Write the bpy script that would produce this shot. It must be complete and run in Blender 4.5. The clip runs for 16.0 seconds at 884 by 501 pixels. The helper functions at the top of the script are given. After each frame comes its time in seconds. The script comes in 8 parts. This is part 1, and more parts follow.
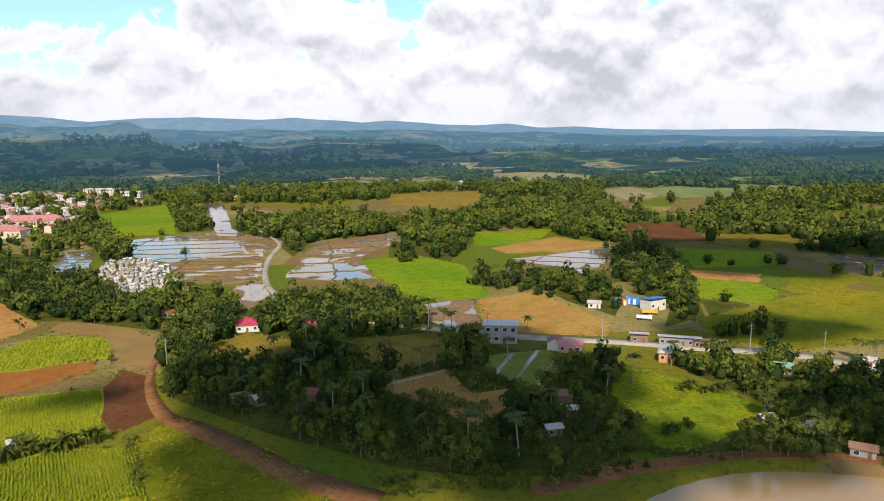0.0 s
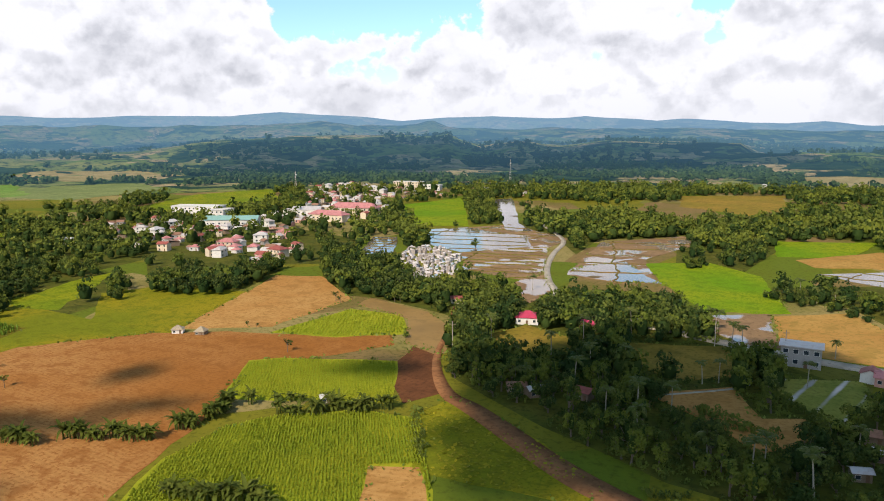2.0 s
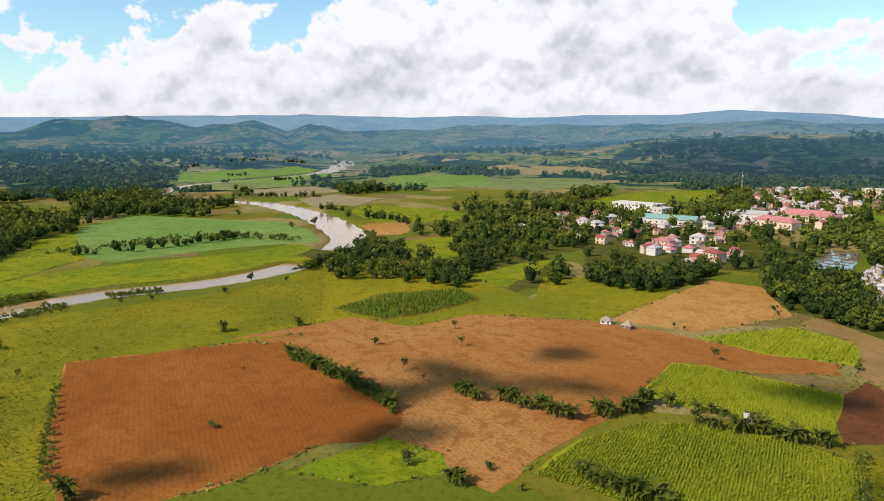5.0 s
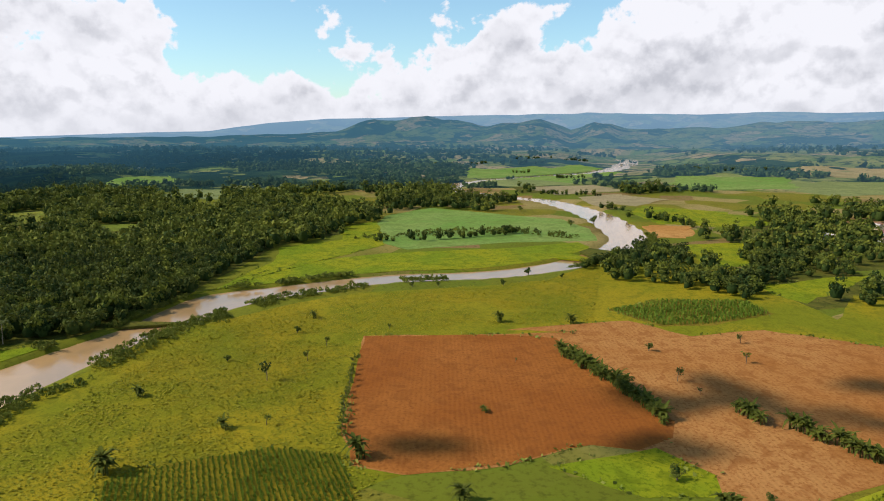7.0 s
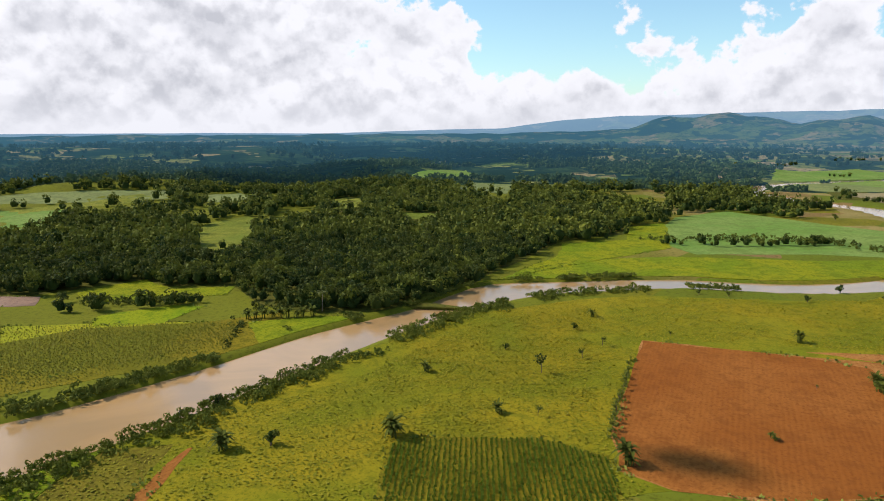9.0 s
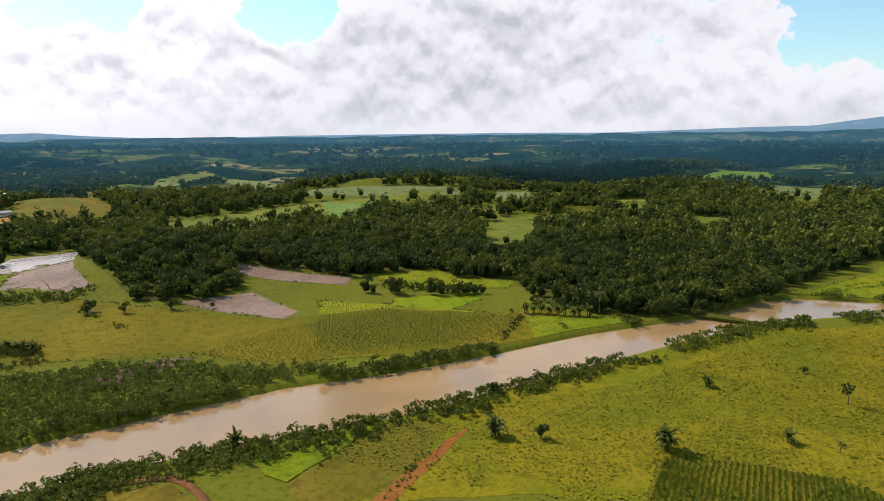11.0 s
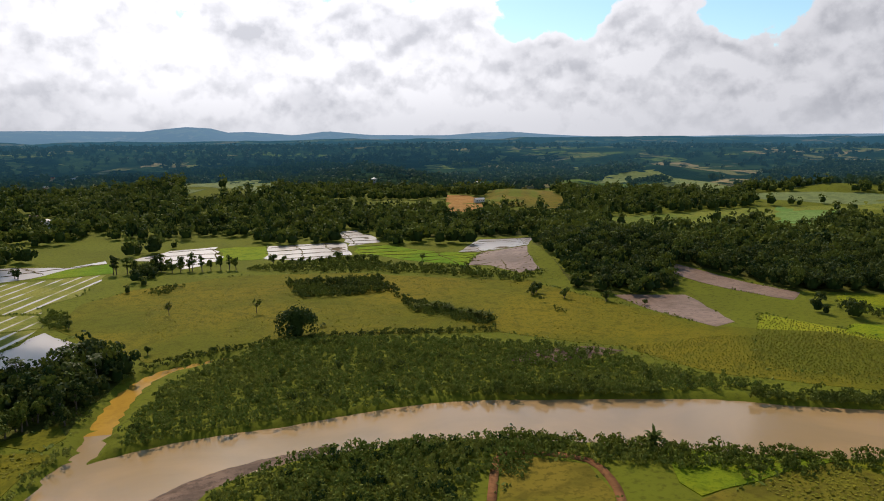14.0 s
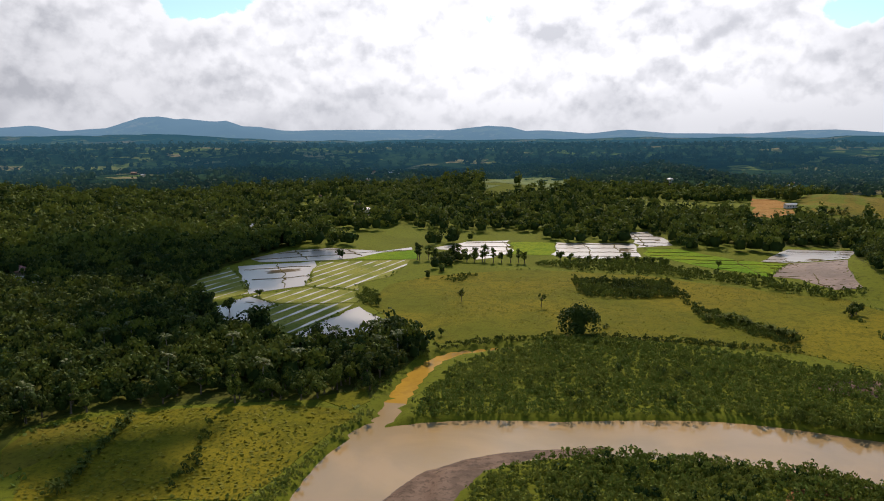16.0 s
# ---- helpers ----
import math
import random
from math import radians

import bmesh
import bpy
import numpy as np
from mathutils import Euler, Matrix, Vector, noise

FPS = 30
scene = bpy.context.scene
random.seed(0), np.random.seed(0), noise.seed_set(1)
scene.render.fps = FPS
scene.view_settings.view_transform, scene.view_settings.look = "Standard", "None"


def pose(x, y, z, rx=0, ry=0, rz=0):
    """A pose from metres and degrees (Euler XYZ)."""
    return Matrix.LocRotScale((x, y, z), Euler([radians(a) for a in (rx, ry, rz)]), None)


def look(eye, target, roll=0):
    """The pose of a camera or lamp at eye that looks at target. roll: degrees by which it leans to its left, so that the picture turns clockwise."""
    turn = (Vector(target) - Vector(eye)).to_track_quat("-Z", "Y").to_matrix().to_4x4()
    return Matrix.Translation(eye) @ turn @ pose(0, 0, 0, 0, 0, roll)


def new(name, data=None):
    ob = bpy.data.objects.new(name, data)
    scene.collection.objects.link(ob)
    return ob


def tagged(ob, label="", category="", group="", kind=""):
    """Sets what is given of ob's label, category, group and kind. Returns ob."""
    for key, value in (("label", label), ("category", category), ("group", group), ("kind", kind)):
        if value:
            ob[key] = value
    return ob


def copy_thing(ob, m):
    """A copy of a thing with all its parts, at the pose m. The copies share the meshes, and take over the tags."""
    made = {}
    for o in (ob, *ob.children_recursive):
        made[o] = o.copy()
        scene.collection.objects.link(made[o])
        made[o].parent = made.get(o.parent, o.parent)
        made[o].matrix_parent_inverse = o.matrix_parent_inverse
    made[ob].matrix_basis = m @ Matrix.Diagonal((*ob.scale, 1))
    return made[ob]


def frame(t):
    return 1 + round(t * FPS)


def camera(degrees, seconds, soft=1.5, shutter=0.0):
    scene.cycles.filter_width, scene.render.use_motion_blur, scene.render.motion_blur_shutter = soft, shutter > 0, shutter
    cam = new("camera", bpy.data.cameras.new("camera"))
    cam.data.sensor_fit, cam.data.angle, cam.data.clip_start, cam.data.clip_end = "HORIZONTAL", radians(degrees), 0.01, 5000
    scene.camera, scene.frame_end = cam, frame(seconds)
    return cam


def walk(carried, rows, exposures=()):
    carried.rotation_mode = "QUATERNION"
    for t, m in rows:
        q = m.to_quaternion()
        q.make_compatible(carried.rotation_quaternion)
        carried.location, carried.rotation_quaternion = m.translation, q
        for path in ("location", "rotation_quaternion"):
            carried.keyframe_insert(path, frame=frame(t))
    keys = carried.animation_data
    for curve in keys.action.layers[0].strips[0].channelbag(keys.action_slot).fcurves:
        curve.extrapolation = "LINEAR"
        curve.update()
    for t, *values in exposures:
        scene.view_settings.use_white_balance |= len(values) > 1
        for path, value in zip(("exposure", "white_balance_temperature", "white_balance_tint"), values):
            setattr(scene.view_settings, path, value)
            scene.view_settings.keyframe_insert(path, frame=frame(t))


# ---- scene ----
# ---- camera ----
cam = camera(64.07, 16.0, soft=1.0)
walk(cam, [
    (0.0, pose(0, 0, 60, 80.49, 0.58, -0.30)),
    (0.5, pose(0, 0, 60, 80.56, 0.54, 5.41)),
    (1.0, pose(0, 0, 60, 80.59, 0.49, 11.05)),
    (1.5, pose(0, 0, 60, 80.57, 0.44, 16.79)),
    (2.0, pose(0, 0, 60, 80.57, 0.44, 22.69)),
    (2.5, pose(0, 0, 60, 80.60, 0.48, 28.37)),
    (3.0, pose(0, 0, 60, 80.63, 0.40, 34.07)),
    (3.5, pose(0, 0, 60, 80.66, 0.40, 39.78)),
    (4.0, pose(0, 0, 60, 80.65, 0.32, 45.72)),
    (6.5, pose(0, 0, 60, 80.65, 0.27, 74.21)),
    (7.0, pose(0, 0, 60, 80.63, 0.36, 79.81)),
    (7.5, pose(0, 0, 60, 80.62, 0.29, 85.49)),
    (8.0, pose(0, 0, 60, 80.60, 0.26, 91.38)),
    (8.5, pose(0, 0, 60, 80.57, 0.27, 97.04)),
    (9.0, pose(0, 0, 60, 80.52, 0.12, 102.76)),
    (11.5, pose(0, 0, 60, 80.67, 0.55, 131.28)),
    (12.0, pose(0, 0, 60, 80.70, 0.42, 137.22)),
    (12.5, pose(0, 0, 60, 80.71, 0.37, 142.93)),
    (13.0, pose(0, 0, 60, 80.77, 0.30, 148.68)),
    (13.5, pose(0, 0, 60, 80.77, 0.33, 154.42)),
    (14.0, pose(0, 0, 60, 80.77, 0.34, 160.36)),
    (14.5, pose(0, 0, 60, 80.78, 0.31, 166.11)),
    (15.0, pose(0, 0, 60, 80.82, 0.33, 171.85)),
    (15.5, pose(0, 0, 60, 80.81, 0.31, 177.65)),
    (16.0, pose(0, 0, 60, 80.76, 0.29, 183.67)),
], exposures=[(0.0, 0.16, 6250, 14), (4.0, 0.14, 6250, 14), (6.5, 0.03, 6250, 14), (9.0, 0.1, 6250, 14), (11.5, -0.02, 6250, 14), (14.0, -0.36, 6250, 14), (16.0, -0.32, 6250, 14)])

# ---- world and sun ----
SUN_AZ, SUN_EL = 177.0, 41.0          # degrees: azimuth counted from +y towards -x, and elevation
world = bpy.data.worlds.new("sky")
scene.world = world
world.use_nodes = True


class Nodes:
    """A thin wrapper that makes nodes and links in one node tree."""

    def __init__(self, tree):
        self.tree = tree
        tree.nodes.clear()

    def add(self, kind, **inputs):
        n = self.tree.nodes.new(kind)
        for key, value in inputs.items():
            self.put(n, key, value)
        return n

    def put(self, n, key, value):
        socket = n.inputs[int(key[1:])] if key[0] == "i" and key[1:].isdigit() else n.inputs[key.replace("_", " ")]
        if isinstance(value, bpy.types.NodeSocket):
            self.tree.links.new(value, socket)
        elif isinstance(value, bpy.types.Node):
            self.tree.links.new(value.outputs[0], socket)
        else:
            socket.default_value = value

    def math(self, op, a, b=0.0, c=0.0, clamp=False):
        n = self.add("ShaderNodeMath", i0=a, i1=b, i2=c)
        n.operation, n.use_clamp = op, clamp
        return n.outputs[0]

    def mix(self, fac, a, b, blend="MIX"):
        n = self.add("ShaderNodeMix")
        n.data_type, n.blend_type = "RGBA", blend
        self.put(n, "i0", fac)
        self.put(n, "i6", a)
        self.put(n, "i7", b)
        return n.outputs[2]

    def ramp(self, fac, lo, hi, smooth=True):
        n = self.add("ShaderNodeMapRange", Value=fac, From_Min=lo, From_Max=hi)
        n.interpolation_type = "SMOOTHSTEP" if smooth else "LINEAR"
        return n.outputs[0]

    def dot(self, vector, way):
        n = self.add("ShaderNodeVectorMath")
        n.operation = "DOT_PRODUCT"
        self.put(n, "i0", vector)
        n.inputs[1].default_value = way
        return n.outputs["Value"]

    def noise(self, vector, scale, detail=4.0, rough=0.55, distortion=0.0):
        return self.add("ShaderNodeTexNoise", Vector=vector, Scale=scale, Detail=detail, Roughness=rough, Distortion=distortion).outputs[0]


def direction(az, el):
    a, e = radians(az), radians(el)
    return (-math.sin(a) * math.cos(e), math.cos(a) * math.cos(e), math.sin(e))


def build_sky():
    w = Nodes(world.node_tree)
    out = w.add("ShaderNodeOutputWorld")
    sky = w.add("ShaderNodeTexSky")
    sky.sky_type, sky.sun_disc, sky.sun_elevation, sky.sun_rotation = "NISHITA", False, radians(SUN_EL), radians(-SUN_AZ)
    sky.altitude, sky.air_density, sky.dust_density = 60.0, 1.0, 0.6
    co = w.add("ShaderNodeTexCoord").outputs["Generated"]
    xyz = w.add("ShaderNodeSeparateXYZ", Vector=co)
    el = w.math("MAXIMUM", xyz.outputs[2], 0.0)
    # cumulus heaps: a noise on the dome under a cloud-top height that differs by quarter; low clouds crowd together
    low = w.math("MULTIPLY", el, 1.15)
    stretch = w.add("ShaderNodeCombineXYZ", X=xyz.outputs[0], Y=xyz.outputs[1], Z=low)
    big = w.noise(stretch, 5.0, 2.0, 0.5)
    fine = w.noise(stretch, 13.0, 9.0, 0.55, 0.1)
    top = 0.33
    for az, e, size, amount in SKY_QUARTERS:
        top = w.math("MULTIPLY_ADD", w.ramp(w.dot(co, direction(az, e)), math.cos(radians(size)), math.cos(radians(size * 0.35))), amount, top)
    dense = w.math("MULTIPLY", w.math("SUBTRACT", top, el), 2.3)
    dense = w.math("ADD", dense, w.math("MULTIPLY_ADD", fine, 1.9, -0.95))
    dense = w.math("ADD", dense, w.math("MULTIPLY_ADD", big, 0.7, -0.35))
    dense = w.math("MULTIPLY_ADD", w.ramp(el, 0.3, 0.8), -0.9, dense)
    cover = w.ramp(dense, 0.0, 0.09)
    # bright heads, grey bases: compare with the cloud a little higher up, in wisps and in rounded heaps of two sizes
    lift = w.add("ShaderNodeCombineXYZ", X=xyz.outputs[0], Y=xyz.outputs[1], Z=w.math("ADD", low, 0.022))
    above = w.noise(lift, 13.0, 5.0, 0.5, 0.1)
    base = w.ramp(w.math("SUBTRACT", above, fine), -0.05, 0.14)
    heaps = 0.0
    for scale, step, share in ((8.0, 0.04, 0.55), (22.0, 0.015, 0.45)):
        raised = w.add("ShaderNodeCombineXYZ", X=xyz.outputs[0], Y=xyz.outputs[1], Z=w.math("ADD", low, step))
        climb = w.math("SUBTRACT", w.noise(raised, scale, 7.0, 0.52), w.noise(stretch, scale, 7.0, 0.52))
        heaps = w.math("MULTIPLY_ADD", w.ramp(climb, -0.10, 0.16), share, heaps)
    patch = w.ramp(w.noise(stretch, 6.5, 5.0, 0.52, 0.4), 0.64, 0.38)
    shade = w.math("MULTIPLY_ADD", heaps, 1.0, w.math("MULTIPLY_ADD", patch, 0.36, w.math("MULTIPLY", base, 0.2)))
    grey = w.math("MULTIPLY", w.ramp(dense, 0.05, 0.4), w.math("MULTIPLY_ADD", shade, 1.15, -0.45), clamp=True)
    cloud = w.mix(grey, CLOUD_LIGHT, CLOUD_GREY)
    # clouds in front of the sun are lit through
    glare = w.ramp(w.dot(co, direction(SUN_AZ, SUN_EL)), 0.58, 1.0)
    cloud = w.mix(glare, cloud, w.mix(1.0, cloud, (1.9, 1.88, 1.84, 1), "MULTIPLY"))
    blue = w.mix(1.0, sky.outputs[0], SKY_TINT, "MULTIPLY")
    seen = w.mix(cover, blue, cloud)
    # pale veil low over the horizon
    seen = w.mix(w.math("MULTIPLY", w.ramp(el, 0.07, 0.0), 0.5), seen, HORIZON_VEIL)
    back = w.add("ShaderNodeBackground", Color=seen, Strength=WORLD_STRENGTH)
    w.put(out, "Surface", back)


WORLD_STRENGTH = 0.1
SKY_TINT = (1.35, 1.62, 1.55, 1)
CLOUD_LIGHT = (9.0, 9.0, 9.05, 1)
CLOUD_GREY = (5.5, 5.6, 5.85, 1)
HORIZON_VEIL = (7.8, 7.9, 8.1, 1)
SKY_QUARTERS = ((27, 12, 11, -0.21), (84, 12, 22, -0.20), (102, 13, 14, -0.16), (68, 14, 10, -0.12), (152, 11, 7, -0.24), (137, 9, 5, -0.24), (202, 12, 5, -0.2), (2, 10, 9, -0.12), (250, 40, 30, -0.1))
build_sky()

sun = new("sun", bpy.data.lights.new("sun", "SUN"))
sun.data.energy, sun.data.angle, sun.data.color = 5.0, radians(0.53), (1.0, 0.87, 0.68)
sun.matrix_world = look(Vector(direction(SUN_AZ, SUN_EL)) * 100, (0, 0, 0))


# ---- clouds overhead, which shade parts of the land ----
def cloud_bank(x, y, long, wide, tall, turn, seed, height=520.0):
    """A heap of puffs above; it stands on the sun's ray to the land at (x, y)."""
    rng = np.random.default_rng(seed)
    back = Vector(direction(SUN_AZ, SUN_EL)) * (height / math.sin(radians(SUN_EL)))
    bm = bmesh.new()
    for k in range(9):
        a = rng.uniform(0, 2 * math.pi)
        q = math.sqrt(rng.uniform(0, 1)) * 0.62
        s = rng.uniform(0.30, 0.50)
        m = Matrix.Translation((q * math.cos(a) * long, q * math.sin(a) * wide, rng.uniform(0, 0.3) * tall)) @ Matrix.Diagonal((s * long, s * wide, s * tall, 1))
        bmesh.ops.create_icosphere(bm, subdivisions=3, radius=1.0, matrix=m)
    for v in bm.verts:
        v.co += 0.13 * min(long, wide) * noise.noise_vector(v.co / (0.32 * min(long, wide))) + 0.06 * min(long, wide) * noise.noise_vector(v.co / (0.11 * min(long, wide)))
    me = bpy.data.meshes.new("cloud")
    bm.to_mesh(me)
    bm.free()
    me.materials.append(CLOUD)
    ob = tagged(new("cloud", me), "white cumulus cloud drifting over the plain", "cloud", kind="structure")
    ob.matrix_world = Matrix.Translation(Vector((x, y, 0)) + back) @ pose(0, 0, 0, 0, 0, turn)
    return ob


def cloud_material():
    m = bpy.data.materials.new("cloud_vapour")
    m.use_nodes = True
    n = Nodes(m.node_tree)
    out = n.add("ShaderNodeOutputMaterial")
    co = n.add("ShaderNodeNewGeometry").outputs["Position"]
    col = n.mix(n.noise(co, 0.02, 5.0), (0.82, 0.83, 0.85, 1), (0.92, 0.92, 0.92, 1))
    solid = n.add("ShaderNodeBsdfDiffuse", Color=col)
    thin = n.add("ShaderNodeBsdfTransparent")
    n.put(out, "Surface", n.add("ShaderNodeMixShader", i0=0.2, i1=solid.outputs[0], i2=thin.outputs[0]))
    return m


CLOUD = cloud_material()
for spot in (
    (-8, 165, 64, 49, 22, 5, 1), (-26, 122, 34, 24, 12, 10, 3), (34, 122, 46, 22, 10, 0, 2),
    (-138, 97, 21, 8, 5, 20, 4), (-141, 76, 13, 9, 5, 60, 5), (-122, 112, 13, 6, 4, 30, 6),
    (-119, 66, 9, 14, 5, 10, 23), (-140, 129, 7, 9, 4, 0, 24), (-128, 19, 12, 7, 4, 70, 25), (-84, 155, 15, 7, 4, 20, 26), (72, -120, 34, 17, 8, 20, 27),
    (160, -330, 120, 70, 30, 0, 8),
    (150, 330, 85, 50, 20, 0, 9), (82, -215, 50, 42, 16, 0, 22), (97, 140, 34, 24, 12, 0, 20), (98, 208, 40, 17, 10, 0, 21),
):
    cloud_bank(*spot)
for spot in (
    (-170, 1290, 330, 300, 90, 5, 11), (-560, 1180, 420, 300, 90, 20, 12), (-1500, 1600, 420, 300, 90, 40, 13),
    (640, 1330, 380, 190, 70, 0, 14), (-1350, -250, 420, 240, 80, 70, 15), (-1750, -700, 420, 240, 80, 60, 16),
    (-900, -430, 260, 150, 60, 30, 17), (-350, -1150, 380, 150, 70, 10, 18), (330, -1150, 420, 240, 80, 0, 19),
):
    cloud_bank(*spot, height=760.0)


# ---- materials ----
def material(name):
    m = bpy.data.materials.new(name)
    m.use_nodes = True
    n = Nodes(m.node_tree)
    out = n.add("ShaderNodeOutputMaterial")
    return m, n, out


def principled(n, out, color, rough=0.8, metal=0.0, bump=None, strength=0.5, distance=0.1, specular=0.3):
    p = n.add("ShaderNodeBsdfPrincipled", Base_Color=color, Roughness=rough, Metallic=metal)
    p.inputs["Specular IOR Level"].default_value = specular
    if bump is not None:
        b = n.add("ShaderNodeBump", Height=bump, Strength=strength, Distance=distance)
        n.put(p, "Normal", b)
    n.put(out, "Surface", p)
    return p


def rgb(r, g, b):
    return (r, g, b, 1.0)


def painted_haze(n, out, place, surface):
    """Haze painted on the far-land backdrop: blue emission covers the surface more with distance."""
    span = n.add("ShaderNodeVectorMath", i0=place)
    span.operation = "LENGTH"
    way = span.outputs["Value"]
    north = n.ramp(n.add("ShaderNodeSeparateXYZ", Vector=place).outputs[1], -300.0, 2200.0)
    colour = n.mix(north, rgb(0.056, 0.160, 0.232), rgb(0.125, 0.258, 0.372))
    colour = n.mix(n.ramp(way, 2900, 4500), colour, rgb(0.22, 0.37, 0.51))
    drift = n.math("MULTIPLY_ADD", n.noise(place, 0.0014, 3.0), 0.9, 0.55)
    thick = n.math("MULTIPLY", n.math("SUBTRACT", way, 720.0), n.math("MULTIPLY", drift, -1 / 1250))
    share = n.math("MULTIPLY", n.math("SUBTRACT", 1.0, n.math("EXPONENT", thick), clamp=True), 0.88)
    haze_glow = n.add("ShaderNodeEmission", Color=colour, Strength=1.0)
    n.put(out, "Surface", n.add("ShaderNodeMixShader", i0=share, i1=surface, i2=haze_glow.outputs[0]))


def soil_or_grass(name, a, b, c, patch=0.02, grain=0.6, rows=0.0, row_turn=0.0, rough=0.9, wet=0.0, wet_scale=0.06, bump=0.25, calm=0.2):
    """Ground cover in world metres: a and b in broad patches, c as fine grain, optional furrows, optional standing water."""
    m, n, out = material(name)
    co = n.add("ShaderNodeNewGeometry").outputs["Position"]
    broad = n.noise(co, patch, 5.0, 0.6, 0.4)
    fine = n.noise(co, grain, 6.0, 0.65)
    col = n.mix(n.ramp(broad, 0.38, 0.64), a, b)
    mid = n.noise(co, grain * 0.22, 3.0, 0.6, 0.6)
    col = n.mix(n.math("MULTIPLY", n.ramp(mid, 0.46, 0.66), 0.6), col, c)
    col = n.mix(n.math("MULTIPLY", n.ramp(fine, 0.48, 0.64), 0.75), col, c)
    height = fine
    if rows:
        turn = n.add("ShaderNodeMapping", Vector=co)
        turn.inputs["Rotation"].default_value = (0, 0, radians(row_turn))
        wave = n.add("ShaderNodeTexWave", Vector=turn.outputs[0], Scale=0.314 / rows, Distortion=2.5)
        wave.inputs["Detail"].default_value, wave.inputs["Detail Scale"].default_value = 3.0, 0.6
        height = n.math("ADD", fine, n.math("MULTIPLY", wave.outputs["Fac"], 0.22))
        col = n.mix(n.math("MULTIPLY", wave.outputs["Fac"], 0.16), col, c)
    p = principled(n, out, col, rough, 0.0, height, bump, 0.3, 0.03)
    if wet:
        pool = n.ramp(n.noise(co, wet_scale, 4.0, 0.5, 0.3), 0.62 - 0.3 * wet, 0.66 - 0.3 * wet)
        n.put(p, "Base Color", n.mix(pool, col, rgb(0.27, 0.215, 0.185) if calm > 0.3 else rgb(0.26, 0.20, 0.15) if calm > 0.1 else rgb(0.16, 0.13, 0.11)))
        n.put(p, "Roughness", n.math("MULTIPLY_ADD", pool, calm - rough, rough))
        n.put(p, "Specular IOR Level", n.math("MULTIPLY_ADD", pool, 0.85, 0.03))
        low = n.add("ShaderNodeBump", Height=height, Distance=0.3, Strength=n.math("MULTIPLY_ADD", pool, -bump * 0.97, bump))
        n.put(p, "Normal", low)
    return m


def leafage(name, a, b, c, rough=0.75, patch=0.10, distant=False):
    """Leaves: a and b vary tree by tree and clump by clump, c in single leaves; light shines through a little."""
    m, n, out = material(name)
    geo = n.add("ShaderNodeNewGeometry")
    info = n.add("ShaderNodeObjectInfo")
    broad = n.noise(geo.outputs["Position"], patch, 2.0, 0.6)
    wide = n.noise(geo.outputs["Position"], patch * 0.16, 2.0, 0.5)
    pick = n.math("ADD", n.math("ADD", n.math("MULTIPLY", n.ramp(broad, 0.40, 0.62), 0.6), n.math("MULTIPLY", n.ramp(wide, 0.38, 0.62), 0.5)), n.math("MULTIPLY_ADD", info.outputs["Random"], 0.7, -0.35), clamp=True)
    col = n.mix(pick, a, b)
    col = n.mix(n.math("MULTIPLY", n.ramp(geo.outputs["Random Per Island"], 0.45, 1.0), 0.42), col, c)
    p = principled(n, out, col, rough, 0.0, None, specular=0.08)
    shine = n.add("ShaderNodeBsdfTranslucent", Color=n.mix(0.5, col, c))
    leaf = n.add("ShaderNodeMixShader", i0=0.16, i1=p.outputs[0], i2=shine.outputs[0])
    n.put(out, "Surface", leaf)
    if distant:      # woods of the distant backdrop get painted haze
        painted_haze(n, out, geo.outputs["Position"], leaf.outputs[0])
    return m


def plain(name, color, rough=0.7, metal=0.0, wear=0.25, scale=0.8, bump=0.1, dirt=None):
    """Paint, plaster, sheet metal or wood with stains and a little relief."""
    m, n, out = material(name)
    co = n.add("ShaderNodeTexCoord").outputs["Object"]
    info = n.add("ShaderNodeObjectInfo").outputs["Random"]
    stain = n.noise(co, scale, 6.0, 0.65, 0.5)
    dirt = dirt or rgb(*[v * 0.45 for v in color[:3]])
    col = n.mix(n.math("MULTIPLY", n.ramp(stain, 0.45, 0.75), wear * 2), color, dirt)
    col = n.mix(n.math("MULTIPLY", info, 0.25), col, dirt)
    principled(n, out, col, rough, metal, n.noise(co, scale * 8, 4.0), bump, 0.05)
    return m


GRASS = soil_or_grass("pasture_grass", rgb(0.245, 0.195, 0.010), rgb(0.145, 0.158, 0.008), rgb(0.098, 0.106, 0.007), 0.022, 1.3, bump=0.22)


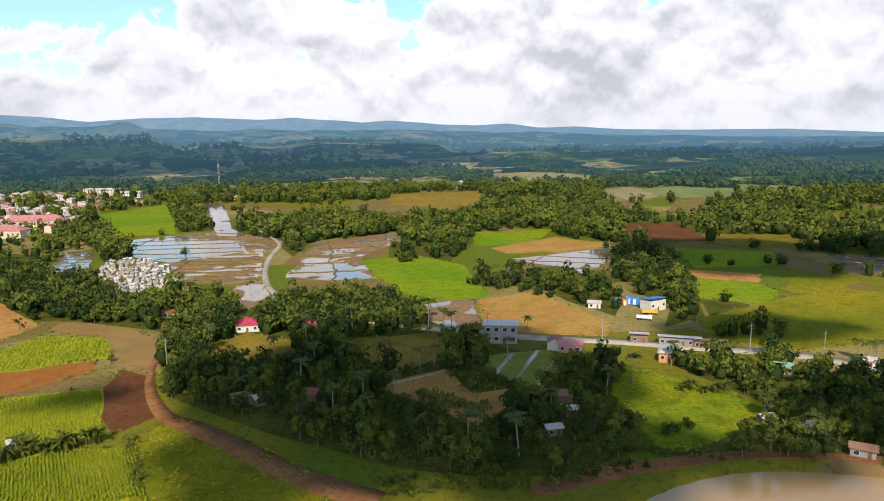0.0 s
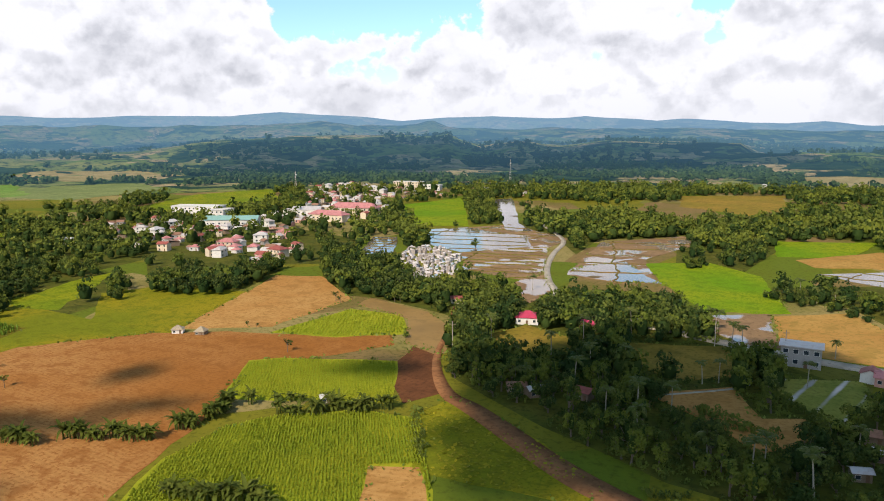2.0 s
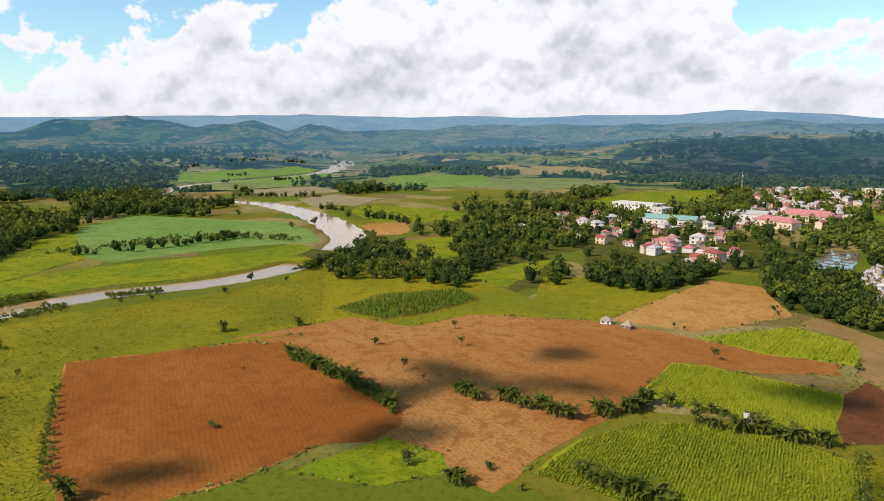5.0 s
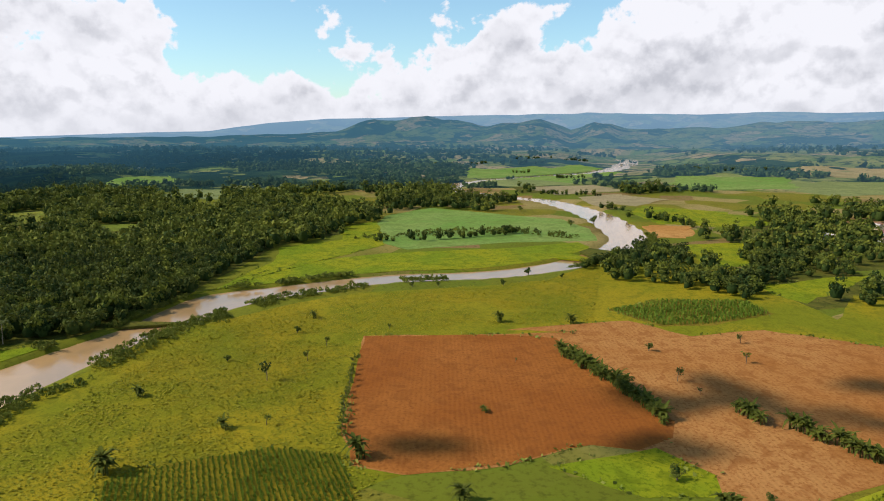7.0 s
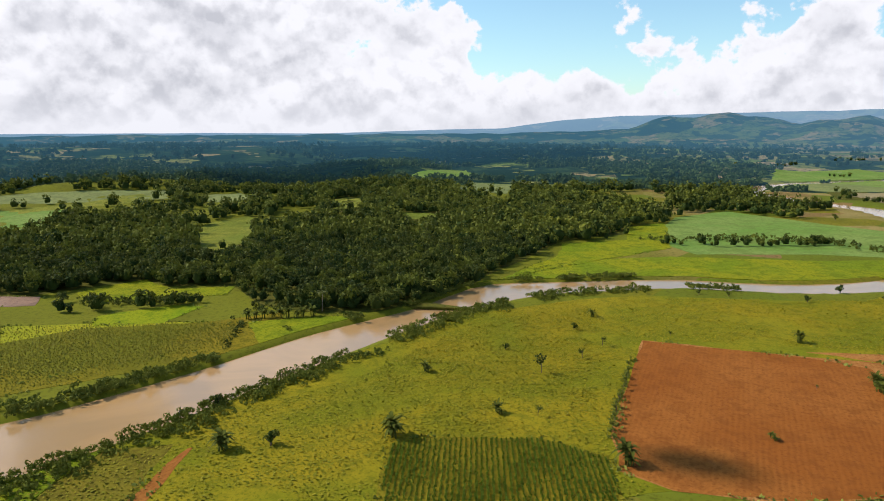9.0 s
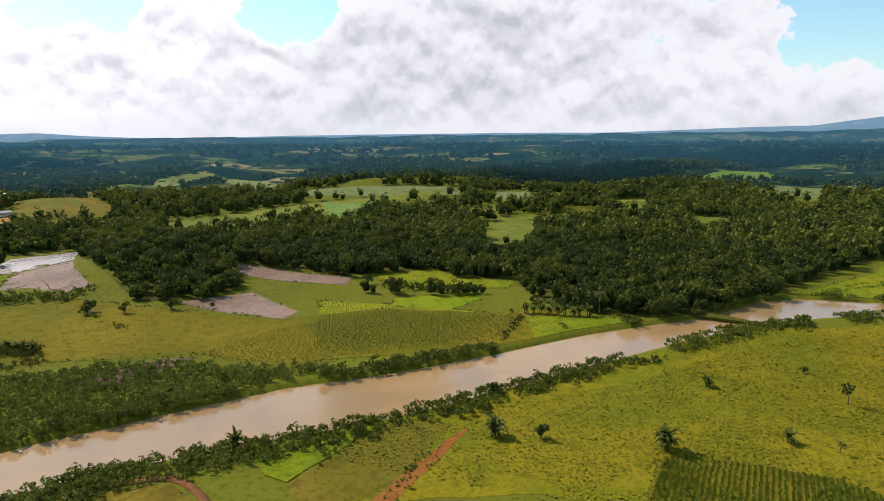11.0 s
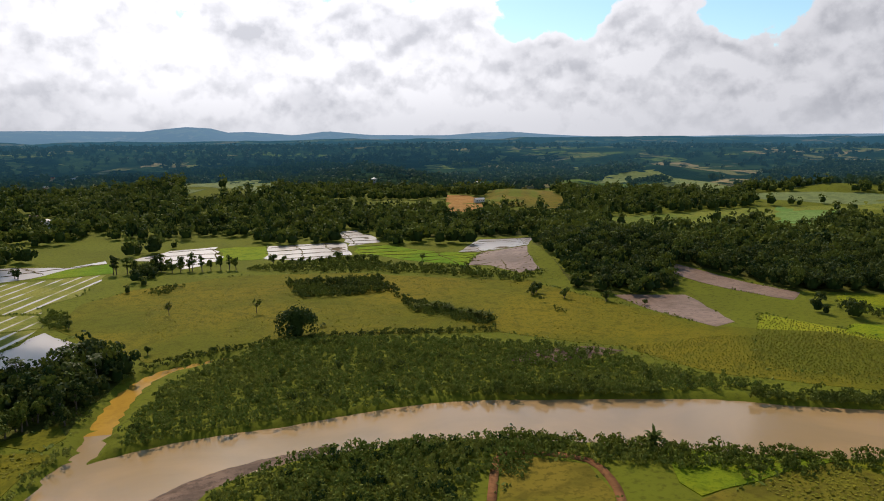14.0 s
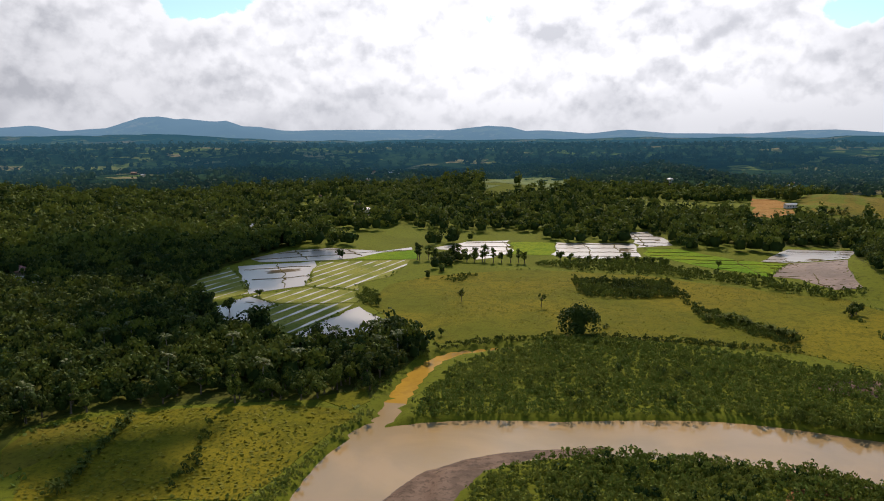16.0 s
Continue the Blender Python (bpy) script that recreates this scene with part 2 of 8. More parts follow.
def patchwork(name):
    """Open plain of many small plots: fallow, grass and stubble, each with its own tint and grain."""
    m, n, out = material(name)
    co = n.add("ShaderNodeNewGeometry").outputs["Position"]
    bend = n.add("ShaderNodeTexNoise", Vector=co, Scale=0.02, Detail=3.0)
    shift = n.add("ShaderNodeVectorMath", i0=bend.outputs["Color"], i1=(14.0, 14.0, 0.0))
    shift.operation = "MULTIPLY"
    where = n.add("ShaderNodeVectorMath", i0=co, i1=shift.outputs[0])
    cells = n.add("ShaderNodeTexVoronoi", Vector=where.outputs[0], Scale=0.021)
    cells.inputs["Randomness"].default_value = 0.8
    pick = n.add("ShaderNodeSeparateColor", i0=cells.outputs["Color"])
    col = n.mix(n.ramp(pick.outputs[0], 0.35, 0.45), rgb(0.16, 0.145, 0.014), rgb(0.105, 0.135, 0.012))
    col = n.mix(n.ramp(n.add("ShaderNodeSeparateXYZ", Vector=co).outputs[1], 60.0, -40.0), col, rgb(0.135, 0.145, 0.012))
    north = n.ramp(n.add("ShaderNodeSeparateXYZ", Vector=co).outputs[1], -20.0, 90.0)
    col = n.mix(n.math("MULTIPLY", n.ramp(pick.outputs[1], 0.62, 0.66), north), col, rgb(0.25, 0.195, 0.07))
    col = n.mix(n.math("MULTIPLY", n.ramp(pick.outputs[2], 0.78, 0.80), north), col, rgb(0.19, 0.125, 0.05))
    broad = n.ramp(n.noise(co, 0.03, 5.0, 0.6, 0.4), 0.42, 0.64)
    fine = n.noise(co, 0.6, 6.0, 0.65)
    col = n.mix(n.math("MULTIPLY", broad, 0.5), col, rgb(0.10, 0.105, 0.010))
    col = n.mix(n.math("MULTIPLY", n.ramp(fine, 0.48, 0.66), 0.6), col, rgb(0.055, 0.060, 0.008))
    principled(n, out, col, 0.9, 0.0, fine, 0.4, 0.3, 0.03)
    return m


EARTH = patchwork("open_farmland")
RICE = soil_or_grass("young_rice", rgb(0.115, 0.215, 0.005), rgb(0.21, 0.24, 0.008), rgb(0.08, 0.14, 0.005), 0.014, 1.0)
MEADOW = soil_or_grass("bright_meadow", rgb(0.22, 0.225, 0.008), rgb(0.14, 0.19, 0.008), rgb(0.070, 0.10, 0.005), 0.03, 0.9, bump=0.5)
CANE = soil_or_grass("pale_cane", rgb(0.17, 0.24, 0.06), rgb(0.12, 0.22, 0.04), rgb(0.10, 0.15, 0.03), 0.015, 0.4)
CORN_SOIL = soil_or_grass("corn_ground", rgb(0.235, 0.255, 0.013), rgb(0.29, 0.275, 0.015), rgb(0.18, 0.20, 0.010), 0.03, 0.8)
TILLED = soil_or_grass("tilled_soil", rgb(0.42, 0.235, 0.075), rgb(0.37, 0.18, 0.05), rgb(0.25, 0.12, 0.03), 0.02, 0.8, 1.6, 80)
RUST_TILLED = soil_or_grass("rust_tilled_soil", rgb(0.225, 0.076, 0.014), rgb(0.275, 0.105, 0.022), rgb(0.165, 0.055, 0.012), 0.02, 1.1, 1.1, -80, bump=0.35)
FOREST_FLOOR = soil_or_grass("forest_floor", rgb(0.075, 0.085, 0.012), rgb(0.10, 0.095, 0.016), rgb(0.040, 0.044, 0.009), 0.08, 0.6)
RED_TILLED = soil_or_grass("red_tilled_soil", rgb(0.265, 0.105, 0.023), rgb(0.36, 0.180, 0.058), rgb(0.20, 0.075, 0.017), 0.011, 1.1, 1.1, -80, bump=0.35)
DARK_TILLED = soil_or_grass("moist_tilled_soil", rgb(0.15, 0.060, 0.024), rgb(0.12, 0.048, 0.020), rgb(0.075, 0.032, 0.014), 0.03, 0.8, 1.4, 10)
STUBBLE = soil_or_grass("stubble", rgb(0.38, 0.22, 0.06), rgb(0.33, 0.17, 0.045), rgb(0.22, 0.14, 0.03), 0.03, 0.6)
OLIVE = soil_or_grass("weedy_fallow", rgb(0.20, 0.145, 0.018), rgb(0.14, 0.125, 0.012), rgb(0.085, 0.07, 0.010), 0.03, 0.7)
STUBBLE_WEEDY = soil_or_grass("weedy_stubble", rgb(0.27, 0.17, 0.03), rgb(0.20, 0.15, 0.02), rgb(0.12, 0.09, 0.015), 0.03, 0.7)
PADDY_MUD = soil_or_grass("flooded_paddy", rgb(0.27, 0.17, 0.085), rgb(0.20, 0.125, 0.065), rgb(0.14, 0.09, 0.05), 0.03, 0.6, wet=0.38, wet_scale=0.05, calm=0.12)
PADDY_WATER = soil_or_grass("paddy_under_water", rgb(0.14, 0.10, 0.06), rgb(0.12, 0.09, 0.05), rgb(0.10, 0.08, 0.03), 0.03, 0.6, wet=1.05, wet_scale=0.05, calm=0.08)
HILL_MEADOW = soil_or_grass("hill_meadow", rgb(0.20, 0.205, 0.030), rgb(0.13, 0.165, 0.022), rgb(0.09, 0.11, 0.016), 0.02, 0.5, bump=0.5)
# paler meadow and stubble with distance haze put into the base colour
HAZED_MEADOW = soil_or_grass("haze_pale_meadow", rgb(0.185, 0.215, 0.075), rgb(0.145, 0.180, 0.065), rgb(0.11, 0.13, 0.05), 0.012, 0.3)
HAZED_STUBBLE = soil_or_grass("haze_pale_stubble", rgb(0.28, 0.23, 0.13), rgb(0.23, 0.20, 0.10), rgb(0.17, 0.15, 0.08), 0.012, 0.3)
TERRACE_MUD = soil_or_grass("wet_terrace_mud", rgb(0.29, 0.195, 0.145), rgb(0.21, 0.14, 0.10), rgb(0.16, 0.105, 0.075), 0.04, 0.5, rough=0.42)


def paddy_strips(name, turn, gap):
    """Young rice in broad beds with thin water lanes between them, some beds still bare and wet."""
    m, n, out = material(name)
    co = n.add("ShaderNodeNewGeometry").outputs["Position"]
    aim = n.add("ShaderNodeMapping", Vector=co)
    aim.inputs["Rotation"].default_value = (0, 0, radians(turn))
    lane = n.add("ShaderNodeTexWave", Vector=aim.outputs[0], Scale=0.314 / gap, Distortion=0.8)
    lane.inputs["Detail"].default_value, lane.inputs["Detail Scale"].default_value = 2.0, 0.3
    wet = n.ramp(n.math("ADD", lane.outputs["Fac"], n.math("MULTIPLY_ADD", n.noise(co, 0.045, 4.0), 0.9, -0.45)), 0.84, 1.06)
    rice = n.mix(n.ramp(n.noise(co, 0.05, 4.0), 0.4, 0.62), rgb(0.25, 0.235, 0.045), rgb(0.17, 0.18, 0.030))
    rice = n.mix(n.math("MULTIPLY", n.ramp(n.noise(co, 0.9, 4.0), 0.45, 0.65), 0.5), rice, rgb(0.10, 0.11, 0.02))
    p = principled(n, out, n.mix(wet, rice, rgb(0.30, 0.25, 0.20)), 0.9, 0.0, None, specular=0.03)
    n.put(p, "Roughness", n.math("MULTIPLY_ADD", wet, -0.62, 0.9))
    n.put(p, "Specular IOR Level", n.math("MULTIPLY_ADD", wet, 0.8, 0.03))
    return m


PADDY_SHEEN = soil_or_grass("thin_water_on_mud", rgb(0.14, 0.10, 0.06), rgb(0.12, 0.09, 0.05), rgb(0.10, 0.08, 0.03), 0.03, 0.6, wet=1.05, wet_scale=0.05, calm=0.34)
PADDY_GREEN = paddy_strips("half_flooded_rice", 20, 6.0)
TRACK = soil_or_grass("dirt_track", rgb(0.26, 0.12, 0.05), rgb(0.20, 0.085, 0.035), rgb(0.13, 0.06, 0.025), 0.06, 0.9)
SAND = soil_or_grass("river_sand", rgb(0.20, 0.125, 0.085), rgb(0.12, 0.075, 0.05), rgb(0.075, 0.045, 0.03), 0.08, 0.8, rough=0.6)
ROAD = soil_or_grass("road_concrete", rgb(0.40, 0.35, 0.28), rgb(0.33, 0.29, 0.23), rgb(0.24, 0.21, 0.17), 0.1, 0.8, bump=0.1)

LEAF = leafage("broad_leaves", rgb(0.020, 0.038, 0.010), rgb(0.112, 0.136, 0.020), rgb(0.170, 0.188, 0.034))
LEAF_LIGHT = leafage("bamboo_leaves", rgb(0.070, 0.098, 0.014), rgb(0.140, 0.160, 0.020), rgb(0.20, 0.21, 0.034))
# mango leaves, and crown cores whose dark tone stands in for inner shade
LEAF_DARK = leafage("mango_leaves_and_crown_shade", rgb(0.020, 0.042, 0.010), rgb(0.036, 0.060, 0.012), rgb(0.060, 0.085, 0.016))
LEAF_MID = leafage("hazed_hill_leaves", rgb(0.018, 0.040, 0.018), rgb(0.055, 0.092, 0.026), rgb(0.085, 0.120, 0.034), patch=0.03, distant=True)
LEAF_FAR = leafage("hazed_far_leaves", rgb(0.012, 0.030, 0.018), rgb(0.042, 0.072, 0.026), rgb(0.06, 0.09, 0.03), patch=0.006, distant=True)

BANANA_LEAF = leafage("banana_leaves", rgb(0.048, 0.070, 0.009), rgb(0.082, 0.098, 0.012), rgb(0.14, 0.15, 0.025), 0.8)
PALM_LEAF = leafage("palm_leaves", rgb(0.05, 0.075, 0.014), rgb(0.085, 0.10, 0.02), rgb(0.13, 0.13, 0.03), 0.5)
CORN_LEAF = leafage("corn_leaves", rgb(0.105, 0.170, 0.016), rgb(0.140, 0.200, 0.020), rgb(0.20, 0.24, 0.03), patch=0.05)
CORN_RIPE = leafage("ripening_corn_leaves", rgb(0.205, 0.255, 0.014), rgb(0.265, 0.290, 0.017), rgb(0.30, 0.315, 0.03), patch=0.05)
CORN_DRY = leafage("drying_corn_leaves", rgb(0.20, 0.21, 0.03), rgb(0.27, 0.25, 0.045), rgb(0.33, 0.29, 0.07), patch=0.05)
REED = leafage("reed_leaves", rgb(0.100, 0.145, 0.018), rgb(0.185, 0.200, 0.032), rgb(0.29, 0.285, 0.07), patch=0.06)
# darker grass: the shade of the southern pastures is put into its colour
DIM_GRASS = soil_or_grass("dimmed_pasture", rgb(0.200, 0.155, 0.010), rgb(0.115, 0.118, 0.008), rgb(0.080, 0.078, 0.006), 0.016, 1.2, bump=0.25)
BARK = plain("bark", rgb(0.13, 0.10, 0.07), 0.9, 0, 0.4, 2.0, 0.5)


def river_water():
    m, n, out = material("muddy_river_water")
    co = n.add("ShaderNodeNewGeometry").outputs["Position"]
    swirl = n.noise(co, 0.03, 4.0, 0.55, 1.5)
    col = n.mix(n.ramp(swirl, 0.35, 0.65), rgb(0.40, 0.25, 0.11), rgb(0.33, 0.215, 0.10))
    ripple = n.math("ADD", n.noise(co, 0.35, 3.0, 0.5), n.math("MULTIPLY", n.noise(co, 1.5, 2.0, 0.5), 0.4))
    principled(n, out, col, 0.12, 0.0, ripple, 0.05, 0.4, 0.5)
    return m


WATER = river_water()


def far_farmland():
    """Distant rolling country: woods, meadows, cane and stubble in plots, thick with single trees."""
    m, n, out = material("hazed_distant_country")
    co = n.add("ShaderNodeNewGeometry").outputs["Position"]
    bend = n.add("ShaderNodeTexNoise", Vector=co, Scale=0.006, Detail=4.0)
    shift = n.add("ShaderNodeVectorMath", i0=bend.outputs["Color"], i1=(90.0, 90.0, 0.0))
    shift.operation = "MULTIPLY"
    where = n.add("ShaderNodeVectorMath", i0=co, i1=shift.outputs[0])
    cells = n.add("ShaderNodeTexVoronoi", Vector=where.outputs[0], Scale=0.013)
    pick = n.add("ShaderNodeSeparateColor", i0=cells.outputs["Color"])
    small = n.add("ShaderNodeTexVoronoi", Vector=where.outputs[0], Scale=0.036)
    strip = n.add("ShaderNodeSeparateColor", i0=small.outputs["Color"])
    wood = n.mix(n.ramp(n.noise(co, 0.012, 4.0, 0.6, 0.3), 0.42, 0.62), rgb(0.012, 0.028, 0.016), rgb(0.036, 0.062, 0.022))
    crop = n.mix(n.ramp(pick.outputs[1], 0.3, 0.6, False), rgb(0.13, 0.17, 0.035), rgb(0.21, 0.21, 0.06))
    crop = n.mix(n.ramp(pick.outputs[2], 0.60, 0.64), crop, rgb(0.33, 0.25, 0.12))
    crop = n.mix(n.math("MULTIPLY", n.ramp(strip.outputs[0], 0.45, 0.6), 0.55), crop, rgb(0.10, 0.14, 0.03))
    heading = n.add("ShaderNodeVectorMath", i0=co)
    heading.operation = "NORMALIZE"
    plain_side = n.ramp(n.dot(heading.outputs[0], direction(42, 0)), 0.45, 0.95)
    broad = n.noise(co, 0.0019, 3.0, 0.55)
    spread = n.math("ADD", n.math("MULTIPLY_ADD", plain_side, 0.30, -0.06), n.math("MULTIPLY_ADD", broad, 1.3, -0.65))
    chance = n.math("ADD", n.math("MULTIPLY_ADD", pick.outputs[0], 0.62, n.math("MULTIPLY", strip.outputs[1], 0.3)), spread)
    col = n.mix(n.ramp(chance, 0.53, 0.60), wood, crop)
    dots = n.noise(co, 0.05, 5.0, 0.7)
    col = n.mix(n.math("MULTIPLY", n.ramp(dots, 0.50, 0.60), 0.8), col, rgb(0.012, 0.028, 0.016))
    p = principled(n, out, col, 1.0, 0.0, dots, 0.8, 9.0, 0.0)
    # blue haze glows over the plots, stronger with distance
    painted_haze(n, out, co, p.outputs[0])
    return m


DISTANT = far_farmland()


# ---- land forms ----
def interp(x, xs, ys):
    return np.interp(x, xs, ys)


def azimuth(x, y):
    return np.degrees(np.arctan2(-x, y)) % 360


RIVER = [(400, 20), (220, 40), (130, 75), (85, 100), (55, 106), (33, 90), (26, 50), (30, -10), (27, -60), (23, -100), (18.9, -127.6), (5.0, -133.8), (-16.5, -137.2), (-48.5, -137.0), (-73.6, -128.6), (-105.0, -114.1), (-122.0, -104.1), (-155.1, -89.5), (-190.4, -75.5), (-229.1, -56.1), (-251.5, -44.6), (-268.2, -34.2), (-279.2, -13.6), (-294.8, 30.6), (-294.0, 61.5), (-297.2, 85.3), (-308.0, 110.5), (-326.2, 135.1), (-347.4, 156.8), (-380.4, 177.8), (-429.8, 192.9), (-498.8, 206.0), (-570.0, 209.2), (-627.7, 202.4), (-680, 172), (-780, 152), (-890, 200), (-970, 310), (-1084, 464), (-1395, 643), (-1800, 800)]
RIVER_WIDTH = [24, 24, 24, 24, 24, 22, 22, 22, 22, 22, 21.0, 22.0, 16.0, 20.0, 22.0, 28.0, 26.0, 22.0, 21.0, 14.0, 21.0, 26.0, 20.0, 17, 17, 17, 17, 17, 19, 21, 24, 24, 22, 22, 22, 20, 18, 20, 30, 34, 40]
CREEK = [(25.9, -136.9), (22.3, -144.9), (20.3, -160.4), (16.6, -179.1), (9.3, -191.9), (-6.6, -198.8)]
CREEK_WIDTH = [4.4, 4.0, 4.8, 4.6, 3.4, 1.8]


def smooth_line(points, widths, step=4.0):
    """A Catmull-Rom line through the points, with a width at each of its samples."""
    p = np.array(points, float)
    w = np.array(widths, float)
    p = np.vstack([2 * p[0] - p[1], p, 2 * p[-1] - p[-2]])
    line, wide = [], []
    for i in range(1, len(p) - 2):
        count = max(2, int(np.linalg.norm(p[i + 1] - p[i]) / step))
        for s in np.arange(count) / count:
            line.append(0.5 * (2 * p[i] + (p[i + 1] - p[i - 1]) * s + (2 * p[i - 1] - 5 * p[i] + 4 * p[i + 1] - p[i + 2]) * s ** 2
                               + (3 * p[i] - p[i - 1] - 3 * p[i + 1] + p[i + 2]) * s ** 3))
            wide.append(w[i - 1] + (w[i] - w[i - 1]) * s)
    line.append(p[-2])
    wide.append(w[-1])
    return np.array(line), np.array(wide)


RIVER_LINE, RIVER_WIDE = smooth_line(RIVER, RIVER_WIDTH)
CREEK_LINE, CREEK_WIDE = smooth_line(CREEK, CREEK_WIDTH)


def water_distance(x, y):
    """Metres from the water's edge; negative in the channel."""
    x, y = np.asarray(x, float).ravel(), np.asarray(y, float).ravel()
    best = np.full(x.shape, 1e9)
    for line, wide in ((RIVER_LINE, RIVER_WIDE), (CREEK_LINE, CREEK_WIDE)):
        for i in range(0, len(line)):
            best = np.minimum(best, np.hypot(x - line[i, 0], y - line[i, 1]) - wide[i] / 2)
    return best


# skyline: how high the land stands above the level, in degrees, by azimuth
SKYLINE_AZ = [0, 4, 6, 10, 11.4, 14, 18.5, 22.4, 26, 28, 31, 34.4, 35.2, 36.1, 39, 45.7, 49.5, 56, 60, 67, 68.2, 69.5, 76, 81, 85.5, 89.3, 92.8, 96, 98, 102, 108, 112, 120, 137, 143, 148, 152, 155, 157, 160, 166, 169.4, 172, 175.5, 177, 178.3, 180, 183, 187, 194]
SKYLINE_EL = [0.64, 0.98, 0.82, 1.11, 1.25, 1.1, 1.32, 1.25, 0.98, 1.25, 1.46, 1.62, 1.71, 1.64, 1.4, 1.45, 1.25, 1.44, 1.33, 1.51, 1.65, 1.5, 1.44, 1.39, 1.24, 1.22, 0.96, 0.58, 0.32, 0.26, 0.07, -0.05, 0.0, -0.05, -0.17, -0.13, 0.06, 0.3, 0.25, 0.03, 0.08, 0.38, 0.1, 0.38, 0.33, 0.66, 0.75, 0.42, 0.5, 0.47]
SKYLINE_AZ += [196, 198, 199.2, 200.4, 201.3, 203.3, 204.1, 205, 206.4, 208.7, 209.8, 211.6, 213.3, 215.3, 222, 250, 300, 328, 330, 334, 341, 346, 349, 352, 354.5, 357, 360]
SKYLINE_EL += [0.42, 0.73, 0.77, 1.2, 1.15, 1.36, 1.27, 1.52, 1.43, 0.65, 0.61, 0.42, 0.85, 0.69, 0.6, 0.5, 0.3, -0.3, -0.2, 0.0, 0.0, 0.1, 0.33, 0.28, 0.61, 0.5, 0.64]
# nearer hills before the skyline
HILL_AZ = [0, 5, 10, 14, 18, 22, 23.5, 25.6, 31.8, 37, 43, 49.5, 55.7, 58, 63, 65.4, 66.5, 68.1, 69.5, 70.7, 72, 74.1, 75.4, 76.3, 78.1, 79.8, 81.2, 83.4, 85.5, 88, 92, 100, 120, 140, 152, 160, 170, 180, 190, 197, 205, 215, 250, 330, 345, 352, 360]
HILL_EL = [0.1, 0.35, 0.2, 0.3, 0.15, 0.4, 0.9, 0.54, 0.9, 0.64, 0.68, 0.72, 0.74, 0.4, 0.3, 0.35, 0.77, 0.77, 0.1, 0.66, 1.01, 0.94, 0.87, 0.61, 0.98, 1.12, 1.31, 1.05, 1.07, 0.2, 0.0, -0.1, -0.15, -0.2, -0.16, -0.3, -0.24, -0.35, -0.38, -0.3, 0.2, 0.1, -0.2, -0.6, -0.4, -0.1, 0.1]
# wooded rise at the foot of the hills
RISE_AZ = [0, 3.5, 10, 13.2, 16.6, 19.4, 21.3, 22.2, 28, 34, 40, 46, 60, 84, 100, 130, 160, 190, 215, 250, 327, 338, 344, 350, 356, 358.5, 360]
RISE_EL = [-0.9, -0.82, -0.68, -1.05, -0.72, -0.98, -0.6, -0.1, -0.18, -0.1, -0.4, -1.2, -1.7, -1.5, -1.1, -1.0, -0.9, -0.9, -0.7, -1.0, -1.2, -1.9, -1.7, -1.35, -2.6, -1.9, -0.95]
KNOLLS = [(-190.1, -293.4, 45, 9), (-290.1, -604.7, 60, 8), (-558.8, -495.7, 90, 10)]


def value_noise(x, y, seed, octaves=4):
    """Smooth noise in -1..1 on arrays."""
    total, amp, norm = 0.0, 1.0, 0.0
    for o in range(octaves):
        ix, iy = np.floor(x).astype(np.int64), np.floor(y).astype(np.int64)
        fx, fy = x - ix, y - iy
        fx, fy = fx * fx * (3 - 2 * fx), fy * fy * (3 - 2 * fy)

        def lattice(a, b):
            h = (a * 374761393 + b * 668265263 + (seed + o) * 974634777) & 0x7FFFFFFF
            h = ((h ^ (h >> 13)) * 1274126177) & 0x7FFFFFFF
            return (h ^ (h >> 16)) % 65536 / 32768.0 - 1.0
        top = lattice(ix, iy) * (1 - fx) + lattice(ix + 1, iy) * fx
        low = lattice(ix, iy + 1) * (1 - fx) + lattice(ix + 1, iy + 1) * fx
        total = total + amp * (top * (1 - fy) + low * fy)
        norm += amp
        amp *= 0.5
        x, y = x * 2.03 + 7.1, y * 2.03 + 3.7
    return total / norm


def smoothstep(a, b, x):
    t = np.clip((x - a) / (b - a), 0, 1)
    return t * t * (3 - 2 * t)


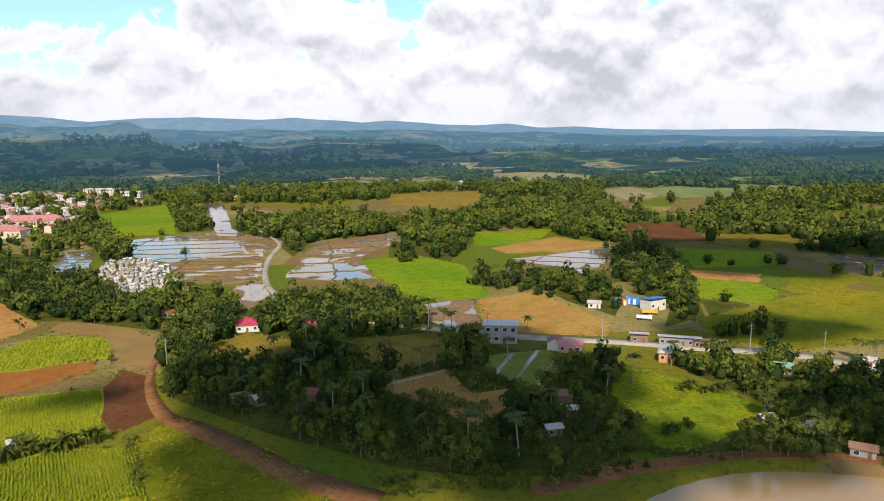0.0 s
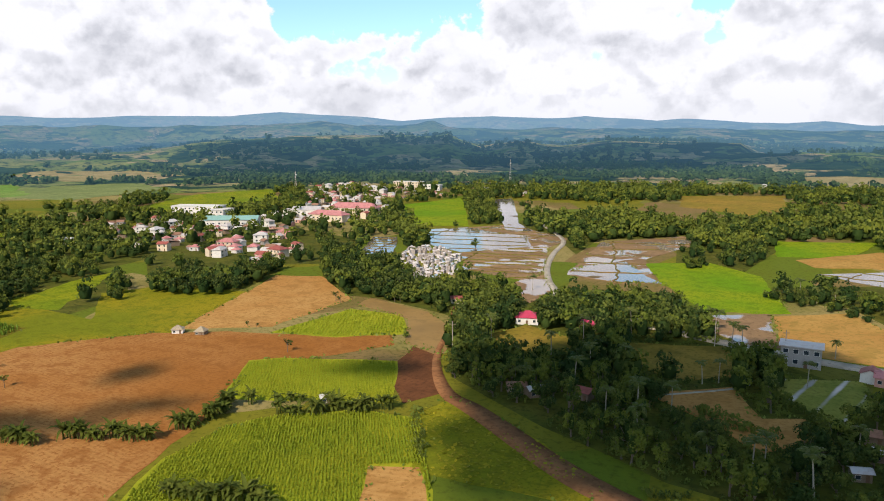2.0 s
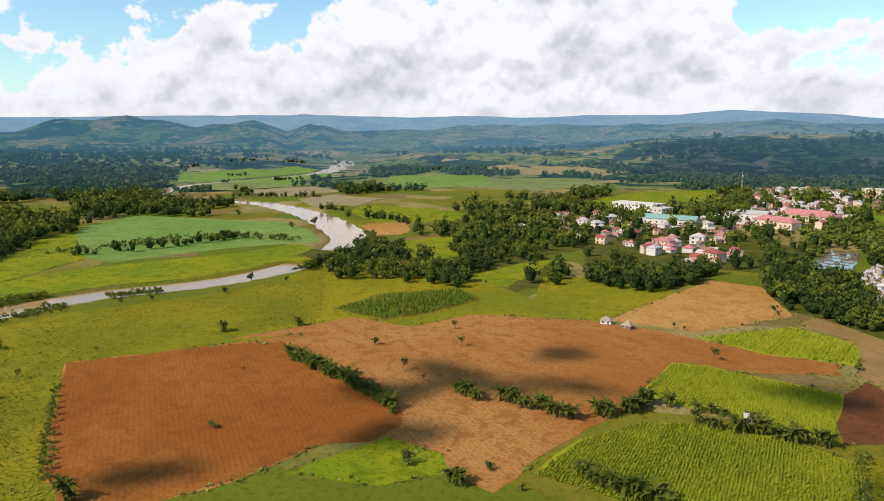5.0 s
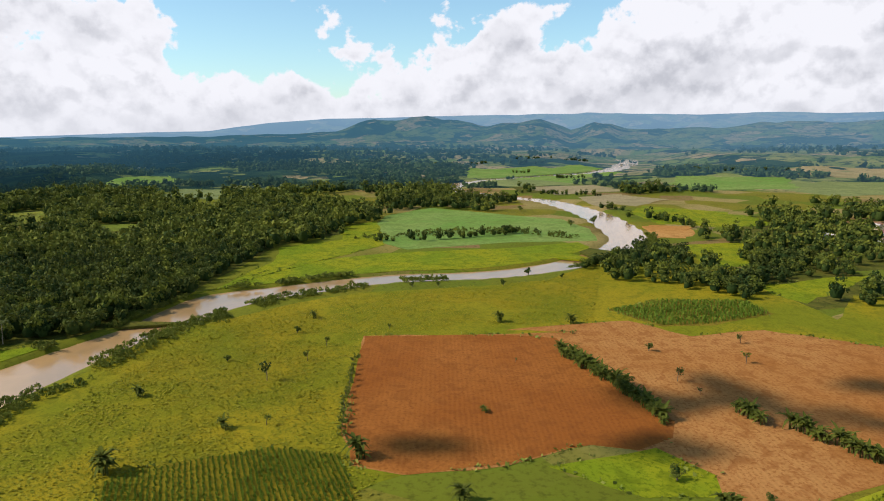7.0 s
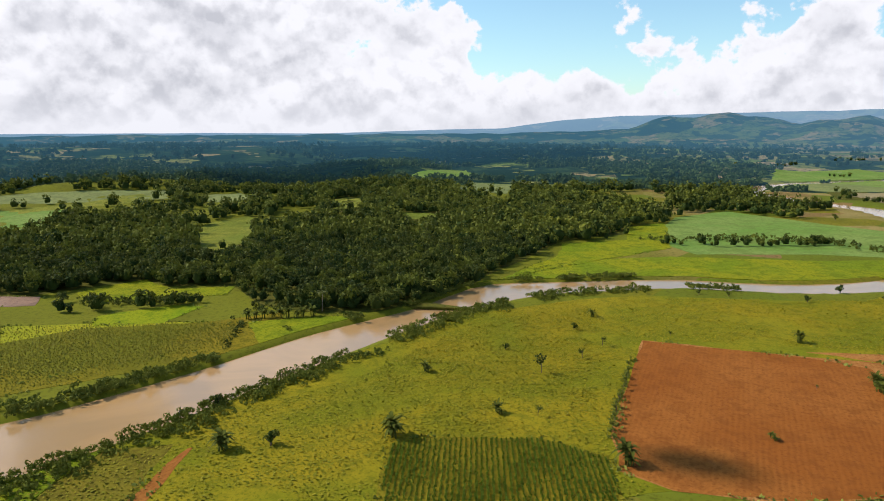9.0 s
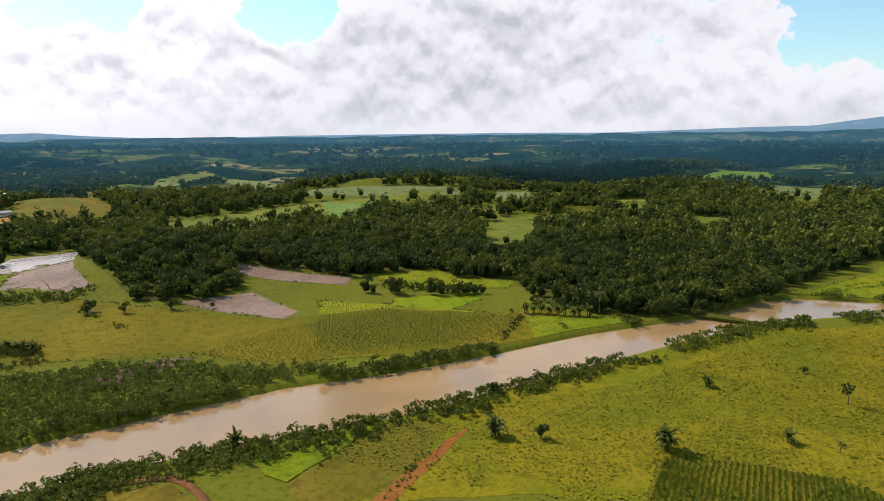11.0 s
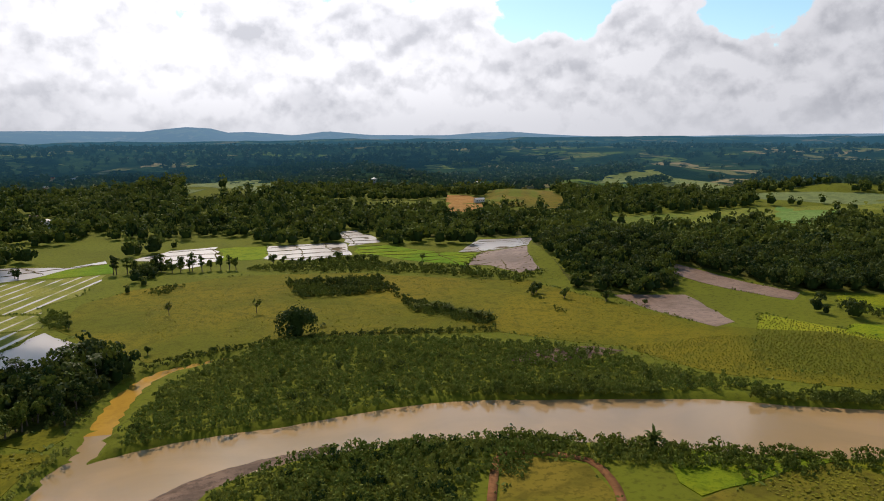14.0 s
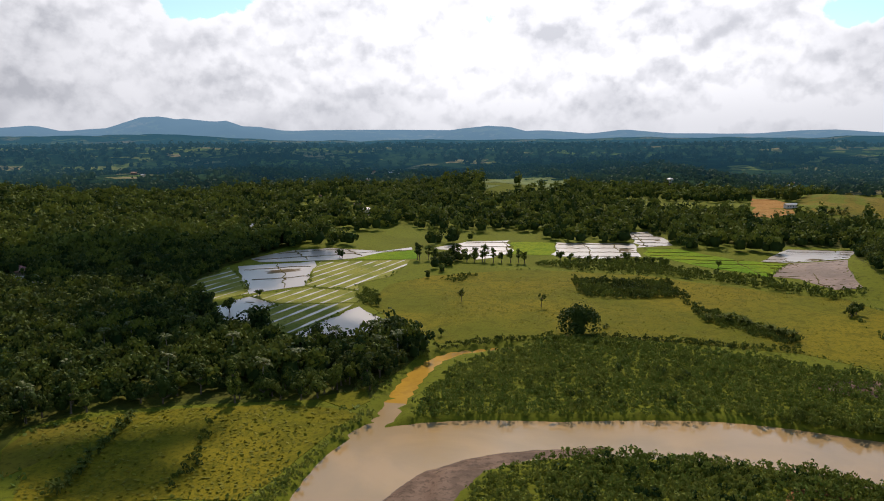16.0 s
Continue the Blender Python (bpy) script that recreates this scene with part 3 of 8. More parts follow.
def land(x, y):
    """Height of the land without the river bed."""
    x, y = np.asarray(x, float), np.asarray(y, float)
    r = np.hypot(x, y)
    az = azimuth(x, y)
    roll = value_noise(x / 420, y / 420, 3) * 22 + value_noise(x / 130, y / 130, 5) * 13 + value_noise(x / 40, y / 40, 8, 2) * 4
    z = smoothstep(800, 1500, r) * np.clip(roll + 10, 0, 60)
    # low wooded hills to the south
    south = smoothstep(96, 110, az) * (1 - smoothstep(222, 236, az)) * smoothstep(430, 720, r)
    z = np.maximum(z, south * np.clip(value_noise(x / 230, y / 230, 31, 3) * 17 + value_noise(x / 80, y / 80, 33, 2) * 6 + 7, 0, 30))
    # belts that step up towards the skyline: a wooded rise, nearer hills, far ridges
    for table, near, top, drop, rough, seed in (((RISE_AZ, RISE_EL), 1000, 1560, 0.75, 0.10, 11), ((HILL_AZ, HILL_EL), 2050, 2900, 0.55, 0.16, 17), ((SKYLINE_AZ, SKYLINE_EL), 3700, 4600, 0.6, 0.03, 23)):
        crest = 60 + top * np.tan(np.radians(interp(az, *table)))
        rug = value_noise(az * 0.5, r / 300, seed, 5)
        belt = smoothstep(near, top, r + 160 * value_noise(x / 350, y / 350, seed + 3, 4)) * (1 - (1 - drop) * smoothstep(top + 60, top + 520, r))
        z = np.maximum(z, crest * belt * (1 + rough * rug))
    for kx, ky, kr, kh in KNOLLS:
        z = z + kh * np.exp(-((x - kx) ** 2 + (y - ky) ** 2) / (kr * kr))
    # the river keeps a level valley
    low = (r > 420) & (r < 2000) & (az > 45) & (az < 100) & (z > 0.2)
    if np.any(low):
        z = np.array(z)
        z[low] *= smoothstep(8, 160, water_distance(x[low], y[low]))
    return z


def seat(p):
    """Where a far point of the level plan comes to lie on the rising land, in the same direction."""
    if math.hypot(*p) < 420:
        return p
    k = 1.0
    for _ in range(12):
        k = 0.5 * k + 0.5 * max(0.45, 1 - float(land(p[0] * k, p[1] * k)) / 60)
    return (p[0] * k, p[1] * k)


def mesh_from(name, verts, faces, mats, smooth=False, index=None):
    """A mesh from arrays: verts (n, 3), faces (m, 3 or 4)."""
    verts, faces = np.asarray(verts, np.float32), np.asarray(faces, np.int32)
    me = bpy.data.meshes.new(name)
    k = faces.shape[1]
    me.vertices.add(len(verts))
    me.vertices.foreach_set("co", verts.ravel())
    me.loops.add(faces.size)
    me.loops.foreach_set("vertex_index", faces.ravel())
    me.polygons.add(len(faces))
    me.polygons.foreach_set("loop_start", np.arange(0, faces.size, k, dtype=np.int32))
    if smooth:
        me.polygons.foreach_set("use_smooth", np.ones(len(faces), bool))
    for m in mats:
        me.materials.append(m)
    if index is not None:
        me.polygons.foreach_set("material_index", np.asarray(index, np.int32))
    me.update(calc_edges=True)
    me.validate()
    return me


def ground_sheet():
    radii = np.concatenate([[0.02, 20, 40], np.geomspace(60, 700, 190), np.geomspace(715, 4960, 190)])
    count = 600
    a = np.arange(count) * 2 * np.pi / count
    x, y = -np.outer(radii, np.sin(a)), np.outer(radii, np.cos(a))
    x[0] += 0.4
    z = land(x, y)
    near = radii < 1750
    d = water_distance(x[near], y[near]).reshape(x[near].shape)
    z[near] -= 3.0 * smoothstep(3.0, -3.0, d)
    v = np.stack([x, y, z], -1).reshape(-1, 3)
    i = np.arange(len(radii) - 1)[:, None] * count
    j = np.arange(count)[None, :]
    k = (j + 1) % count
    f = np.stack([i + j, i + k, i + count + k, i + count + j], -1).reshape(-1, 4)[:, ::-1]
    rr = np.repeat(radii[:-1], count)
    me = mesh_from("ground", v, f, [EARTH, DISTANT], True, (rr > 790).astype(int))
    return tagged(new("ground", me), "rolling green farmland running to wooded ridges in painted blue haze", "ground", kind="structure")


ground_sheet()


def ribbon(name, line, wide, z, mat, label, category, rise=0.0, grow=0.0):
    """A strip that follows a line; rise gives it thickness."""
    tangent = np.gradient(line, axis=0)
    tangent /= np.linalg.norm(tangent, axis=1)[:, None] + 1e-9
    side = np.stack([-tangent[:, 1], tangent[:, 0]], 1)
    half = (wide / 2 + grow)[:, None]
    left, right = line + side * half, line - side * half
    zz = z + land(line[:, 0], line[:, 1])
    n = len(line)
    v = np.concatenate([np.c_[left, zz], np.c_[right, zz]])
    i = np.arange(n - 1)
    f = np.stack([i, n + i, n + i + 1, i + 1], 1)
    if rise:
        v = np.concatenate([v, np.c_[left, zz - rise], np.c_[right, zz - rise]])
        f = np.concatenate([f, np.stack([i, i + 1, 2 * n + i + 1, 2 * n + i], 1), np.stack([n + i, 3 * n + i, 3 * n + i + 1, n + i + 1], 1)])
    return tagged(new(name, mesh_from(name, v, f, [mat])), label, category, kind="structure")


def water_sheet():
    """One level sheet that shows where the river and the creek have cut their beds."""
    count, radii = 96, np.array([1.0, 400, 900, 1700])
    a = np.arange(count) * 2 * np.pi / count
    v = np.stack([-np.outer(radii, np.sin(a)), np.outer(radii, np.cos(a)), np.full((4, count), -1.1)], -1).reshape(-1, 3)
    i, j = np.arange(3)[:, None] * count, np.arange(count)[None, :]
    k = (j + 1) % count
    f = np.stack([i + j, i + k, i + count + k, i + count + j], -1).reshape(-1, 4)[:, ::-1]
    return tagged(new("water", mesh_from("water", v, f, [WATER])), "wide muddy brown river with a narrow creek", "river", kind="structure")


water_sheet()


def inside(x, y, poly):
    """Which of the points lie in the polygon."""
    hit = np.zeros(np.shape(x), bool)
    n = len(poly)
    for i in range(n):
        (ax, ay), (bx, by) = poly[i], poly[(i + 1) % n]
        cross = ((ay > y) != (by > y)) & (x < (bx - ax) * (y - ay) / (by - ay + 1e-12) + ax)
        hit ^= cross
    return hit


CLEAR = []          # outlines that stay free of trees
LEVEL = [0]


def keep_off_water(p, gap=3.6):
    """Moves a point that hangs over the channel back on to the bank."""
    for _ in range(3):
        d = water_distance([p[0], p[0] + 0.5, p[0]], [p[1], p[1], p[1] + 0.5])
        if d[0] >= gap:
            break
        g = np.array([d[1] - d[0], d[2] - d[0]]) / 0.5
        g /= np.linalg.norm(g) + 1e-6
        p = (p[0] + g[0] * (gap - d[0]), p[1] + g[1] * (gap - d[0]))
    return p


def field(name, mat, outline, label, category="field", wobble=0.6, free=True, level=None, lift=None):
    """A plot of land: its outline slightly uneven, a low sheet lying on the ground."""
    rng = random.Random(len(CLEAR) * 7 + 1)
    if min(math.hypot(*p) for p in outline) > 590:      # far plots take paler colours that stand in for haze
        mat = {STUBBLE: HAZED_STUBBLE, STUBBLE_WEEDY: HAZED_STUBBLE, MEADOW: HAZED_MEADOW, HILL_MEADOW: HAZED_MEADOW, OLIVE: HAZED_MEADOW}.get(mat, mat)
    outline = [seat(p) for p in outline]
    pts = []
    for i in range(len(outline)):
        a, b = Vector(outline[i]), Vector(outline[(i + 1) % len(outline)])
        steps = max(1, int((b - a).length / max(6.0, 0.02 * a.length)))
        for s in range(steps):
            p = a.lerp(b, s / steps)
            pts.append((p.x + rng.uniform(-wobble, wobble), p.y + rng.uniform(-wobble, wobble)))
    if level is None and min(math.hypot(*p) for p in pts) < 420:
        pts = [keep_off_water(p) for p in pts]
    LEVEL[0] += 1
    lift = lift or 0.03 + 0.0013 * LEVEL[0]
    bm = bmesh.new()
    face = bm.faces.new([bm.verts.new((x, y, 0)) for x, y in pts])
    if face.normal.z < 0 or face.calc_area() and sum((pts[i - 1][0] * pts[i][1] - pts[i][0] * pts[i - 1][1]) for i in range(len(pts))) < 0:
        bmesh.ops.reverse_faces(bm, faces=[face])
    bmesh.ops.triangulate(bm, faces=[face])
    bm.normal_update()
    turned = [f for f in bm.faces if f.normal.z < 0]
    if 0 < len(turned) < len(bm.faces) / 2:
        bmesh.ops.delete(bm, geom=turned, context="FACES")
    if max(math.hypot(*p) for p in pts) > 500 and KNOLLS:
        bmesh.ops.subdivide_edges(bm, edges=[e for e in bm.edges if e.calc_length() > 30], cuts=3, use_grid_fill=True)
        if level is None and water_distance([p[0] for p in pts], [p[1] for p in pts]).min() < 90:
            bmesh.ops.subdivide_edges(bm, edges=[e for e in bm.edges if e.calc_length() > 14], cuts=2, use_grid_fill=True)
            bmesh.ops.triangulate(bm, faces=bm.faces)
            mid = np.array([f.calc_center_median()[:2] for f in bm.faces])
            wet = water_distance(mid[:, 0], mid[:, 1]) < 5
            bmesh.ops.delete(bm, geom=[f for f, w in zip(list(bm.faces), wet) if w], context="FACES")
    vx = np.array([v.co[:2] for v in bm.verts])
    for v, h in zip(bm.verts, land(vx[:, 0], vx[:, 1])):
        v.co.z = h + lift if level is None else level
    rim = bmesh.ops.extrude_edge_only(bm, edges=[e for e in bm.edges if e.is_boundary])
    for v in rim["geom"]:
        if isinstance(v, bmesh.types.BMVert):
            v.co.z -= 0.8
    me = bpy.data.meshes.new(name)
    bm.to_mesh(me)
    bm.free()
    me.materials.append(mat)
    if free:
        CLEAR.append(outline)
    return tagged(new(name, me), label, category, kind="structure")


# ---- fields, roads, sand ----
# pastures inside the river bend and on the far bank
field("field", GRASS, [(-208.6, -62.4), (-227.3, -40.1), (-254.6, -7.7), (-266.5, 16.5), (-268.1, 44.8), (-270.1, 70.4), (-274.8, 93.6), (-294.0, 114.0), (-306.9, 132.5), (-333.1, 195.6), (-226.8, 168.4), (-194.8, 165.1), (-224.5, 194.9), (-211.2, 216.3), (-167.0, 216.7), (-158.2, 165.3), (-163.2, 130.7), (-161.2, 96.5), (-112.3, 3.8), (-125.5, -41.4), (-180.8, -57.2)], "yellow-green pasture inside the river bend", "pasture", free=False)
field("field", GRASS, [(-95.0, -100.7), (-110.0, -83.6), (-130.8, -77.7), (-159.8, -57.1), (-196.6, -44.6), (-226.6, -29.2), (-250.5, 7.6), (-112.0, 4.7), (-89.7, -95.5)], "yellow-green pasture beside the muddy river", "pasture", free=False)
field("field", GRASS, [(-228.1, -33.9), (-185.8, -61.2), (-149.4, -75.1), (-122.0, -88.4), (-101.6, -93.7), (-80.0, -74.0), (-128.4, -17.0)], "yellow-green grass strip along the river", "pasture", free=False)
field("field", MEADOW, [(-269.9, -44.0), (-315.0, -25.0), (-338.9, -4.2), (-356.4, 34.1), (-357.9, 100.9), (-369.9, 142.7), (-344.3, 144.1), (-315.4, 121.8), (-303.7, 85.6), (-298.2, 37.8), (-290.9, -8.4)], "bright green meadow on the river's far bank", "meadow")
field("field", CANE, [(-413, 27), (-524, 51), (-573, 93), (-505, 143), (-474, 170), (-420, 170), (-372, 156), (-377.0, 106.3), (-365.2, 46.7)], "pale green cane field in the river loop", "cane field")
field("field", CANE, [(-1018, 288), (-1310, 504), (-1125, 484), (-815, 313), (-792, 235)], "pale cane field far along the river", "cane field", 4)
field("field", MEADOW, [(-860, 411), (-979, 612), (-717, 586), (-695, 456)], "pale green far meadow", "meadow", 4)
field("field", STUBBLE, [(-647, 297), (-595, 314), (-546, 261), (-586, 237)], "dry stubble field by the river", "field", 3)
field("field", MEADOW, [(-518, 258), (-467, 308), (-409, 296), (-409, 249), (-442, 225)], "green meadow with hedges", "meadow", 2)
field("field", TILLED, [(-423, 207), (-419, 238), (-377, 218), (-374, 187)], "brown tilled plot", "field", 2)
field("field", MEADOW, [(-348.9, 194.9), (-349, 231), (-285.5, 192.4), (-287.1, 172.4)], "green clearing among trees", "meadow", 2)
field("field", MEADOW, [(-245.7, 168.7), (-257.2, 213.3), (-254.2, 231.6), (-216.5, 168.0)], "green clearing behind trees", "meadow", 2)
# the great tilled fields
field("field", RED_TILLED, [(-207.1, 12.7), (-200.3, 56.3), (-198.1, 76.7), (-205.2, 56.3), (-207.1, 77.0), (-207.4, 98.4), (-187.6, 108.9), (-189.7, 133.5), (-163.6, 159.1), (-143.5, 168.9), (-124.4, 173.0), (-94.2, 184.6), (-88.5, 175.4), (-114.9, 142.4), (-103.8, 118.4), (-96.7, 87.0), (-88.9, 67.1), (-111.1, 63.6), (-119.3, 58.3), (-123.5, 51.7), (-117.1, 32.8), (-117.1, 13.8), (-122.3, 4.9), (-137.0, 3.9), (-165.7, 7.0)], "vast red-brown tilled field with plough lines", "field")
field("field", RUST_TILLED, [(-206.4, 13.0), (-199.7, 56.2), (-192.8, 68.6), (-157.1, 70.9), (-129.1, 72.9), (-122.2, 68.4), (-118.6, 59.1), (-123.0, 51.5), (-117.5, 32.9), (-117.4, 14.0), (-122.7, 5.1), (-136.9, 4.1), (-165.6, 7.2)], "rust-red tilled field beside the banana row", "field")
field("field", TILLED, [(-159.6, 166.9), (-181.9, 248.2), (-162.2, 253.0), (-128.8, 221.2), (-133.7, 178.3)], "brown tilled field below the village", "field")
field("field", CORN_SOIL, [(-129.8, 172.9), (-122.0, 207.5), (-101.3, 207.2), (-89.7, 187.1), (-107.8, 176.2)], "yellow-green crop field", "field")
field("field", OLIVE, [(-222.3, 97.4), (-232.7, 121.7), (-225.3, 151.1), (-206.1, 149.0), (-197.2, 122.0), (-198.5, 105.3)], "dark green square crop field", "field")
field("field", CORN_SOIL, [(-107.3, 123.9), (-118.9, 148.0), (-112.1, 153.8), (-81.4, 162.7), (-69.2, 136.4), (-88.3, 128.8)], "yellow-green corn field", "corn field")
field("field", CORN_SOIL, [(-95.5, 110.5), (-88.6, 120.6), (-73.7, 128.9), (-59.5, 129.9), (-42.6, 97.5), (-91.4, 77.9), (-96.6, 94.3)], "large yellow-green corn field", "corn field")
field("field", DARK_TILLED, [(-80.8, 162.1), (-83.1, 176.5), (-74.2, 176.2), (-68.9, 161.7), (-60.2, 146.0), (-67.2, 136.6), (-73.3, 144.3)], "dark moist tilled plot beside a track", "field")
field("field", GRASS, [(-62.3, 130.7), (-58.1, 142.9), (-47.0, 138.3), (-32.8, 127.4), (-18.0, 113.9), (-20.6, 106.5), (-51.1, 107.2)], "dim green grass beside the dirt track", "field")
field("field", TILLED, [(-53.9, 93.0), (-59.0, 105.7), (-50.6, 109.5), (-43.7, 97.1)], "small tilled plot in the corn", "field")
field("field", MEADOW, [(-115.4, 40.5), (-117.4, 49.8), (-118.3, 62.6), (-106.7, 68.4), (-99.2, 65.1), (-101.6, 52.2)], "bright grass patch at the field's edge", "field")
field("field", DIM_GRASS, [(-101.2, -33.9), (-124.9, -39.1), (-128.9, -32.1), (-133.7, -10.1), (-127.5, 2.9), (-110.0, 5.5)], "dark green row crop field", "corn field")
field("field", OLIVE, [(-76.9, -88.8), (-110.2, -92.1), (-115.0, -79.8), (-84.9, -72.4), (-72.5, -80.1)], "olive fallow plot by the river", "field")
field("field", RED_TILLED, [(-78.9, -73.3), (-113.5, -76.8), (-114.2, -74.9), (-79.8, -69.3)], "narrow strip of red tilled soil", "field")
field("field", OLIVE, [(-43.8, -98.0), (-51.9, -113.0), (-57.7, -112.7), (-66.0, -105.9), (-64.6, -95.0), (-60.6, -87.5)], "fallow plot ringed by a dark track", "field")
# across the river to the south
field("field", CORN_SOIL, [(-178.9, -183.0), (-191.1, -151.8), (-200.0, -111.0), (-175.0, -103.7), (-158.9, -118.5), (-146.9, -131.1), (-133.1, -138.1)], "green corn field on the far bank", "corn field")
field("field", DIM_GRASS, [(14.2, -199.5), (27.7, -216.8), (43.3, -247.5), (39.8, -280.5), (23.1, -300.1), (-16.7, -315.7), (-66.0, -304.2), (-105.4, -274.2), (-129.4, -257.2), (-137.4, -228.1), (-153.7, -175.0), (-182.1, -156.9), (-197.9, -122.8), (-215.7, -104.4), (-190.1, -91.4), (-165.2, -101.8), (-122.8, -139.3), (-114.0, -166.7), (-86.8, -193.6), (-61.3, -202.0), (-28.3, -208.9), (-2.3, -202.6)], "yellow-green pasture beyond the shrubs", "pasture")
field("field", SAND, [(-76.5, -168.5), (-88.9, -172.7), (-106.6, -170.7), (-111.7, -163.5), (-100.3, -160.6), (-83.1, -161.5)], "bare sandy patch in the grass", "bare patch")
field("field", TERRACE_MUD, [(-147.6, -223.9), (-173.5, -214.5), (-163.7, -177.7), (-153.7, -175.0), (-148.3, -199.2)], "muddy drying paddy", "paddy")
field("field", TERRACE_MUD, [(-199.2, -252.7), (-205.8, -238.7), (-216.8, -202.2), (-204.5, -193.4), (-193.8, -221.1), (-188.8, -243.4)], "brown bare strip under the wood", "field")
field("field", PADDY_SHEEN, [(-148.2, -364.4), (-157, -375), (-188, -369), (-164.3, -328.7), (-137.5, -330.7), (-129.1, -337.7)], "terraced paddies with standing water", "paddy")
field("field", TERRACE_MUD, [(-119.0, -300.5), (-137.6, -327.5), (-162.3, -325.8), (-150.0, -298.4), (-141.7, -270.7), (-131.7, -271.3), (-126.9, -292.4)], "muddy terraced paddies", "paddy")
field("field", RICE, [(-83.5, -379.0), (-100.3, -377.7), (-109.4, -356.2), (-135.1, -324.7), (-117.8, -300.6), (-107.5, -314.9), (-94.4, -333.8), (-79.0, -351.4)], "yellow-green rice strip", "paddy", 2)
field("field", PADDY_SHEEN, [(-90, -441), (-100, -446), (-103, -388), (-82.4, -381.1), (-83, -407)], "small terraced paddies under water", "paddy", 2)
field("field", PADDY_SHEEN, [(-37.8, -397.1), (-80, -394), (-77.0, -351.5), (-52.1, -344.9), (-33.1, -353.0)], "flooded paddies shining in the light", "paddy", 2)
field("field", RICE, [(-12.2, -399.1), (-37.2, -397.1), (-32.7, -354.8), (-13.9, -359.7)], "green rice strip between flooded paddies", "paddy", 2)
field("field", PADDY_SHEEN, [(28.4, -373.8), (11, -401), (-12, -404), (-13.3, -359.7), (4.0, -340.8), (12.8, -358.1)], "flooded paddies behind a row of palms", "paddy", 2)
field("field", RICE, [(66.6, -339.0), (54.7, -359.4), (38.2, -367.1), (34.3, -341.4)], "small green rice strip", "paddy", 1)
field("field", PADDY_SHEEN, [(117.8, -339.6), (103.7, -366.5), (85.1, -374.3), (55.5, -364.8), (40.8, -378.5), (40.1, -370.9), (54.9, -361.2), (66.9, -340.6), (84.6, -335.7), (109.4, -330.1)], "long flooded paddies along the wood", "paddy", 1)
field("field", PADDY_GREEN, [(116.5, -254.6), (122.4, -286.0), (119.2, -315.6), (108.0, -296.3), (92.2, -262.0), (100.1, -251.0), (111.2, -249.2)], "half-flooded rice terrace", "paddy", 1)
field("field", PADDY_SHEEN, [(117.1, -318.2), (83.9, -332.7), (80.4, -322.4), (74.0, -277.5), (90.9, -261.9), (104.0, -290.3)], "flooded terraces with thin mud", "paddy", 1)
field("field", PADDY_GREEN, [(81.7, -331.1), (36.7, -338.4), (42.1, -297.8), (53.4, -281.4), (49.8, -270.8), (67.0, -274.0), (73.1, -277.4)], "half-flooded rice terrace in strips", "paddy", 1)
field("field", PADDY_GREEN, [(89.8, -257.3), (72.1, -273.3), (51.0, -267.9), (47.1, -248.5), (76.3, -246.2)], "half-flooded rice terrace", "paddy", 1)
field("field", PADDY_SHEEN, [(96.7, -237.2), (90.6, -257.4), (77.5, -246.3), (78.3, -221.8), (87.4, -222.4)], "wet mud terrace", "paddy", 1)
field("field", PADDY_GREEN, [(76.5, -233.0), (75.8, -244.5), (47.2, -246.9), (56.9, -207.9), (67.2, -208.5)], "striped half-flooded rice paddy", "paddy", 1)
field("field", PADDY_SHEEN, [(60.5, -205.7), (45.3, -241.8), (29.1, -216.8), (35.0, -207.8), (52.0, -201.2)], "large flooded paddy shining in the light", "paddy", 1)
field("field", MEADOW, [(-224.8, -194.4), (-253.7, -184.0), (-238.9, -163.0), (-248.7, -140.3), (-234.8, -136.2), (-222.8, -161.0), (-212.9, -178.5)], "green meadow below the wood", "meadow")
field("field", RICE, [(-197.2, -162.1), (-216.1, -147.1), (-216.0, -134.5), (-193.7, -135.4), (-185.9, -155.4)], "bright green rice paddy", "paddy")
field("field", MEADOW, [(-201.7, -109.9), (-214.6, -84.1), (-210.8, -74.8), (-187.8, -84.4), (-179.8, -94.8)], "green grass by the river", "meadow")
field("field", DIM_GRASS, [(79.3, -105.2), (94.3, -133.9), (81.8, -142.1), (67.0, -146.1), (48.8, -149.4), (31.7, -148.0), (27.4, -145.0), (33.4, -129.0), (40.6, -107.3)], "dull yellow-green pasture below the wood", "pasture")
field("field", OLIVE, [(94.1, -123.2), (94.3, -133.9), (85.0, -138.9), (79.3, -135.3), (82.7, -121.4), (86.3, -112.3)], "brownish weedy plot", "field")
field("field", DIM_GRASS, [(39.6, -154.4), (28.8, -160.5), (26.1, -152.6), (30.2, -147.0)], "grass plot by the creek", "field")
# far clearings to the south and west
field("field", HILL_MEADOW, [(-485.2, -783.9), (-603.3, -941.0), (-758.2, -1034.5), (-622.8, -746.5), (-570.7, -611.5), (-530.5, -657.0), (-597.3, -815.6)], "bright grass on a hill with a farm", "meadow", 4)
field("field", HILL_MEADOW, [(-286.6, -449.1), (-425.7, -460.6), (-498.2, -448.0), (-632.7, -440.3), (-561.4, -396.9), (-444.1, -425.6), (-351.7, -380.7), (-269.6, -395.1)], "long bright green slope before the woods", "meadow", 3)
field("field", HILL_MEADOW, [(-489.1, -524.1), (-544.9, -574.6), (-618.9, -556.7), (-667.2, -449.6), (-582.5, -392.2), (-516.6, -464.5)], "bright green ridge meadow", "meadow", 3)
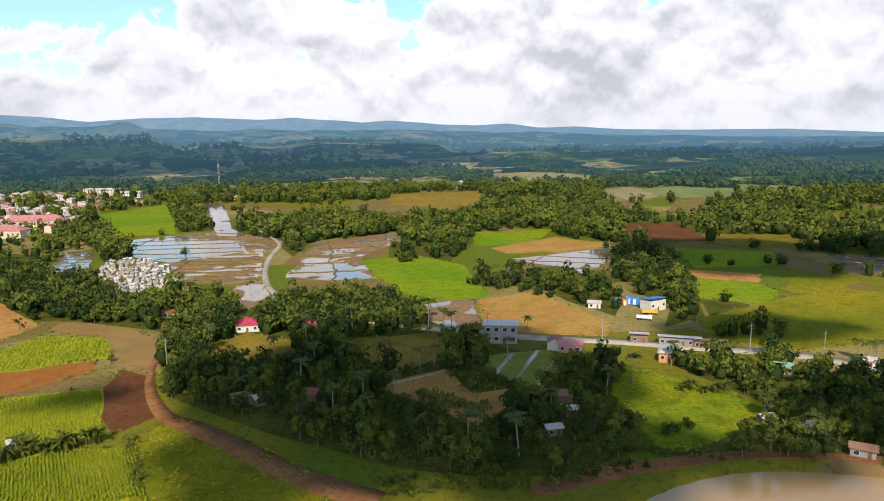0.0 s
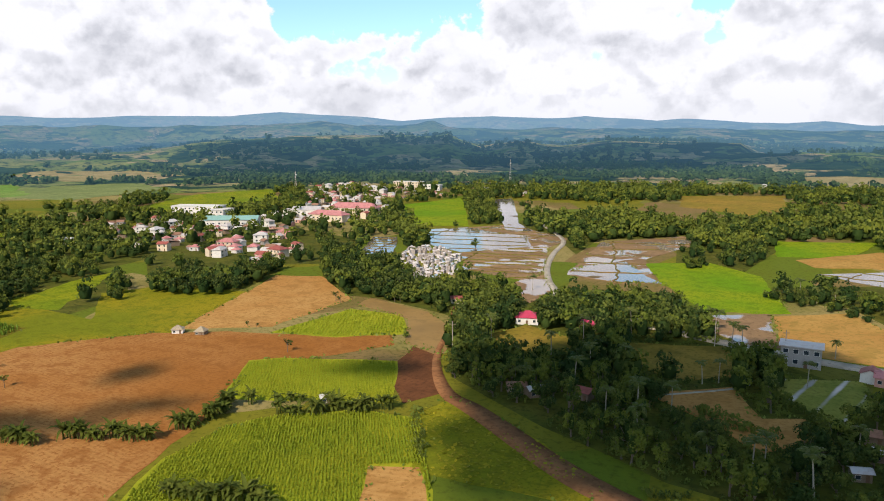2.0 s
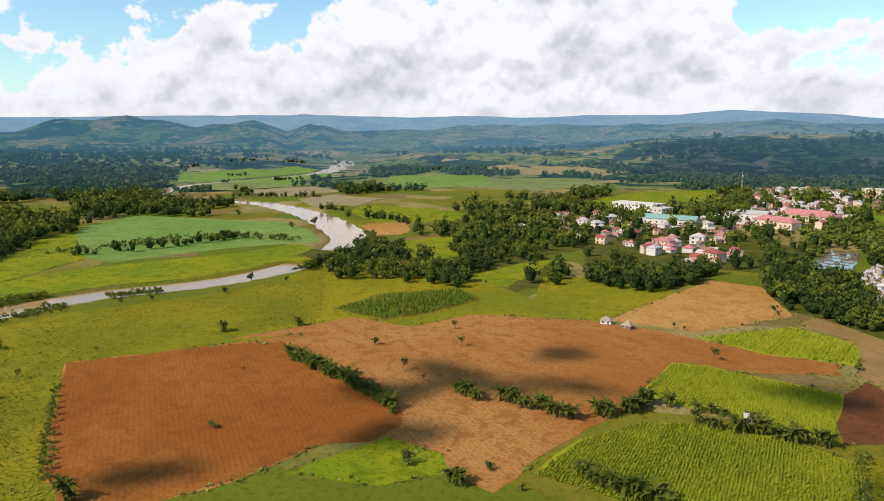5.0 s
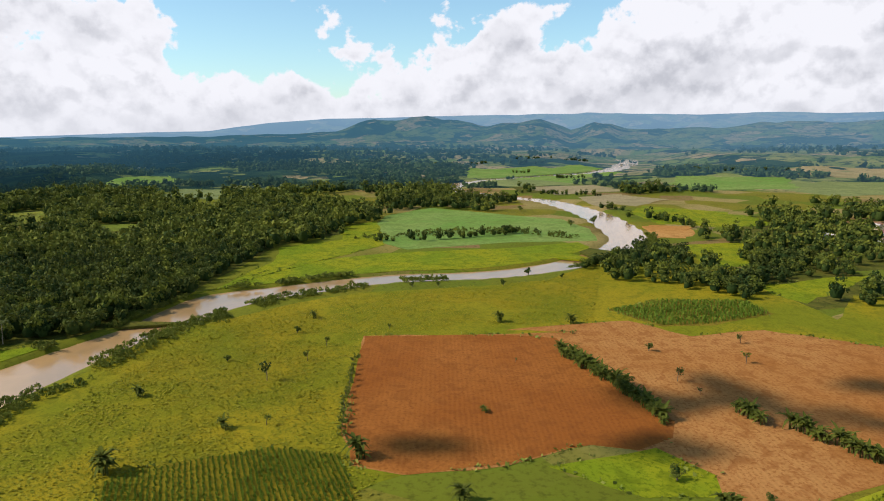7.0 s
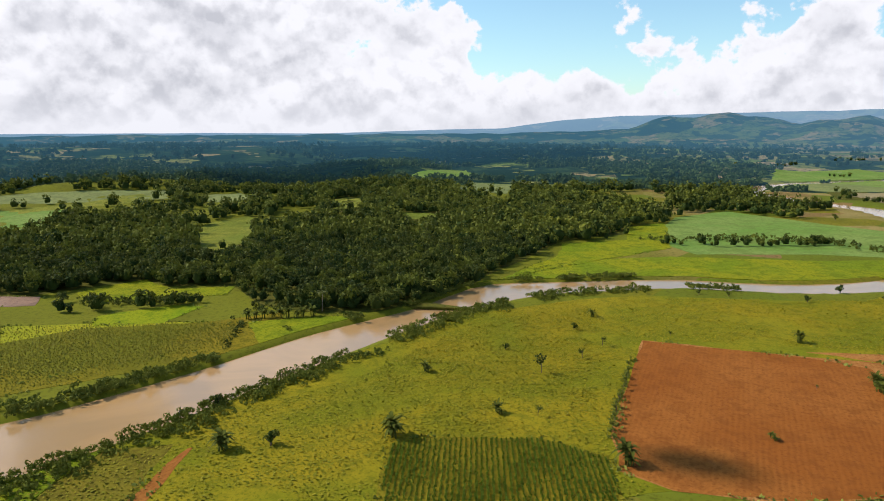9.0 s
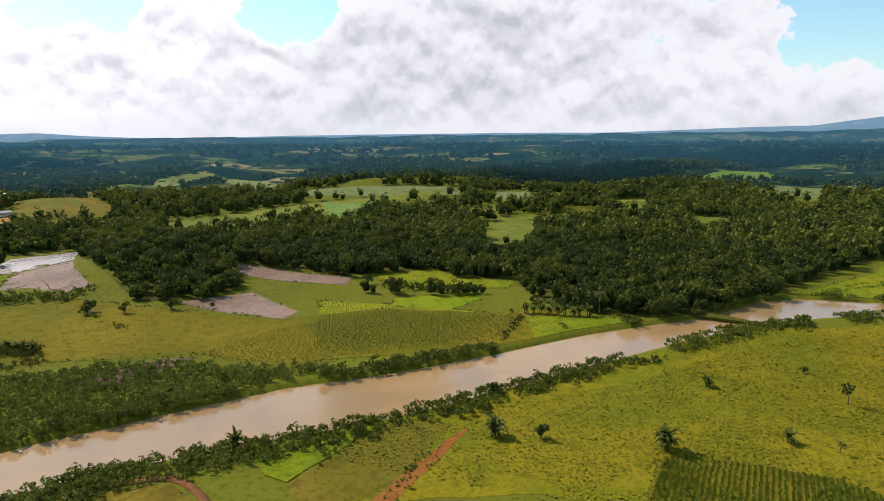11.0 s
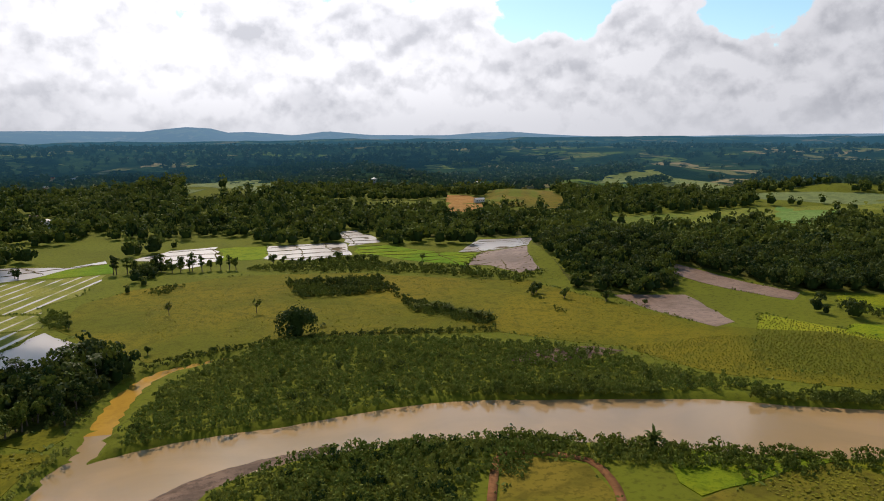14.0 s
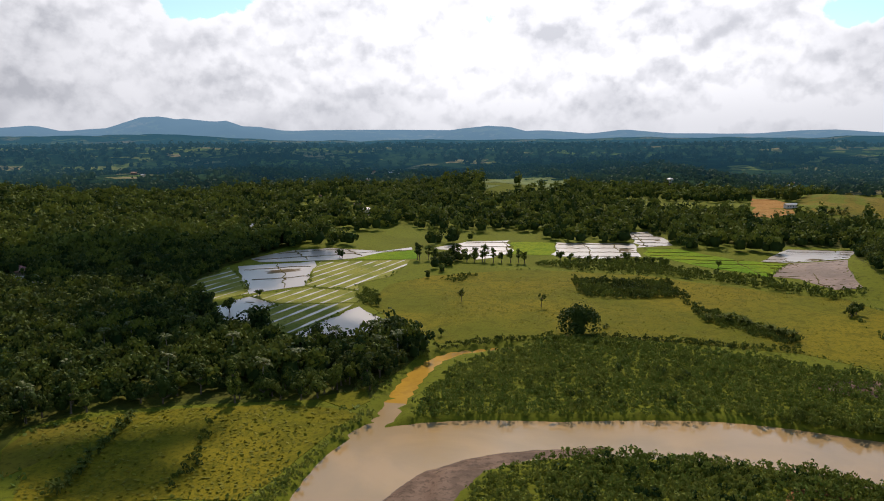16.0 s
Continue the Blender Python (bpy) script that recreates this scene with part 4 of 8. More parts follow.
field("field", OLIVE, [(-620.9, -378.8), (-665.0, -360.7), (-590.2, -314.3), (-548.1, -328.6)], "yellowish clearing in the wood", "meadow", 3)
field("field", HILL_MEADOW, [(-405.0, -254.6), (-471.5, -254.8), (-407.7, -212.4), (-353.9, -190.6), (-314.6, -197.7), (-367.4, -230.2)], "green clearing in the wood", "meadow", 3)
field("field", HILL_MEADOW, [(-596.8, -240.3), (-647.8, -221.1), (-549.9, -198.7), (-534.1, -204.6)], "small green clearing", "meadow", 3)
field("field", HILL_MEADOW, [(7.7, -935.4), (-46.1, -1006.1), (-122.9, -957.6), (-68.3, -763.2), (-63.8, -852.0), (4.3, -795.1)], "far bright clearing in dark woods", "meadow", 4)
field("field", OLIVE, [(-284.7, -667.9), (-367.2, -744.6), (-341.8, -606.5), (-284.6, -504.6), (-247.5, -555.8)], "olive hill field beside a cut bank", "field", 4)
field("field", TILLED, [(-247.5, -684.3), (-266.5, -639.4), (-220.6, -517.5), (-195.7, -528.0)], "brown cut bank on a hill", "field", 3)
field("field", CANE, [(-971.4, -267.1), (-1142.7, -217.8), (-980.8, -176.1), (-881.8, -236.1)], "pale green far clearing", "field", 4)
field("field", HILL_MEADOW, [(-732.4, -154.7), (-851.1, -156.4), (-824.9, -100.7), (-691.1, -90.1), (-729.5, -134.5)], "green clearing among far trees", "meadow", 4)
field("field", HILL_MEADOW, [(-583.0, -234.4), (-626.0, -218.5), (-538.7, -190.7), (-541.8, -216.2)], "narrow green clearing", "meadow", 3)
field("field", HILL_MEADOW, [(-516.5, -151.6), (-512.0, -115.0), (-479.6, -108.0), (-477.2, -136.8)], "small bright clearing", "meadow", 3)
field("field", CANE, [(-458.0, -456.8), (-478.4, -418.0), (-393.4, -353.6), (-353.2, -354.0)], "pale green crop plot", "field", 3)
field("field", MEADOW, [(-278.6, -42.5), (-344.0, -21.2), (-386.1, -19.4), (-407.9, 14.0), (-465.3, 16.3), (-491.2, 42.0), (-382.5, 36.7), (-319.5, -15.8)], "grass along the wood's edge", "meadow", 1)
# the village plain to the north
field("field", RICE, [(-263, 537), (-238, 620), (-161, 430), (-196, 420), (-222, 468)], "bright green rice field behind the graves", "paddy")
field("field", PADDY_WATER, [(-180, 404), (-159, 422), (-112, 392), (-99.2, 361.2), (-128.6, 331.0), (-152.4, 347.8)], "flooded paddies mirroring the sky", "paddy")
field("field", PADDY_MUD, [(-159, 422), (-138, 445), (-87, 395), (-90.3, 360.7), (-99.2, 361.2), (-112, 392)], "muddy paddies beside the road", "paddy")
field("field", PADDY_WATER, [(-206, 611), (-191, 625), (-134, 453), (-115, 419), (-131, 415)], "long strip of flooded paddies", "paddy")
field("field", PADDY_MUD, [(-128.1, 329.5), (-98.7, 359.5), (-89.4, 357.1), (-76.6, 296.2), (-76.0, 274.0), (-109.6, 286.4)], "brownish paddies after harvest", "paddy")
field("field", PADDY_MUD, [(-82.1, 264.4), (-76.6, 296.2), (-63.5, 258.8), (-66.4, 237.6)], "muddy plot beside the road", "paddy")
field("field", PADDY_WATER, [(-174.1, 306.5), (-197, 364), (-183, 370), (-161.2, 318.8)], "flooded paddies below the trees", "paddy")
field("field", PADDY_MUD, [(-66.9, 352.3), (-67.4, 389.3), (-27, 427), (-19.0, 396.3), (-38.7, 342.3), (-28.2, 287.8), (-41.5, 282.9), (-65.6, 293.2)], "wet brown paddies", "paddy")
field("field", PADDY_WATER, [(-64.9, 295.6), (-62.8, 315.8), (-45.7, 331.9), (-34.6, 303.7), (-25.4, 288.8), (-44.2, 285.2)], "flooded paddy mirroring white clouds", "paddy")
field("field", RICE, [(-37.6, 331.4), (-9.6, 342.1), (10.8, 317.0), (14.9, 282.1), (19.0, 253.9), (-0.1, 249.4), (-8.1, 244.7), (-14.1, 262.9), (-25.2, 286.5)], "wide bright green rice field", "paddy")
field("field", RICE, [(20, 423), (72, 434), (50.5, 377.1), (18.8, 371.6)], "green rice field", "paddy")
field("field", STUBBLE, [(26.6, 363.6), (67, 401), (91.6, 370.4), (62.9, 352.4), (33.7, 345.9)], "dry brown paddies", "paddy")
field("field", PADDY_WATER, [(33.5, 330.1), (87.5, 359.6), (83.7, 330.1), (60.9, 293.5), (56.5, 308.9), (43.9, 317.9)], "flooded paddies mirroring the sky", "paddy")
field("field", STUBBLE, [(13.1, 248.8), (36.2, 261.4), (54.2, 216.4), (49.8, 201.6), (26.9, 204.9), (13.7, 210.3)], "tan harvested field with a lone palm", "field")
field("field", PADDY_MUD, [(-6.5, 242.9), (11.8, 250.6), (13.4, 211.6), (3.3, 211.4), (-5.3, 223.1)], "grey wet paddy", "paddy")
field("field", MEADOW, [(46.2, 174.2), (58.0, 166.1), (70.2, 146.9), (66.4, 138.4), (45.6, 124.1), (40.8, 127.4), (39.3, 154.6)], "sunlit grass slope below the village", "meadow")
field("field", RICE, [(118.3, 357.5), (164.8, 344.1), (151.3, 308.8), (112.3, 303.1)], "green rice field", "paddy")
field("field", TILLED, [(107.3, 300.8), (134.5, 289.4), (125.5, 271.9), (104.3, 284.1)], "brown strip of tilled soil", "field")
field("field", RICE, [(103.1, 284.1), (125.1, 270.9), (126.9, 254.1), (113.8, 239.0), (93.0, 246.8)], "green rice field", "paddy")
field("field", GRASS, [(83.2, 220.0), (120.7, 245.4), (153.5, 260.4), (174.5, 247.2), (141.3, 198.5), (98.5, 185.6), (78.1, 197.0)], "wide yellow-green slope beside the road", "pasture")
field("field", PADDY_MUD, [(186.7, 332.9), (226.9, 324.2), (197.6, 281.3), (168.9, 287.5)], "far muddy paddies", "paddy", 2)
field("field", GRASS, [(141.5, 284.3), (169.9, 277.2), (144.2, 251.4), (129.0, 254.0)], "yellow-green plot", "pasture", 2)
field("field", STUBBLE_WEEDY, [(-28.1, 201.2), (-1.1, 207.2), (3.7, 183.1), (-11.1, 173.5), (-20.6, 181.1)], "dim brown-green plot in the grove", "field")
field("field", TILLED, [(-16.6, 162.3), (1.2, 173.6), (6.9, 155.6), (15.7, 159.0), (16.5, 147.9), (6.1, 137.9), (-1.6, 148.4)], "brown plots edged with hedges", "field")
field("field", PADDY_GREEN, [(10.4, 183.8), (30.3, 189.1), (29.9, 170.4), (21.6, 158.8), (12.6, 167.7)], "weedy wet plot", "paddy")
field("field", STUBBLE_WEEDY, [(-68.4, 193.9), (-58.9, 209.5), (-42.4, 200.0), (-40.3, 185.7), (-63.3, 181.7)], "dull brown-green weedy plot", "field")
field("field", MEADOW, [(-680, 480), (-771, 610), (-707, 680), (-594, 619), (-585, 479)], "pale far field beyond the village", "meadow", 3)
field("field", MEADOW, [(-461, 432), (-509, 568), (-481, 653), (-398, 558), (-395, 428)], "bright green field behind the village", "meadow", 3)
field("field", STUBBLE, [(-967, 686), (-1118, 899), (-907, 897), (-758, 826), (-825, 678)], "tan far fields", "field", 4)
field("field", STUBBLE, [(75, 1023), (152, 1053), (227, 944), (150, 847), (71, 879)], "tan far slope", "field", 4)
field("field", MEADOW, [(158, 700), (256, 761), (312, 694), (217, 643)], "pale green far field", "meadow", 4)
FLOOD = soil_or_grass("muddy_flood_water", rgb(0.27, 0.165, 0.055), rgb(0.23, 0.14, 0.045), rgb(0.20, 0.125, 0.045), 0.05, 0.3, rough=0.55, bump=0.03)
field("field", FLOOD, [(-122.5, 213.9), (-123.3, 223.9), (-95.3, 214.1), (-81.5, 198.7), (-71.9, 173.9), (-72.4, 170.5), (-86.7, 177.9), (-97.7, 203.9)], "brown flood water on a low plot", "flooded field")
field("field", STUBBLE_WEEDY, [(-42.5, 599.0), (-49.0, 693.2), (41.6, 728.9), (34.3, 600.5), (9.3, 549.7)], "tan harvested paddies among trees", "field", 3)
field("field", STUBBLE, [(158, 723), (210, 765), (203, 649), (163, 608)], "tan clearing among trees", "field", 3)
field("field", MEADOW, [(241, 721), (310, 733), (268, 638), (215, 628)], "pale yellow-green clearing", "meadow", 3)
field("field", MEADOW, [(328, 777), (377, 753), (370, 687), (330, 659), (299, 694)], "pale green field behind trees", "meadow", 3)
field("field", OLIVE, [(153, 409), (201, 398), (195, 358), (156.7, 353.2), (143.2, 373.0)], "yellowish fallow plots", "field", 2)
field("field", DARK_TILLED, [(116, 462), (151, 449), (152, 381), (125.8, 379.7), (111, 412)], "dark brown tilled plot under trees", "field", 2)
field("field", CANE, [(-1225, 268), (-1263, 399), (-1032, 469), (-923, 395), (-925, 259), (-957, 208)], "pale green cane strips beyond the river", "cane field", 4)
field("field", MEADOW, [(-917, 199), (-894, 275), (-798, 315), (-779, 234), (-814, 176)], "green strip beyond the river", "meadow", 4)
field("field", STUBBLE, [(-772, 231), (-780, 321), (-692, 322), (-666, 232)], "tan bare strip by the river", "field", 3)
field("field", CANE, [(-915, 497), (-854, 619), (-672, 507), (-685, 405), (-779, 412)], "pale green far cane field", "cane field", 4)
field("field", MEADOW, [(-543, 266), (-486, 307), (-419, 261), (-432, 225), (-498, 233)], "bright green meadow between hedges", "meadow", 2)
field("field", TILLED, [(-431, 214), (-412, 235), (-370, 206), (-377, 193)], "reddish tilled plot between hedges", "field", 2)
field("field", STUBBLE, [(-636, 246), (-660, 298), (-578, 272), (-548, 228)], "tan plot on the river bank", "field", 2)
EDGE_COUNT = len(CLEAR)
# roads, tracks and sand
def road(name, pts, width, mat, label, category, z=0.24):
    line, wide = smooth_line(pts, width if isinstance(width, list) else [width] * len(pts), 3.0)
    CLEAR.append([tuple(p) for p in line[::4]] + [tuple(p + 0.5) for p in line[::-4]])
    return ribbon(name, line, wide, z, mat, label, category, rise=z + 0.1)


VILLAGE_ROAD = [(-14.5, 217.3), (6.7, 208.1), (24.8, 201.4), (50.1, 195.9), (73.3, 188.5), (94.0, 182.7), (111.2, 169.3), (120.0, 155.6)]
road("road", VILLAGE_ROAD, 5.2, ROAD, "pale concrete village road", "road")
FIELD_ROAD = [(-123, 484), (-117, 452), (-95, 404), (-86.7, 378.8), (-83.4, 343.5), (-77.7, 308.7), (-69.6, 278.9), (-61.4, 258.7), (-57.0, 241.2), (-41.3, 227.5), (-14.5, 217.3)]
road("road", FIELD_ROAD, 2.7, ROAD, "pale concrete farm road between paddies", "road", 0.26)
DIRT_TRACK = [(-89.5, 223.2), (-80.2, 197.3), (-75.1, 176.5), (-68.6, 159.5), (-59.7, 145.0), (-51.9, 139.2), (-40.5, 129.8), (-29.1, 119.9), (-19.5, 113.0), (-10.3, 108.5)]
road("track", DIRT_TRACK, [0.8, 1.6, 1.8, 2.6, 3.8, 5.0, 5.6, 6.0, 6.2, 5.0], TRACK, "rutted brown dirt track beside the grove", "track", 0.22)


def bank_height(x, y):
    return -3.0 * smoothstep(3.0, -3.0, water_distance(x, y))


def sand_sheet(outline, cell=0.8):
    """A low bar of wet sand that slopes from the bank into the water."""
    o = np.array(outline)
    lo, hi = o.min(0) - 3, o.max(0) + 3
    xs, ys = np.arange(lo[0], hi[0], cell), np.arange(lo[1], hi[1], cell)
    gx, gy = np.meshgrid(xs, ys)
    near = np.full(gx.shape, 1e9)
    for a, b in zip(o, np.roll(o, -1, 0)):
        t = np.clip(((gx - a[0]) * (b[0] - a[0]) + (gy - a[1]) * (b[1] - a[1])) / (((b - a) ** 2).sum() + 1e-9), 0, 1)
        near = np.minimum(near, np.hypot(gx - a[0] - t * (b[0] - a[0]), gy - a[1] - t * (b[1] - a[1])))
    depth = np.where(inside(gx, gy, outline), near, -near)
    rise = np.clip(depth + value_noise(gx / 6, gy / 6, 19, 3) * 1.2, -4, 3)
    z = np.maximum(-1.12 + 0.13 * rise, bank_height(gx, gy).reshape(gx.shape) + 0.03 * rise)
    n = len(xs)
    i = (np.arange(len(ys) - 1)[:, None] * n + np.arange(n - 1)[None, :]).ravel()
    keep = (depth > -2.5).ravel()[i]
    i = i[keep]
    f = np.stack([i, i + 1, i + n + 1, i + n], 1)
    v = np.stack([gx, gy, z], -1).reshape(-1, 3)
    used, back = np.unique(f, return_inverse=True)
    return tagged(new("sandbar", mesh_from("sandbar", v[used], back.reshape(f.shape), [SAND], True)), "wet grey-brown sandbar at the river's edge", "sandbar", kind="structure")


SANDBAR = [(18.3, -107.6), (16.3, -113.6), (12.1, -120.4), (5.2, -126.4), (-5.7, -130.8), (-18.3, -133.2), (-23.4, -133.5), (-23.6, -130.8), (-15.5, -128.7), (-6.6, -126.7), (-2.2, -121.4), (1.9, -117.3), (4.7, -111.5), (6.4, -107.0)]
CLEAR.append(SANDBAR)
sand_sheet(SANDBAR)
field("field", TRACK, [(14.2, 113.5), (27.0, 118.5), (38.2, 122.2), (55.0, 125.1), (82.0, 122.5), (77.9, 116.0), (52.6, 119.2), (36.7, 117.0), (25.7, 112.8), (15.6, 109.2)], "bare reddish river bank", "bank", free=False)
road("track", [(-43.2, -98.4), (-50.8, -113.1), (-54.3, -115.4), (-58.5, -114.2), (-67.0, -107.5), (-66.0, -96.5), (-61.2, -87.2)], 1.6, TRACK, "dark earth track round a fallow plot", "track", 0.21)
field("field", MEADOW, [(-84.6, -107.4), (-100.8, -103.3), (-112.9, -93.7), (-110.2, -92.1), (-77.2, -89.1), (-76.8, -94.9)], "bright green meadow by the river", "meadow")
road("footpath", [(-17.7, 160.1), (-8.6, 165.5), (2.6, 173.5), (6.0, 180.2)], 0.9, ROAD, "narrow pale footpath between plots", "path", 0.2)
CREEK_WATER = soil_or_grass("ochre_creek_water", rgb(0.46, 0.26, 0.035), rgb(0.40, 0.22, 0.03), rgb(0.34, 0.19, 0.03), 0.05, 0.3, rough=0.12, bump=0.03)
ribbon("creek", CREEK_LINE[4:], CREEK_WIDE[4:], -1.08, CREEK_WATER, "narrow ochre creek flowing into the river", "creek", grow=1.6)


# ---- vegetation ----
def quads(centres, normals, size, rng, aspect=1.0):
    """Leaf quads round the given centres; each leans to its normal."""
    n = len(centres)
    normals = normals / (np.linalg.norm(normals, axis=1)[:, None] + 1e-9)
    other = rng.normal(size=(n, 3))
    u = np.cross(normals, other)
    u /= np.linalg.norm(u, axis=1)[:, None] + 1e-9
    v = np.cross(normals, u)
    s = (size * rng.uniform(0.6, 1.25, n))[:, None]
    a, b = u * s, v * s * aspect
    v4 = np.stack([centres - a * 0.5 - b * 0.15, centres + b * 0.5 - a * 0.1, centres + a * 0.5 + b * 0.15, centres - b * 0.5 + a * 0.1], 1)
    return v4.reshape(-1, 3), np.arange(4 * n).reshape(-1, 4)


def crown_points(rng, count, lumps, spread, height, base):
    """Points on the outside of a heap of lumps: uneven crown with gaps."""
    cs = []
    for i in range(lumps):
        a = rng.uniform(0, 2 * np.pi)
        q = np.sqrt(rng.uniform(0, 1)) * 0.72
        h = rng.uniform(0.12, 1.0) * (1.05 - 0.6 * q)
        cs.append((q * spread * np.cos(a), q * spread * np.sin(a), base + h * height * 0.8, rng.uniform(0.28, 0.46) * spread))
    cs = np.array(cs)
    pick = rng.integers(0, lumps, count)
    d = rng.normal(size=(count, 3))
    d[:, 2] = np.abs(d[:, 2]) * 0.9 - 0.25
    d /= np.linalg.norm(d, axis=1)[:, None]
    p = cs[pick, :3] + d * cs[pick, 3:4] * rng.uniform(0.75, 1.08, (count, 1))
    normal = d + rng.normal(size=(count, 3)) * 0.32
    return p, normal, cs


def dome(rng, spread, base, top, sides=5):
    """Rough inner body against see-through crowns; a dark core colour paints inner shade."""
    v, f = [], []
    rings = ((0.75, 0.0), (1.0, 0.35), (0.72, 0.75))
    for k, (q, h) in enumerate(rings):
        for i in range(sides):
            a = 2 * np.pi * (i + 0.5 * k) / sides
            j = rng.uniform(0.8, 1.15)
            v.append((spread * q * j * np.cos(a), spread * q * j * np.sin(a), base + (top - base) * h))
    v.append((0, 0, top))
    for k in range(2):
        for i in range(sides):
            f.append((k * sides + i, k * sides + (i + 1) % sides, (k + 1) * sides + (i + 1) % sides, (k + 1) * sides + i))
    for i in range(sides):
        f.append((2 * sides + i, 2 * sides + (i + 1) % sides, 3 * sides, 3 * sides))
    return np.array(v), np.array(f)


def spread_points(outline, spacing, seed, keep=1.0, rmin=0, rmax=1e9):
    """Jittered points in an outline."""
    rng = np.random.default_rng(seed)
    o = np.array(outline)
    lo, hi = o.min(0), o.max(0)
    gx, gy = np.meshgrid(np.arange(lo[0], hi[0], spacing), np.arange(lo[1], hi[1], spacing))
    x = gx.ravel() + rng.uniform(-0.45, 0.45, gx.size) * spacing
    y = gy.ravel() + rng.uniform(-0.45, 0.45, gx.size) * spacing
    r = np.hypot(x, y)
    ok = inside(x, y, outline) & (rng.uniform(size=x.size) < keep) & (r > rmin) & (r < rmax)
    return x[ok], y[ok]


def hides_field(x, y):
    """Trees that would stand right before a plot and hide it from the river's bend."""
    r = np.hypot(x, y)
    return (~free_of_fields(x * 1.055, y * 1.055)) | ((r > 230) & ~free_of_fields(x * 1.1, y * 1.1))


def free_of_fields(x, y, margin=0.0):
    ok = np.ones(x.shape, bool)
    for poly in CLEAR:
        ok &= ~inside(x, y, poly)
    return ok


def stamp(name, templates, x, y, scale, turn, tall, mats, label, category, sink=0.0, rng=None):
    """Many copies of the templates joined into one mesh of uncountable growth."""
    if len(x) == 0:
        return None
    verts, faces, index, start = [], [], [], 0
    z0 = land(x, y) - sink
    pick = np.arange(len(x)) % len(templates)
    for t, (tv, tf, ti) in enumerate(templates):
        sel = pick == t
        k = int(sel.sum())
        if not k:
            continue
        c, s = np.cos(turn[sel])[:, None], np.sin(turn[sel])[:, None]
        sc = scale[sel][:, None]
        px = (tv[None, :, 0] * c - tv[None, :, 1] * s) * sc + x[sel][:, None]
        py = (tv[None, :, 0] * s + tv[None, :, 1] * c) * sc + y[sel][:, None]
        pz = tv[None, :, 2] * sc * tall[sel][:, None] + z0[sel][:, None]
        verts.append(np.stack([px, py, pz], -1).reshape(-1, 3))
        faces.append((tf[None] + (start + np.arange(k) * len(tv))[:, None, None]).reshape(-1, tf.shape[1]))
        index.append(np.tile(ti, k))
        start += k * len(tv)
    me = mesh_from(name, np.concatenate(verts), np.concatenate(faces), mats, False, np.concatenate(index))
    return tagged(new(name, me), label, category, kind="stuff")


def wood_template(seed, leaves, leaf, lumps=5, spread=4.2, height=6.0, base=2.0, core=0, slot=0, sides=5):
    """A cheap tree for the joined woods: inner body, leaf clumps, trunk."""
    rng = np.random.default_rng(seed)
    p, nrm, cs = crown_points(rng, leaves, lumps, spread, height, base)
    v, f = quads(p, nrm, np.full(leaves, leaf), rng)
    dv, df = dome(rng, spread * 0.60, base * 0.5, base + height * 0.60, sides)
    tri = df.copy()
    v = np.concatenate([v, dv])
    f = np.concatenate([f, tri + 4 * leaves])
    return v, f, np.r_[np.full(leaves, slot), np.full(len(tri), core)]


def tube(path, radii, sides=6):
    """A tapered limb along a path."""
    path = np.array(path, float)
    v, f = [], []
    for k, (p, r) in enumerate(zip(path, radii)):
        t = path[min(k + 1, len(path) - 1)] - path[max(k - 1, 0)]
        t /= np.linalg.norm(t) + 1e-9
        u = np.cross(t, (0.31, 0.95, 0.1))
        u /= np.linalg.norm(u)
        w = np.cross(t, u)
        for i in range(sides):
            a = 2 * np.pi * i / sides
            v.append(p + r * (u * np.cos(a) + w * np.sin(a)))
    for k in range(len(path) - 1):
        for i in range(sides):
            j = (i + 1) % sides
            f.append((k * sides + i, k * sides + j, (k + 1) * sides + j, (k + 1) * sides + i))
    return np.array(v), np.array(f)


def merge(pieces):
    """Joins (verts, faces) pieces."""
    vs, fs, n = [], [], 0
    for v, f in pieces:
        vs.append(v)
        fs.append(np.asarray(f) + n)
        n += len(v)
    return np.concatenate(vs), np.concatenate(fs)


def piece(name, v, f, mats, parent, label="", index=None):
    """One mesh object under a thing."""
    ob = new(name, mesh_from(name, v, f, mats, False, index))
    ob.parent = parent
    if label:
        tagged(ob, label)
    return ob




# ---- houses and other built things ----
def part(name, bm, mat, parent, label=""):
    """One bmesh as one mesh object under a thing or a part."""
    me = bpy.data.meshes.new(name)
    bm.to_mesh(me)
    bm.free()
    me.materials.append(mat)
    ob = new(name, me)
    ob.parent = parent
    if label:
        tagged(ob, label)
    return ob


def box(bm, x0, x1, y0, y1, z0, z1, bevel=0.0):
    made = bmesh.ops.create_cube(bm, size=1.0, matrix=Matrix.Translation(((x0 + x1) / 2, (y0 + y1) / 2, (z0 + z1) / 2)) @ Matrix.Diagonal((x1 - x0, y1 - y0, z1 - z0, 1)))
    if bevel:
        edges = {e for v in made["verts"] for e in v.link_edges}
        bmesh.ops.bevel(bm, geom=list(edges), offset=bevel, segments=1, affect="EDGES")
    return bm


def block(name, dims, mat, parent, label="", bevel=0.0):
    return part(name, box(bmesh.new(), *dims, bevel), mat, parent, label)


